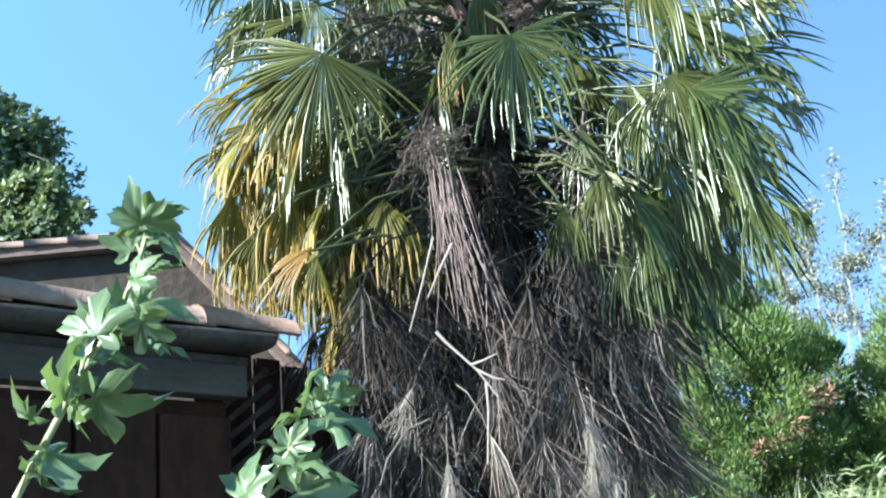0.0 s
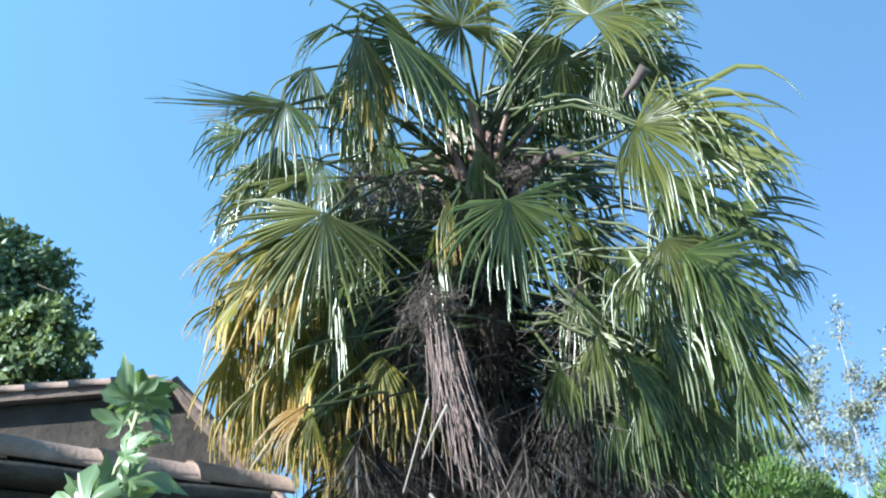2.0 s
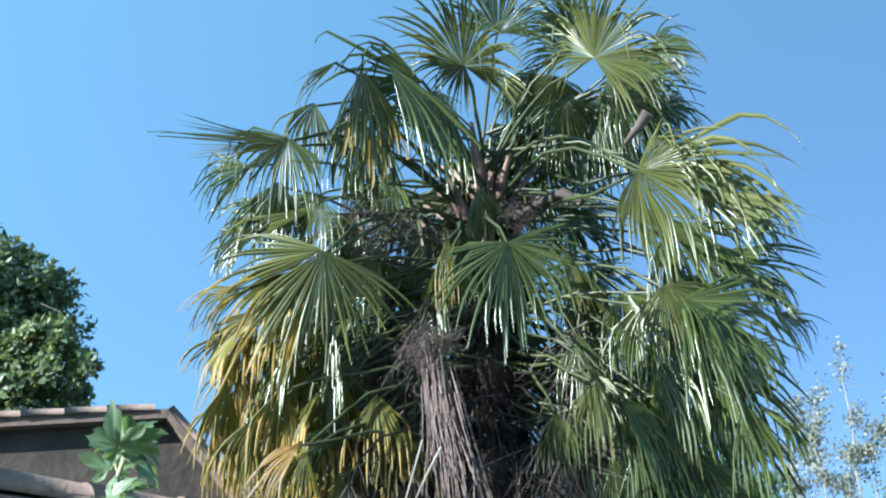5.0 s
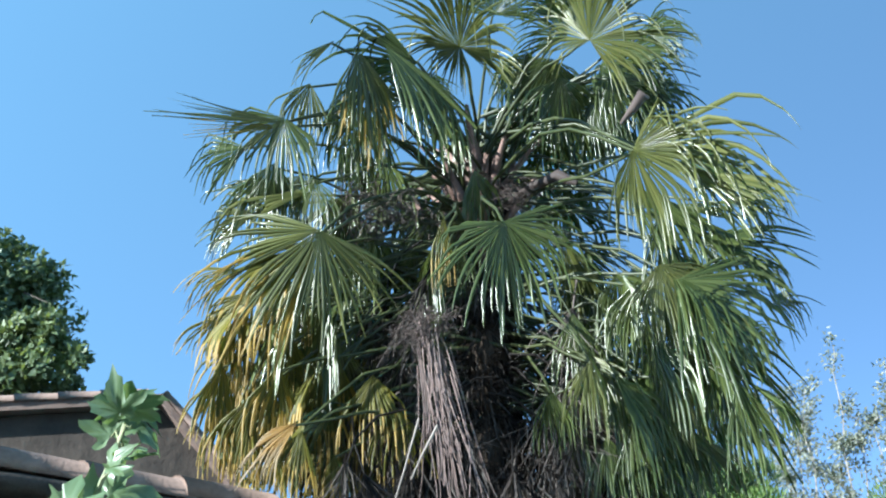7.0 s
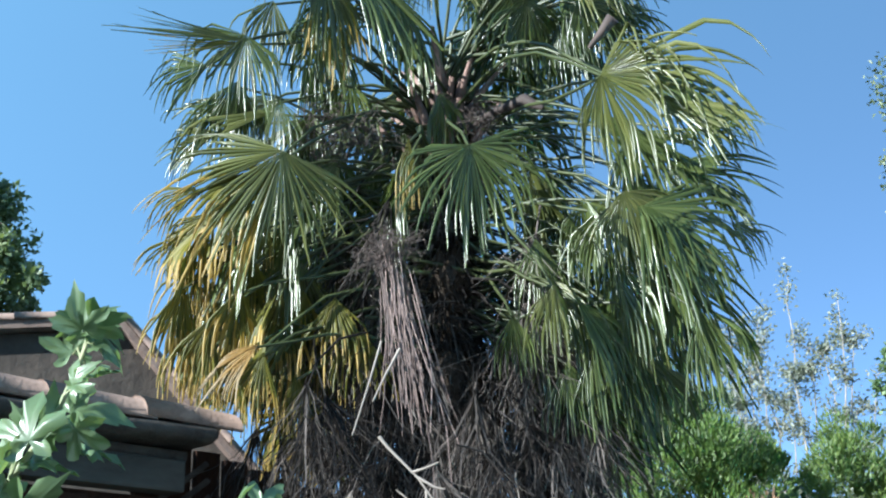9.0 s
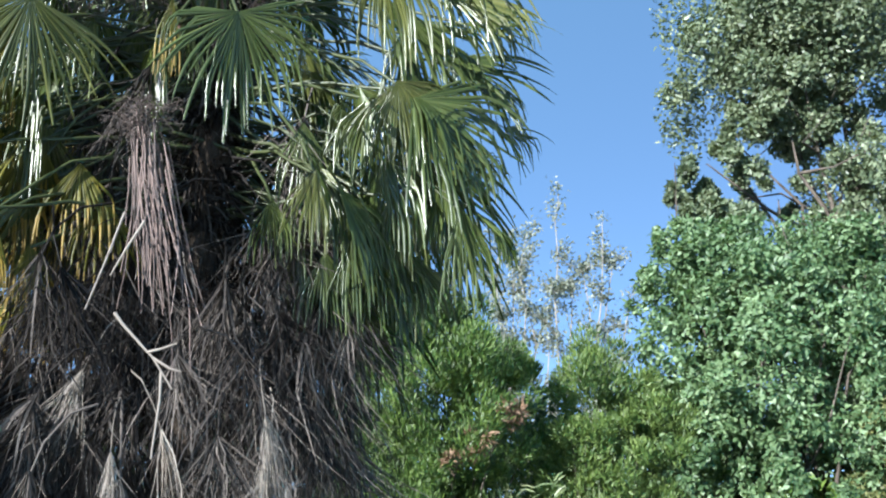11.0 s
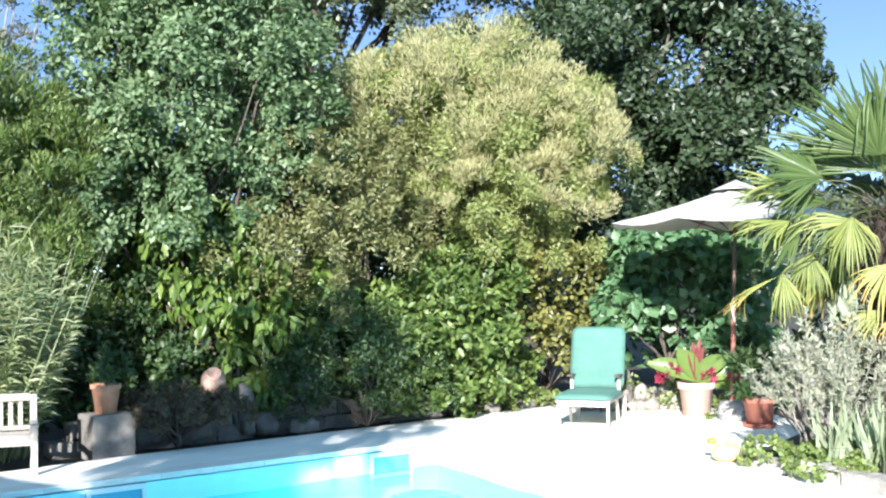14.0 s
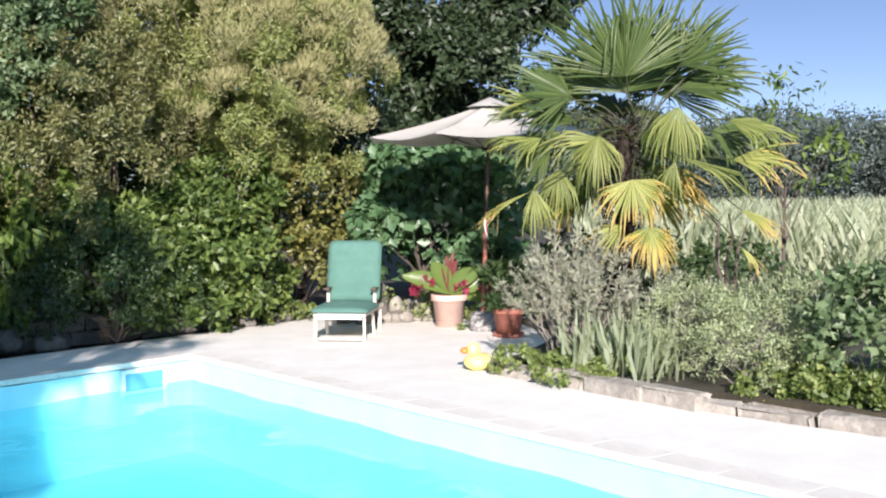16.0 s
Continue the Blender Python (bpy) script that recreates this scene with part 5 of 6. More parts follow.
# thin tree: upright shoots, each with side twigs and a loose sleeve of small leaves
slender = thing("slender_tree", (5.15, 17.0, 0), "thin airy tree with sparse silvery leaves", "tree")
rng = np.random.default_rng(35)
foot = np.array([5.15, 17.0, 0.0])
pieces, spots = [], []
for top in np.array([(4.16, 16.75, 6.54), (4.57, 16.59, 6.75), (5.05, 16.38, 6.96), (5.76, 16.17, 6.92), (4.65, 16.73, 6.17), (5.58, 16.48, 6.09), (6.18, 16.36, 5.74), (4.25, 16.89, 5.95), (5.34, 16.61, 5.87), (4.95, 16.83, 5.45), (4.39, 16.75, 6.33), (5.9, 16.33, 6.21)]):
    mid = foot * 0.45 + top * 0.55 + np.array([(top[0] - foot[0]) * 0.25, 0, -0.3])
    t = np.linspace(0, 1, 12)[:, None]
    line = (1 - t) ** 2 * foot + 2 * t * (1 - t) * mid + t * t * top + rng.normal(size=(12, 3)) * 0.04
    line[0] = foot
    pieces.append(tube_arrays(line - foot, np.linspace(0.035, 0.007, 12), 5))
    for k in range(11):
        s = rng.integers(5, 12)
        side = unit(np.array([rng.normal(), rng.normal(), rng.uniform(0.5, 1.6)]))
        tip = line[s] + side * rng.uniform(0.25, 0.6)
        pieces.append(tube_arrays(np.array([line[s], (line[s] + tip) / 2 + rng.normal(size=3) * 0.04, tip]) - foot, [0.009, 0.006, 0.003], 4))
        spots += [line[s] + (tip - line[s]) * q for q in rng.uniform(0.1, 1.1, 95)]
    spots += [line[s] for s in rng.integers(5, 12, 190)]
spots = np.array(spots) + rng.normal(size=(len(spots), 3)) * 0.07
v, f = leaf_arrays(spots, unit(rng.normal(size=spots.shape) + [0, 0, 0.5]), rng, 0.075, 0.034, 0.8, 0.3)
raw("crown", v - foot, f, M_SILVER, slender)
v, f = join(pieces)
raw("trunk", v, f, M_TWIG, slender, smooth=True)
plant("fig_bush", [(12.63, 10.35, 1.33, 0.75, 1.02), (12.05, 10.5, 1.5, 0.46, 0.69), (11.72, 10.3, 1.06, 0.41, 0.45), (12.78, 10.1, 2.03, 0.63, 0.47), (12.9, 9.6, 1.2, 0.6, 0.9)], M_FIGBUSH,
      "blue-green fig bush behind the potted plants", "bush", 4200, 0.17, 0.13, 36, clump=0.3, per=25, lift=-0.2, fill=0.15)
plant("broad_tree", [(-16.2, 34.09, 15.0, 2.34, 3.12), (-18.5, 32.92, 15.48, 2.94, 3.73), (-14.08, 32.85, 13.5, 1.38, 1.65), (-16.24, 32.97, 12.04, 2.79, 2.05), (-13.2, 33.21, 12.3, 0.82, 0.55), (-14.8, 32.54, 10.3, 2.69, 1.61)], M_FARTREE,
      "tall broadleaf tree beyond the rooftops", "tree", 34000, 0.28, 0.17, 37, thick=0.4, clump=0.27, per=70, limbs=5, fork=8.0, foot=(-17.5, 33.8, 0), low=-0.5)
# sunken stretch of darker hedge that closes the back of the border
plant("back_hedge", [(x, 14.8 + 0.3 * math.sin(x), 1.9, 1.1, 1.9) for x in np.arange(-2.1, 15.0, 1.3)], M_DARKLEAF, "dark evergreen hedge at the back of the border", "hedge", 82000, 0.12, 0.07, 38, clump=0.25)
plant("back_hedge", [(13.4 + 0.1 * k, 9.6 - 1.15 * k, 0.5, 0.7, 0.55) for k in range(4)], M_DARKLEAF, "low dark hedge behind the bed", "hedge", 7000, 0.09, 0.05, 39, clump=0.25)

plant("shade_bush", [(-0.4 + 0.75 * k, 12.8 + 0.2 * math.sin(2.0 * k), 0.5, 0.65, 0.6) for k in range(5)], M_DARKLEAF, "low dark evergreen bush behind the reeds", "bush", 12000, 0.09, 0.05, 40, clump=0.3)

# variegated reed clump
reed = thing("reed_clump", (3.25, 11.47, 0), "dense clump of pale variegated reed grass", "ornamental grass")
rng = np.random.default_rng(41)
n = 700
a, q = rng.uniform(0, 2 * np.pi, n), np.sqrt(rng.random(n))
root = np.stack([np.cos(a) * q * 0.95, np.sin(a) * q * 0.55, np.zeros(n)], -1)
top = root * np.array([1.45, 1.5, 1]) + np.stack([rng.normal(size=n) * 0.07, rng.normal(size=n) * 0.07, 2.1 - 0.75 * q * q + rng.normal(size=n) * 0.2], -1)
stalk_v, stalk_f = blade_arrays(root, unit(top - root), rng, 1.9, 0.012, 0.0)
tagged(raw("cane", stalk_v, stalk_f, M_REED, reed), kind="stuff")
m = 36000
of, h = rng.integers(0, n, m), rng.uniform(0.25, 1.0, m)[:, None]
base = root[of] + (top - root)[of] * h
b2 = rng.uniform(0, 2 * np.pi, m)
way = unit(np.stack([np.cos(b2), np.sin(b2), rng.uniform(-0.1, 1.5, m)], -1) + root[of] * np.array([0.5, 0.5, 0]))
v, f = blade_arrays(base, way, rng, 0.2, 0.018, 0.25)
tagged(raw("foliage", v, f, M_REED, reed), kind="stuff")
n = 160
root = np.stack([rng.normal(size=n) * 0.45, rng.normal(size=n) * 0.25, rng.uniform(1.7, 2.1, n)], -1)
v, f = blade_arrays(root, unit(np.stack([rng.normal(size=n) * 0.25, rng.normal(size=n) * 0.25, np.ones(n)], -1)), rng, 0.5, 0.013, 0.15)
tagged(raw("plume", v, f, M_REED, reed), kind="stuff")

# ---- foreground figs ----


def fig_leaf_mesh(seed):
    rng = np.random.default_rng(seed)
    lobes = ((-150, 0.3), (-128, 0.5), (-112, 0.46), (-92, 0.3), (-72, 0.66), (-58, 0.84), (-46, 0.66), (-31, 0.32), (-15, 0.74), (0, 1.0), (15, 0.76), (31, 0.32), (46, 0.66), (58, 0.84), (72, 0.66), (92, 0.3), (112, 0.46), (128, 0.5), (150, 0.3))
    edge = []
    for (a0, r0), (a1, r1) in zip(lobes, lobes[1:] + ((180, 0.08),)):
        for s in (0.0, 0.5):
            a, r = a0 + (a1 - a0) * s, r0 + (r1 - r0) * (3 * s * s - 2 * s ** 3)
            edge.append((math.sin(radians(a)) * r * rng.uniform(0.86, 1.1), math.cos(radians(a)) * r * rng.uniform(0.88, 1.08)))
    edge = edge[:-1]
    inner = [(x * 0.5, y * 0.5) for x, y in edge]
    pts = [(0.0, 0.0)] + inner + edge
    v = np.array([(x, y + 0.06, 0.42 * abs(x) - (0.35 + 0.12 * (seed % 4)) * (x * x + y * y) + 0.07 * math.sin(11 * x + 7 * y + seed) + 0.05 * math.sin(17 * y - 6 * x)) for x, y in pts])
    k = len(edge)
    tri = np.array([(0, 1 + i, 2 + i) for i in range(k - 1)])
    quad = np.array([(1 + i, 1 + k + i, 2 + k + i, 2 + i) for i in range(k - 1)])
    ob = raw("leaf", v, [tri, quad], M_FIG, smooth=True)
    me = ob.data
    bpy.data.objects.remove(ob)
    return me


FIG_MESH = [fig_leaf_mesh(50 + k) for k in range(7)]
FIG_A = [(-0.819, 2.022, 2.421, 0.092, 110), (-0.836, 2.094, 2.446, 0.089, 60), (-0.865, 2.164, 2.464, 0.078, 150), (-0.817, 2.059, 2.439, 0.094, 35), (-0.841, 2.135, 2.446, 0.084, 5),
    (-0.8, 2.036, 2.398, 0.092, -5), (-0.852, 2.085, 2.457, 0.07, 100), (-0.888, 2.173, 2.416, 0.098, 100), (-0.853, 2.087, 2.318, 0.077, 75), (-0.85, 2.163, 2.353, 0.077, 35),
    (-0.924, 2.054, 2.194, 0.123, 95), (-0.934, 2.127, 2.223, 0.108, 75), (-0.904, 2.204, 2.295, 0.124, 12), (-0.854, 2.109, 2.236, 0.087, -30), (-0.99, 2.162, 2.173, 0.109, 112),
    (-0.988, 2.058, 2.064, 0.141, 100), (-0.949, 2.136, 2.164, 0.101, 5), (-0.87, 2.236, 2.212, 0.086, 2), (-0.952, 2.11, 2.081, 0.144, -18), (-1.01, 2.169, 2.102, 0.08, -115),
    (-1.035, 2.054, 1.97, 0.135, -20), (-1.081, 2.124, 1.946, 0.101, -60), (-1.105, 2.181, 2.063, 0.091, 150), (-0.988, 2.093, 2.099, 0.075, 160)]
FIG_B = [(-0.512, 2.192, 2.055, 0.076, 100), (-0.503, 2.276, 2.042, 0.076, 80), (-0.496, 2.35, 2.085, 0.081, 50), (-0.492, 2.242, 2.018, 0.125, -5), (-0.463, 2.317, 2.071, 0.062, 30),
    (-0.53, 2.195, 2.017, 0.068, 160), (-0.575, 2.275, 1.961, 0.076, 60), (-0.607, 2.349, 1.96, 0.065, 120), (-0.655, 2.23, 1.861, 0.11, 97), (-0.655, 2.31, 1.864, 0.093, 140),
    (-0.553, 2.205, 1.915, 0.117, 5), (-0.569, 2.287, 1.868, 0.133, 2), (-0.555, 2.367, 1.888, 0.091, 25)]
FIG_C = [(0.179, 2.335, 1.658, 0.175, 74), (0.174, 2.41, 1.696, 0.112, 98), (0.243, 2.482, 1.708, 0.078, 20), (0.277, 2.368, 1.697, 0.086, 10), (0.33, 2.44, 1.686, 0.146, -8),
    (0.325, 2.328, 1.676, 0.092, -38), (0.265, 2.407, 1.69, 0.137, -122), (0.276, 2.481, 1.692, 0.141, -82), (0.164, 2.373, 1.583, 0.094, 165), (0.168, 2.447, 1.525, 0.077, 190),
    (0.171, 2.334, 1.535, 0.16, -40), (0.17, 2.409, 1.532, 0.128, -100), (0.175, 2.484, 1.533, 0.103, 20), (0.278, 2.369, 1.582, 0.135, -32), (0.342, 2.44, 1.573, 0.139, -30),
    (0.089, 2.333, 1.507, 0.071, 150)]
for rows, foot, stem in ((FIG_A, (-1.32, 2.12, -0.06), ((-1.28, 2.12, 1.0), (-1.113, 2.117, 1.891), (-0.989, 2.129, 2.13), (-0.904, 2.129, 2.258), (-0.848, 2.11, 2.387), (-0.828, 2.095, 2.451))),
                         (FIG_B, (-0.92, 2.28, -0.06), ((-0.85, 2.28, 1.0), (-0.629, 2.276, 1.86), (-0.602, 2.275, 1.921), (-0.563, 2.277, 1.967), (-0.51, 2.279, 2.018), (-0.484, 2.273, 2.078))),
                         (FIG_C, (-0.1, 2.41, -0.06), ((-0.06, 2.41, 0.8), (0.093, 2.408, 1.508), (0.134, 2.41, 1.544), (0.17, 2.41, 1.577), (0.203, 2.41, 1.584), (0.171, 2.411, 1.616), (0.183, 2.41, 1.656)))):
    base = np.array(foot, float)
    ob = thing("fig_shoot", foot, "young fig shoot with large lobed green leaves", "fig plant", "fig shoots by the terrace")
    rng = np.random.default_rng(len(rows))
    line = np.array([foot, *stem])
    pieces = [tube_arrays(line - base, np.linspace(0.012, 0.004, len(line)), 6)]
    for k, (x, y, z, size, ang) in enumerate(rows):
        tip = np.array([x, y, z])
        near = stem[int(np.argmin([np.linalg.norm(np.array(s) - tip) + 0.5 * max(0.0, s[2] - z) for s in stem]))]
        pieces.append(tube_arrays(np.array([near, (np.array(near) + tip) / 2 + [0, 0, 0.02], tip]) - base, [0.004, 0.003, 0.002], 5))
        leaf = hang(new("leaf", FIG_MESH[k % 7]), ob)
        axis, toward, up = facing(ang, (-0.1 - x, -y, 1.65 - z), rng.normal() * 0.35)
        nrm = unit(toward * 0.4 + np.array(sun_to) * (0.9 if foot[0] > -0.5 else 0.5) + np.array([0, 0, 0.4]) + rng.normal(size=3) * 0.8)
        nrm = unit(nrm - axis * (nrm @ axis))
        side = np.cross(axis, nrm)
        s = size
        leaf.matrix_basis = Matrix(((side[0] * s, axis[0] * s, nrm[0] * s, x - base[0]), (side[1] * s, axis[1] * s, nrm[1] * s, y - base[1]), (side[2] * s, axis[2] * s, nrm[2] * s, z - base[2]), (0, 0, 0, 1)))
    v, f = join(pieces)
    raw("stem", v, f, M_FIGSTEM, ob, smooth=True)

# ---- poolside things ----


def legs_and_slats_bench(at, turn, length, label):
    ob = thing("garden_bench", at, label, "bench", turn=turn)
    h = length / 2
    for x in (-h, h - 0.06):
        part("leg", box(bmesh.new(), (x, -0.42, 0), (x + 0.06, -0.36, 0.42), 0.006), M_TEAK, ob)
        part("back_post", box(bmesh.new(), (x, -0.03, 0), (x + 0.06, 0.03, 0.68), 0.006), M_TEAK, ob)
        part("armrest", box(bmesh.new(), (x - 0.005, -0.44, 0.42), (x + 0.065, -0.031, 0.45), 0.006), M_TEAK, ob)
    part("top_rail", box(bmesh.new(), (-h + 0.061, -0.025, 0.62), (h - 0.061, 0.025, 0.69), 0.008), M_TEAK, ob)
    part("lower_rail", box(bmesh.new(), (-h + 0.061, -0.02, 0.36), (h - 0.061, 0.02, 0.4), 0.006), M_TEAK, ob)
    count = 9
    for k in range(count):
        x = -h + 0.1 + (length - 0.2) * (k + 0.5) / count
        part("back_slat", box(bmesh.new(), (x - 0.02, -0.012, 0.401), (x + 0.02, 0.012, 0.619), 0.003), M_TEAK, ob)
    for k in range(5):
        y = -0.4 + k * 0.078
        part("seat_slat", box(bmesh.new(), (-h + 0.061, y, 0.33), (h - 0.061, y + 0.06, 0.352), 0.004), M_TEAK, ob)
    part("front_rail", box(bmesh.new(), (-h + 0.061, -0.41, 0.26), (h - 0.061, -0.385, 0.329), 0.004), M_TEAK, ob)
    return ob


legs_and_slats_bench((3.55, 10.75, 0), -19, 0.95, "weathered grey slatted wooden bench before the reeds")
legs_and_slats_bench((2.05, 9.35, -0.05), -12, 0.75, "second weathered slatted garden seat in shade")

# lounger: local y runs from foot to back
lounger = thing("sun_lounger", (9.42, 8.94, 0), "wooden reclining lounger with faded green cushions", "lounger", turn=-58)
lounger.scale = (1.1, 1.0, 0.95)
for x in (-0.27, 0.23):
    part("side_rail", box(bmesh.new(), (x, 0.0, 0.3), (x + 0.04, 1.25, 0.345), 0.006), M_FRAME, lounger)
    part("front_leg", box(bmesh.new(), (x + 0.006, 0.03, 0.0), (x + 0.034, 0.058, 0.3), 0.004), M_FRAME, lounger)
    part("middle_leg", box(bmesh.new(), (x + 0.005, -0.018, -0.32), (x + 0.035, 0.018, 0.0), 0.004, pose(0, 0.58, 0.31, 18)), M_FRAME, lounger)
    part("rear_leg", box(bmesh.new(), (x, 1.05, 0.0), (x + 0.04, 1.09, 0.3), 0.005), M_FRAME, lounger)
    part("armrest", box(bmesh.new(), (x - 0.01, 0.6, 0.56), (x + 0.05, 1.05, 0.585), 0.008), M_POLE, lounger, "dark wooden armrest")
    part("arm_post", box(bmesh.new(), (x + 0.005, 0.72, 0.345), (x + 0.035, 0.76, 0.559), 0.004), M_FRAME, lounger)
part("foot_bar", box(bmesh.new(), (-0.229, 0.035, 0.02), (0.229, 0.065, 0.05), 0.005), M_FRAME, lounger)
part("front_bar", box(bmesh.new(), (-0.229, 0.0, 0.27), (0.229, 0.03, 0.345), 0.005), M_WHITE, lounger, "white front rail")
for k in range(7):
    part("seat_slat", box(bmesh.new(), (-0.229, 0.08 + k * 0.1, 0.315), (0.229, 0.15 + k * 0.1, 0.335), 0.004), M_FRAME, lounger)
part("back_frame", box(bmesh.new(), (-0.23, -0.015, 0.0), (0.23, 0.015, 0.72), 0.005, pose(0, 0.87, 0.36, -17)), M_FRAME, lounger)


def cushion(name, w, h, t, m):
    bm = bmesh.new()
    bmesh.ops.create_grid(bm, x_segments=14, y_segments=18, size=0.5)
    for v in bm.verts:
        x, y = v.co.x * 2, v.co.y * 2
        edge = (1 - abs(x) ** 4) * (1 - abs(y) ** 6)
        ends = 1 - 0.16 * max(0.0, (abs(y) - 0.8) / 0.2) ** 2
        v.co = Vector((v.co.x * w * ends, v.co.y * h, t * (0.25 + 0.75 * max(edge, 0) ** 0.4) - 0.012 * math.cos(y * 9.4) * edge))
    made = bmesh.ops.extrude_face_region(bm, geom=list(bm.faces))["geom"]
    for g in made:
        if isinstance(g, bmesh.types.BMVert):
            g.co.z = 0.0
    bmesh.ops.recalc_face_normals(bm, faces=bm.faces)
    bmesh.ops.transform(bm, matrix=m, verts=bm.verts)
    return part(name, bm, M_CUSHION, lounger, "", True)


cushion("seat_cushion", 0.6, 0.86, 0.07, pose(0, 0.38, 0.352))
cushion("back_cushion", 0.58, 0.78, 0.07, pose(0, 0.92, 0.77, 74))

# parasol
parasol = thing("parasol", (11.27, 8.32, 0), "open cream parasol on a dark wooden pole", "parasol")
v, f = tube_arrays(np.array([(0, 0, 0.2), (0.03, 0, 0.8), (0.055, 0, 1.32)]), [0.028, 0.028, 0.028], 12)
raw("lower_pole", v, f, M_POLE_RED, parasol, "reddish wooden lower pole", True)
v, f = tube_arrays(np.array([(0.055, 0, 1.3), (0.1, 0, 2.0), (0.15, 0, 2.78)]), [0.022, 0.022, 0.022], 12)
raw("pole", v, f, M_POLE, parasol, "", True)
apex, rim_r, rim_z, hubx = 2.73, 1.5, 2.3, 0.15
verts, faces = [], []
div = 6
for k in range(8):
    a0, a1 = radians(45 * k + 12), radians(45 * (k + 1) + 12)
    for i in range(div + 1):
        for j in range(7):
            q, s = 0.14 + 0.86 * i / div, j / 6
            c0, c1 = np.array([math.cos(a0), math.sin(a0)]), np.array([math.cos(a1), math.sin(a1)])
            p = (c0 * (1 - s) + c1 * s) * rim_r * q
            dip = 0.07 * math.sin(math.pi * s) * q + 0.03 * math.sin(math.pi * q)
            verts.append((hubx + p[0], p[1], apex - (apex - rim_z) * q - dip * (1 if i < div else 0.75)))
    b = k * (div + 1) * 7
    faces += [(b + i * 7 + j, b + i * 7 + j + 1, b + (i + 1) * 7 + j + 1, b + (i + 1) * 7 + j) for i in range(div) for j in range(6)]
canopy = raw("canopy", np.array(verts), np.array(faces), M_CANVAS, parasol, "cream canvas canopy", True)
vv = [(hubx, 0, apex + 0.07)] + [(hubx + 0.3 * math.cos(radians(45 * k + 12)), 0.3 * math.sin(radians(45 * k + 12)), apex - 0.055) for k in range(8)]
raw("vent", np.array(vv), np.array([(0, 1 + k, 1 + (k + 1) % 8) for k in range(8)]), M_CANVAS, canopy, "small canvas vent cap")
for k in range(8):
    a = radians(45 * k + 12)
    tip = np.array([hubx + math.cos(a) * 1.48, math.sin(a) * 1.48, rim_z - 0.01])
    v, f = tube_arrays(np.array([(hubx, 0, apex - 0.06), tip]), [0.009, 0.007], 5)
    rib = raw("rib", v, f, M_POLE, parasol)
    v, f = tube_arrays(np.array([(hubx - 0.04, 0, 2.15), (hubx + math.cos(a) * 0.75, math.sin(a) * 0.75, apex - 0.33)]), [0.007, 0.006], 5)
    raw("strut", v, f, M_POLE, rib)
v, f = tube_arrays(np.array([(0.0, -0.03, 1.32), (-0.05, -0.06, 1.28), (-0.02, -0.05, 1.2), (0.04, -0.04, 1.1)]), [0.012, 0.01, 0.008, 0.006], 5)
raw("cord", v, f, M_ROPE, parasol, "white tie cord", True)
lathe("base", [(0.0, 0.0), (0.15, 0.0), (0.17, 0.06), (0.17, 0.17), (0.14, 0.22), (0.05, 0.23), (0.0, 0.23)], M_MOTTLE, parasol, "mottled grey-white cast base", 20)

# flower pots


def pot(at, r, h, mat, label, saucer=False):
    ob = thing("flower_pot", at, label, "flower pot", "pots by the parasol")
    z0 = 0.03 if saucer else 0.0
    lathe("body", [(0.0, z0), (r * 0.72, z0), (r * 0.88, z0 + h * 0.8), (r * 0.99, z0 + h * 0.81), (r, z0 + h * 0.86), (r, z0 + h), (r * 0.9, z0 + h), (r * 0.85, z0 + h * 0.86), (0, z0 + h * 0.86)], mat, ob)
    if saucer:
        lathe("saucer", [(0, 0), (r * 0.85, 0), (r * 0.98, 0.045), (r * 0.93, 0.045), (r * 0.8, 0.028), (0, 0.028)], mat, ob)
    return ob


pot((11.37, 8.92, 0), 0.225, 0.4, M_TERRA_PALE, "large pale terracotta pot planted with red canna")
pot((10.97, 7.74, 0), 0.19, 0.3, M_TERRA_RED, "red glazed terracotta pot with saucer", True)
canna = thing("canna_plant", (11.37, 8.92, 0.34), "red canna with broad green paddle leaves", "flower")
rng = np.random.default_rng(61)
view_right = np.array([0.62, -0.78, 0])
for k, (sx, up, ln, out_y, red) in enumerate(((-1, 0.75, 0.72, 0.1, 0), (1, 0.5, 0.7, -0.1, 0), (-0.45, 1.3, 0.6, 0.2, 0), (0.9, 0.1, 0.6, -0.2, 0), (0.75, 0.95, 0.62, 0.2, 0), (0.2, 2.8, 0.72, -0.1, 1), (-0.15, 2.9, 0.66, 0.2, 1), (0.1, 2.2, 0.6, 0.5, 1), (0.4, 2.4, 0.6, 0.3, 1), (-0.4, 2.3, 0.5, 0.4, 1))):
    way = unit(view_right * sx + np.array([-0.5, -0.4, 0]) * out_y + np.array([0, 0, up]))
    s = np.linspace(0, 1, 7)
    line = np.outer(s, way) * ln + np.stack([0 * s, 0 * s, 0.08 - 0.3 * s * s * ln], -1)
    side = unit(np.cross(way, np.array([-0.75, -0.6, 0.3])))
    w = (0.035 if red else 0.115) * np.sin(np.pi * np.clip(s * 0.93 + 0.04, 0, 1)) ** 0.7
    nn = np.cross(side, way)
    v = np.concatenate([line - side * w[:, None] + nn * w[:, None] * 0.4, line, line + side * w[:, None] + nn * w[:, None] * 0.4])
    f = np.array([(i, i + 1, 8 + i, 7 + i) for i in range(6)] + [(7 + i, 8 + i, 15 + i, 14 + i) for i in range(6)])
    raw("leaf", v, f, M_CANNA_RED if red else M_CANNA, canna, "dark red upright leaf" if red else "", True)
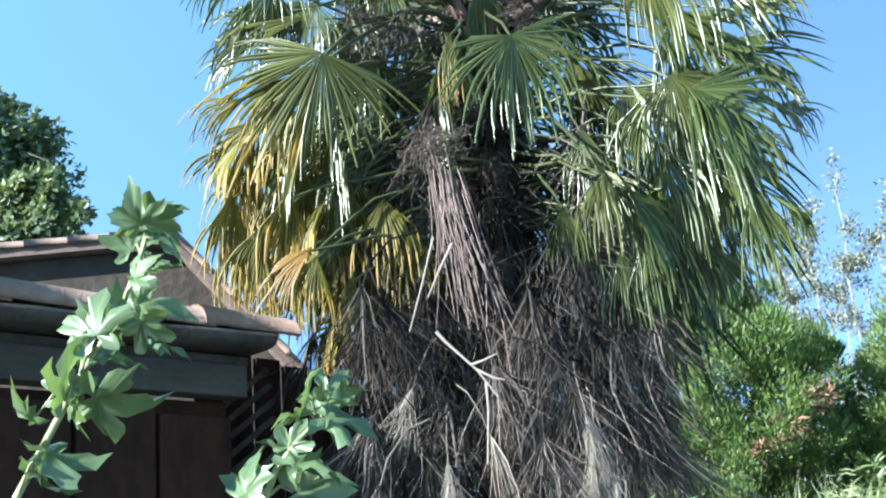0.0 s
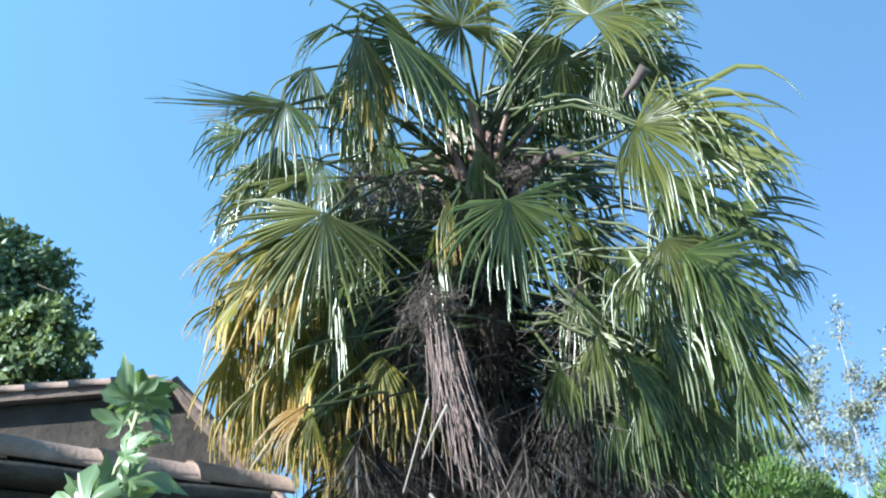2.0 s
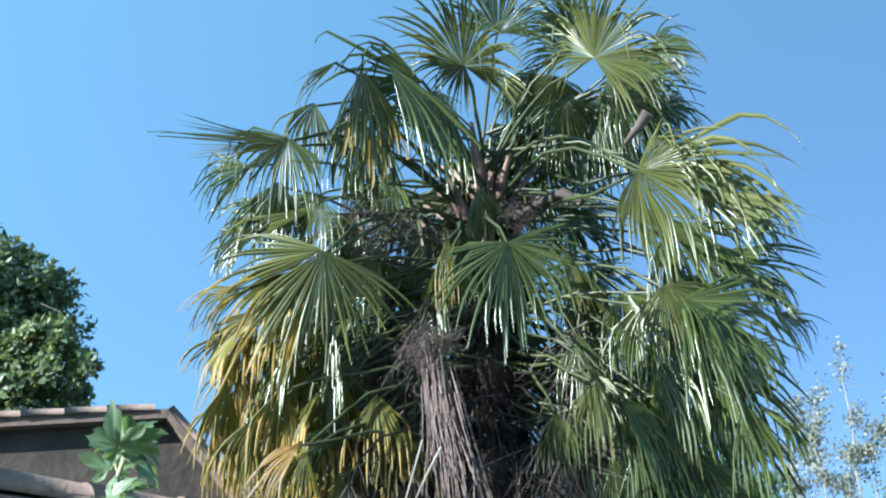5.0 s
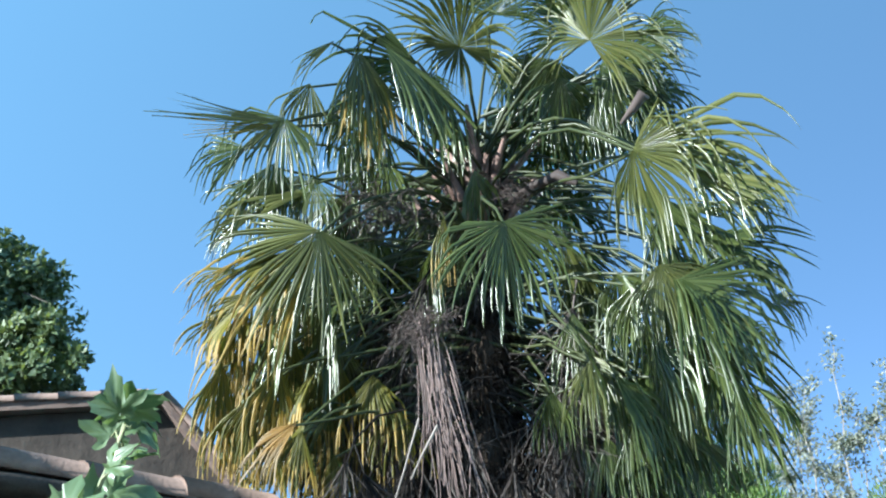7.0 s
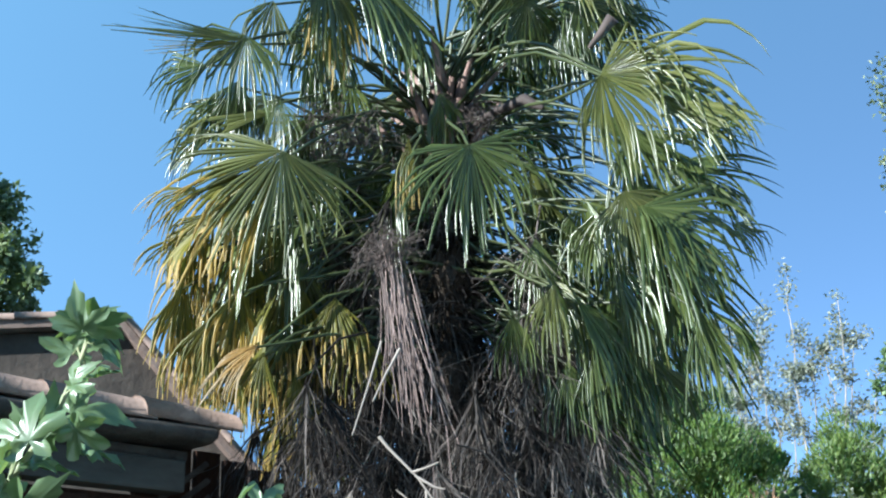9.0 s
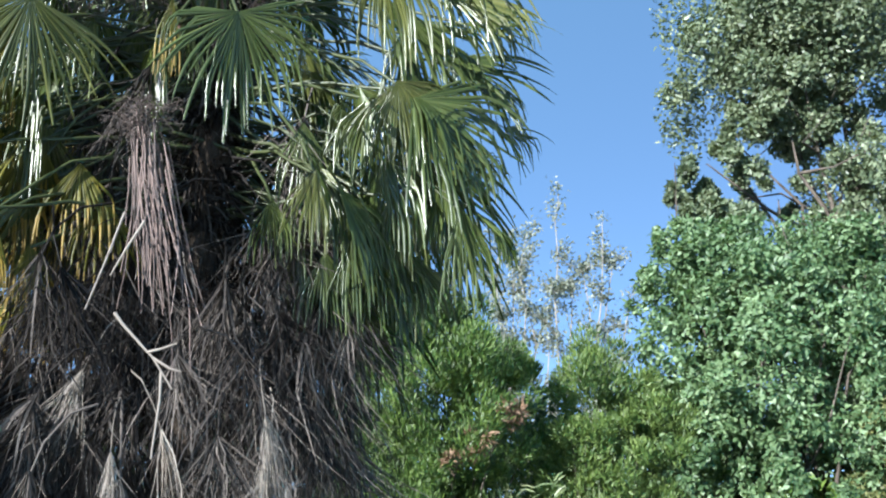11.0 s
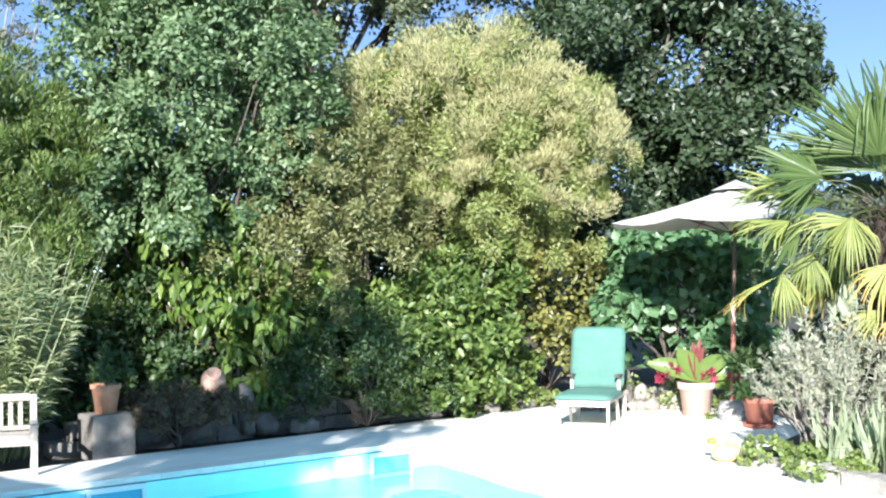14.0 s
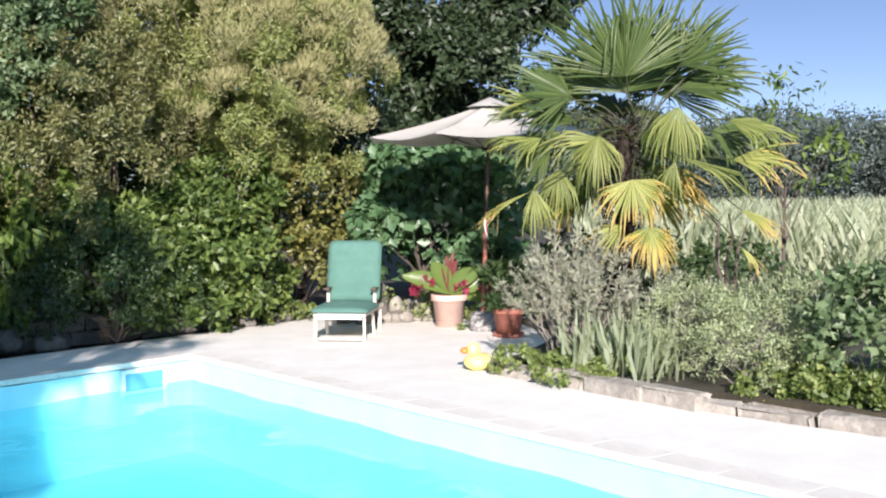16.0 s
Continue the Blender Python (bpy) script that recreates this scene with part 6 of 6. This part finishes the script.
for cx, cy, cz in ((-0.3, 0.26, 0.12), (-0.2, 0.2, 0.2), (0.04, -0.16, 0.14), (0.24, -0.36, 0.14), (0.3, -0.42, 0.08)):
    place, out, _ = scatter([(cx, cy, cz, 0.08, 0.06)], 70, rng, 0.5, 20)
    v, f = leaf_arrays(place, out, rng, 0.05, 0.04)
    raw("flower", v, f, M_PETAL, canna, "crimson flower head")
plant("pot_plant", [(10.97, 7.74, 0.55, 0.26, 0.28)], M_DARKLEAF, "dark green bushy plant in the red pot", "pot plant", 900, 0.16, 0.03, 62, foot=(10.97, 7.74, 0.25), thick=0.01)

duck = thing("inflatable_duck", (8.72, 6.5, 0), "small yellow inflatable duck with orange beak", "toy")
duck.scale = (1.0, 1.0, 1.0)
bm = bmesh.new()
bmesh.ops.create_uvsphere(bm, u_segments=20, v_segments=12, radius=0.13)
for vtx in bm.verts:
    vtx.co.z = vtx.co.z * 0.62 + 0.08
    vtx.co.x *= 1.1
    if vtx.co.x > 0.08:
        vtx.co.z += (vtx.co.x - 0.08) * 0.7
part("body", bm, M_DUCK, duck, "", True)
bm = bmesh.new()
bmesh.ops.create_uvsphere(bm, u_segments=16, v_segments=10, radius=0.065, matrix=Matrix.Translation((-0.045, 0.02, 0.2)))
part("head", bm, M_DUCK, duck, "", True)
bm = bmesh.new()
bmesh.ops.create_uvsphere(bm, u_segments=12, v_segments=8, radius=0.05, matrix=Matrix.Translation((-0.11, 0.07, 0.19)) @ Matrix.Diagonal((1, 0.9, 0.6, 1)))
part("beak", bm, M_BEAK, duck, "bright orange beak", True)

# planter on a block, jar, rocks, low brown bush
block = thing("pedestal", (4.85, 11.02, 0), "rough grey stone block carrying a planter", "pedestal")
part("block", box(bmesh.new(), (-0.22, -0.18, -0.05), (0.22, 0.2, 0.4), 0.02), M_ROCK, block)
planter = thing("flower_pot", (4.83, 11.0, 0.4), "terracotta pot on a stone block in shade", "flower pot")
lathe("body", [(0.0, 0.0), (0.1, 0.0), (0.135, 0.24), (0.15, 0.245), (0.15, 0.29), (0.13, 0.29), (0.12, 0.25), (0, 0.25)], M_TERRA, planter)
plant("pot_plant", [(4.83, 11.0, 0.8, 0.26, 0.15)], M_DARKLEAF, "straggly green plant in the terracotta pot", "pot plant", 500, 0.12, 0.025, 63, foot=(4.83, 11.0, 0.64), thick=0.008, lift=0.4)
jar = thing("clay_jar", (6.12, 11.22, 0.52), "pinkish clay jar with a dark mouth among the rocks", "jar")
jar.scale = (1.35, 1.35, 1.35)
jar.rotation_euler = (radians(48), 0, radians(-25))
lathe("body", [(0.0, 0.0), (0.06, 0.01), (0.1, 0.09), (0.09, 0.17), (0.055, 0.21), (0.06, 0.225), (0.045, 0.225), (0.04, 0.2), (0, 0.19)], M_JAR, jar)
mound = plant("brown_bush", [(5.5, 10.98, 0.32, 0.5, 0.3), (6.0, 10.98, 0.28, 0.42, 0.26), (5.2, 11.0, 0.27, 0.3, 0.24)], M_BROWNBUSH, "low dry brown clipped bush beside the pool", "bush", 14000, 0.045, 0.016, 64, lift=0.4, clump=0.2, low=-0.2)


def rock(at, size, seed, label, mat=M_ROCK):
    rng = np.random.default_rng(seed)
    bm = bmesh.new()
    bmesh.ops.create_icosphere(bm, subdivisions=3, radius=1.0)
    off = Vector(rng.normal(size=3) * 5)
    for v in bm.verts:
        d = noise.noise(v.co * 1.3 + off) * 0.3 + noise.noise(v.co * 3.1 + off) * 0.12
        c = v.co * (1 + d)
        c.z = max(c.z, -0.5)
        v.co = Vector((c.x * size[0], c.y * size[1], (c.z + 0.5) * size[2]))
    me = bpy.data.meshes.new("rock")
    bm.to_mesh(me)
    bm.free()
    me.materials.append(mat)
    me.shade_smooth()
    ob = new("rock", me)
    ob.location = at
    return tagged(ob, label, "rock", "rocks of the border")


for k, (x, y, z, a, b, c) in enumerate(((5.9, 11.42, 0.0, 0.3, 0.2, 0.3), (5.45, 11.4, 0.0, 0.22, 0.18, 0.3), (6.6, 11.35, 0.0, 0.16, 0.14, 0.36), (6.8, 11.25, 0.0, 0.16, 0.14, 0.16), (7.15, 11.05, 0.0, 0.2, 0.12, 0.12),
                                       (11.6, 9.75, 0.0, 0.16, 0.15, 0.2), (11.2, 9.95, 0.0, 0.14, 0.12, 0.24), (11.85, 9.35, 0.0, 0.16, 0.14, 0.18), (11.45, 10.2, 0.0, 0.2, 0.16, 0.36), (9.9, 11.0, 0.0, 0.14, 0.1, 0.07),
                                       (10.5, 11.0, 0.0, 0.16, 0.1, 0.08))):
    rock((x, y, z), (a, b, c), 70 + k, "pale weathered garden rock half hidden by leaves")

rng = np.random.default_rng(177)
for k in range(26):
    s = rng.uniform(0.05, 0.1)
    q = k / 25.0
    rock((10.75 + 1.2 * q + rng.normal() * 0.06, 10.25 - 1.0 * q + rng.normal() * 0.08, 0.0 if k % 3 else 0.14), (s * rng.uniform(1, 1.6), s, s * rng.uniform(0.9, 1.5)), 200 + k, "pale rubble stone heaped behind the pots", M_RUBBLE)
wall = thing("low_wall", (4.4, 11.42, 0), "low rough stone retaining wall under the shrubs", "wall", kind="structure")
rng = np.random.default_rng(78)
for r in range(2):
    for k in range(13):
        bm = box(bmesh.new(), (k * 0.46 + 0.2 * (r % 2), -0.1, r * 0.17 - 0.05), (k * 0.46 + 0.44 + 0.2 * (r % 2), 0.1 + rng.random() * 0.04, r * 0.17 + 0.115), 0.02)
        for v in bm.verts:
            v.co += Vector(rng.normal(size=3) * 0.01)
        part("stone", bm, M_ROCK, wall)

# ---- bed with stone kerb ----
bed = [(8.2, 2.3), (8.35, 4.2), (8.85, 6.25), (11.2, 7.0), (12.5, 8.3), (13.6, 7.5), (13.0, -2.0), (8.0, -2.0)]
bm = bmesh.new()
top_f = bm.faces.new([bm.verts.new((x, y, 0.11)) for x, y in bed])
made = bmesh.ops.extrude_face_region(bm, geom=[top_f])["geom"]
bmesh.ops.translate(bm, vec=(0, 0, -0.3), verts=[g for g in made if isinstance(g, bmesh.types.BMVert)])
bmesh.ops.recalc_face_normals(bm, faces=bm.faces)
me = bpy.data.meshes.new("bed_soil")
bm.to_mesh(me)
bm.free()
me.materials.append(M_SOIL)
tagged(new("ground_bed", me), "raised bed of dry brown soil", "flower bed", kind="structure")
kerb = thing("kerb", (8.1, 4.2, 0), "low worn stone kerb edging the raised bed", "kerb", kind="structure")
rng = np.random.default_rng(80)
line = np.array([(8.7, 6.3), (8.2, 4.25), (8.05, 2.4), (7.75, -2.0)])
for a, b in zip(line, line[1:]):
    run = np.linalg.norm(b - a)
    for s in np.arange(0, run, 0.62):
        p = a + (b - a) * s / run
        w, h = rng.uniform(0.585, 0.612), rng.uniform(0.105, 0.125) if b[1] > 3 else rng.uniform(0.07, 0.1)
        bm = box(bmesh.new(), (0, -0.09, -0.06), (w, 0.09, h), 0.02)
        for v in bm.verts:
            v.co += Vector(rng.normal(size=3) * 0.012)
        k = part("kerb_stone", bm, M_KERB, kerb)
        k.matrix_basis = pose(p[0] - 8.1, p[1] - 4.2, 0, 0, 0, math.degrees(math.atan2(b[1] - a[1], b[0] - a[0])) + rng.normal() * 0.8)



def sprays(name, at, label, category, mat, wood, n, spread, height, leaves, size, seed, tall=1.0):
    """A straggling shrub: forked stems that fan out of the foot, each feathered with narrow leaves."""
    ob = thing(name, at, label, category)
    rng = np.random.default_rng(seed)
    stems, spots, ways = [], [], []
    for k in range(n):
        a, q = rng.uniform(0, 2 * np.pi), rng.random() ** 0.6
        top = np.array([math.cos(a) * spread[0] * q, math.sin(a) * spread[1] * q, height * (1.0 - 0.45 * q * q) * rng.uniform(0.65, 1.15)])
        root = np.array([top[0] * 0.25, top[1] * 0.25, 0.0]) + rng.normal(size=3) * [0.05, 0.05, 0]
        t = np.linspace(0, 1, 8)[:, None]
        line = root + (top - root) * t + np.array([0, 0, 1.0]) * (np.sin(np.pi * t) * 0.1 * height) + rng.normal(size=(8, 3)) * 0.015
        stems.append(tube_arrays(line, np.linspace(0.009, 0.0025, 8), 4))
        twigs = [line[3:]]
        for _ in range(4):
            i = rng.integers(3, 7)
            end = line[i] + unit(unit(top - root) + rng.normal(size=3) * 0.6 + [0, 0, 0.3 * tall]) * rng.uniform(0.1, 0.26)
            twig = line[i] + (end - line[i]) * np.linspace(0, 1, 4)[:, None]
            stems.append(tube_arrays(twig, np.linspace(0.0035, 0.0015, 4), 3))
            twigs.append(twig)
        for twig in twigs:
            m = int(leaves * rng.uniform(0.6, 1.3))
            u = rng.uniform(0, len(twig) - 1.001, m)
            i = u.astype(int)
            spots.append(twig[i] + (twig[i + 1] - twig[i]) * (u - i)[:, None])
            ways.append(unit(unit(twig[i + 1] - twig[i]) * 0.9 + rng.normal(size=(m, 3)) * 0.65))
    spots, ways = np.concatenate(spots), np.concatenate(ways)
    v, f = leaf_arrays(spots, ways, rng, size[0], size[1], 0.25, 0.2, outward=1.0)
    raw("crown", v, f, mat, ob)
    v, f = join(stems)
    raw("stem", v, f, wood, ob, smooth=True)
    return ob


sprays("lavender_bush", (9.2, 5.75, 0.1), "straggling silver-grey bush with bare woody stems", "shrub", M_LAV, M_TWIG, 80, (0.62, 0.7), 1.12, 26, (0.06, 0.012), 81)
sprays("lavender_bush", (9.3, 4.75, 0.1), "smaller silver-grey bush behind the irises", "shrub", M_LAV, M_TWIG, 40, (0.45, 0.5), 0.8, 24, (0.055, 0.012), 86)
plant("grey_shrub", [(8.8, 3.85, 0.45, 0.48, 0.4), (9.0, 4.45, 0.5, 0.42, 0.4), (9.1, 3.6, 0.5, 0.36, 0.4), (8.65, 3.45, 0.3, 0.3, 0.25)], M_GREYGREEN, "soft grey-green mounded shrub behind the kerb", "shrub", 17000, 0.038, 0.011, 82,
      thick=0.01, wood=M_TWIG, clump=0.25, lift=0.3, limbs=25)
plant("green_bush", [(8.75, 2.93, 0.66, 0.4, 0.36), (8.9, 2.2, 0.6, 0.45, 0.4), (8.8, 1.3, 0.6, 0.5, 0.5)], M_TALL, "dark green leafy bush at the bed's end", "bush", 4500, 0.09, 0.055, 83, clump=0.3, per=30)
plant("ground_cover", [(8.6, 6.0, 0.14, 0.3, 0.1), (8.5, 5.4, 0.14, 0.3, 0.1), (8.6, 4.9, 0.14, 0.2, 0.1), (8.6, 3.2, 0.2, 0.3, 0.15), (8.5, 2.6, 0.2, 0.3, 0.12), (8.5, 1.9, 0.2, 0.3, 0.14), (8.6, 3.6, 0.15, 0.3, 0.12), (8.7, 3.0, 0.15, 0.4, 0.15), (8.9, 5.3, 0.15, 0.5, 0.1)], M_IVY,
      "creeping green ground cover spilling over the kerb", "ground cover", 9000, 0.055, 0.04, 84, thick=0.005, clump=0.5, per=30)
plant("ground_cover", [(10.0 + 0.45 * k, 10.95, 0.08, 0.3, 0.12) for k in range(4)] + [(11.6, 8.6, 0.1, 0.2, 0.14), (11.2, 8.55, 0.08, 0.14, 0.1), (11.3, 10.0, 0.22, 0.25, 0.2), (11.75, 9.5, 0.2, 0.2, 0.2)], M_IVY,
      "low trailing greenery along the terrace edge", "ground cover", 2600, 0.05, 0.035, 85, thick=0.005, clump=0.5, per=30)
IRIS = []
for k in range(5):
    rng = np.random.default_rng(88 + k)
    s = np.linspace(0, 1, 6)
    bend = rng.normal() * 0.18
    w = 0.035 * np.sin(np.pi * (0.25 + 0.75 * s)) + 0.001
    mid = np.stack([bend * s * s, 0 * s, s], -1)
    v = np.concatenate([mid - np.outer(w, (0, 1, 0)), mid + np.outer(w, (0, 1, 0)) + np.outer(w, (0.4, 0, 0))])
    tmp = raw("blade", v, np.array([(r, r + 1, r + 7, r + 6) for r in range(5)]), M_IRIS)
    IRIS.append(tmp.data)
    bpy.data.objects.remove(tmp)
for k, (x, y, n, h) in enumerate(((8.7, 5.35, 40, 0.5), (8.65, 4.95, 40, 0.5), (8.9, 5.1, 34, 0.55), (8.55, 4.6, 30, 0.45), (8.45, 2.35, 24, 0.45), (8.8, 4.75, 34, 0.5), (9.4, 4.9, 34, 0.6), (9.6, 4.2, 34, 0.65), (8.6, 2.7, 20, 0.4))):
    ob = thing("iris_clump", (x, y, 0.1), "clump of upright grey-green iris blades", "iris", "irises of the bed")
    rng = np.random.default_rng(90 + k)
    for s in range(n):
        q = hang(new("blade", IRIS[s % 5]), ob)
        q.matrix_basis = pose(rng.normal() * 0.11, rng.normal() * 0.11, 0, rng.normal() * 11, rng.normal() * 11, rng.uniform(0, 360)) @ Matrix.Scale(h * rng.uniform(0.6, 1.2), 4)
plant("young_tree", [(14.0, 5.74, 2.67, 0.44, 0.44), (14.18, 5.3, 2.07, 0.4, 0.35), (13.6, 6.0, 2.2, 0.4, 0.3)], M_VINE, "thin young tree with long drooping leaves", "tree", 420, 0.14, 0.045, 100, thick=0.03,
      wood=M_BARK, lift=-0.9, clump=0.5, per=12, limbs=6, fork=1.7, foot=(13.9, 5.7, 0))
sap = thing("sapling", (11.0, 5.1, 0), "dark bare forked sapling trunk beside the palm", "sapling")
v, f = branches((0, 0, 0), [(0.0, -0.05, 1.45), (0.16, -0.2, 1.3), (-0.15, 0.15, 1.5), (0.3, -0.3, 1.0)], np.random.default_rng(101), 0.045)
raw("trunk", v, f, M_BARK, sap, smooth=True)

# ---- maize field and far wood ----
rng = np.random.default_rng(110)
rows_xy = []
for d0, d1, step in ((14.5, 26, 0.28), (26, 45, 0.45), (45, 85, 0.9)):
    m = int(0.5 * (d1 * d1 - d0 * d0) * 0.75 / (step * step * 1.6))
    d = np.sqrt(rng.uniform(d0 * d0, d1 * d1, m))
    a = radians(90 - 46) - rng.uniform(0, 0.75, m)
    rows_xy.append(np.stack([np.cos(a) * d, np.sin(a) * d, np.full(m, step)], -1))
root = np.concatenate(rows_xy)
keep = (root[:, 0] > 13.8) & (root[:, 1] < 0.62 * root[:, 0])
root, step = root[keep, :2], root[keep, 2]
root = np.concatenate([root, np.full((len(root), 1), -0.06)], 1)
parts_v, parts_f, off = [], [[], []], 0
for k in range(7):
    h = rng.uniform(0.05, 1.05, (len(root), 1))
    base = root + np.array([0, 0, 1.0]) * h
    b2 = rng.uniform(0, 2 * np.pi, len(root))
    way = unit(np.stack([np.cos(b2) * 0.45, np.sin(b2) * 0.45, np.ones(len(root))], -1))
    v, f = blade_arrays(base, way, rng, 0.62, 0.05, 0.2)
    v = v.reshape(-1, 5, 3)
    mid = v.mean(1, keepdims=True)
    v = (mid + (v - mid) * np.where(step > 0.4, 1.25, 1.0)[:, None, None]).reshape(-1, 3)
    parts_v.append(v)
    parts_f[0].append(f[0] + off)
    parts_f[1].append(f[1] + off)
    off += len(v)
tagged(raw("maize_field", np.concatenate(parts_v), [np.concatenate(parts_f[0]), np.concatenate(parts_f[1])], M_CORN), "pale green maize field beyond the garden", "maize", kind="stuff")
rng = np.random.default_rng(111)
a = radians(90 - 38) - np.linspace(0, 0.9, 40)
d = 92 + 5 * np.sin(np.arange(40) * 1.7)
top = 7.6 + 0.7 * np.sin(np.arange(40) * 0.9) + 0.5 * np.sin(np.arange(40) * 2.3) - np.linspace(-0.6, 2.2, 40)
blobs = [(math.cos(x) * y, math.sin(x) * y, t * 0.45, 4.6, t * 0.57) for x, y, t in zip(a, d, top)]
place, out, _ = scatter(blobs, 300000, rng, 0.3, 60, 0.1)
v, f = leaf_arrays(place, out, rng, 0.26, 0.19)
tagged(raw("far_wood", v, f, M_FAR_HAZED), "dark green wood on the horizon, haze put into its colour", "wood", kind="stuff")

# ---- coping stones ----
rng = np.random.default_rng(120)
for (xa, ya), (xb, yb) in zip(POOL, POOL[1:] + POOL[:1]):
    run = math.hypot(xb - xa, yb - ya)
    count = max(1, round(run / 0.5))
    ang = math.degrees(math.atan2(yb - ya, xb - xa))
    for k in range(count):
        bm = box(bmesh.new(), (0.0015, -0.006, -0.045), (run / count - 0.0015, 0.28, 0.007), 0.003)
        st = part("coping_stone", bm, M_COPING, pool)
        st.matrix_basis = pose(xa + (xb - xa) * k / count, ya + (yb - ya) * k / count, 0, 0, 0, ang)
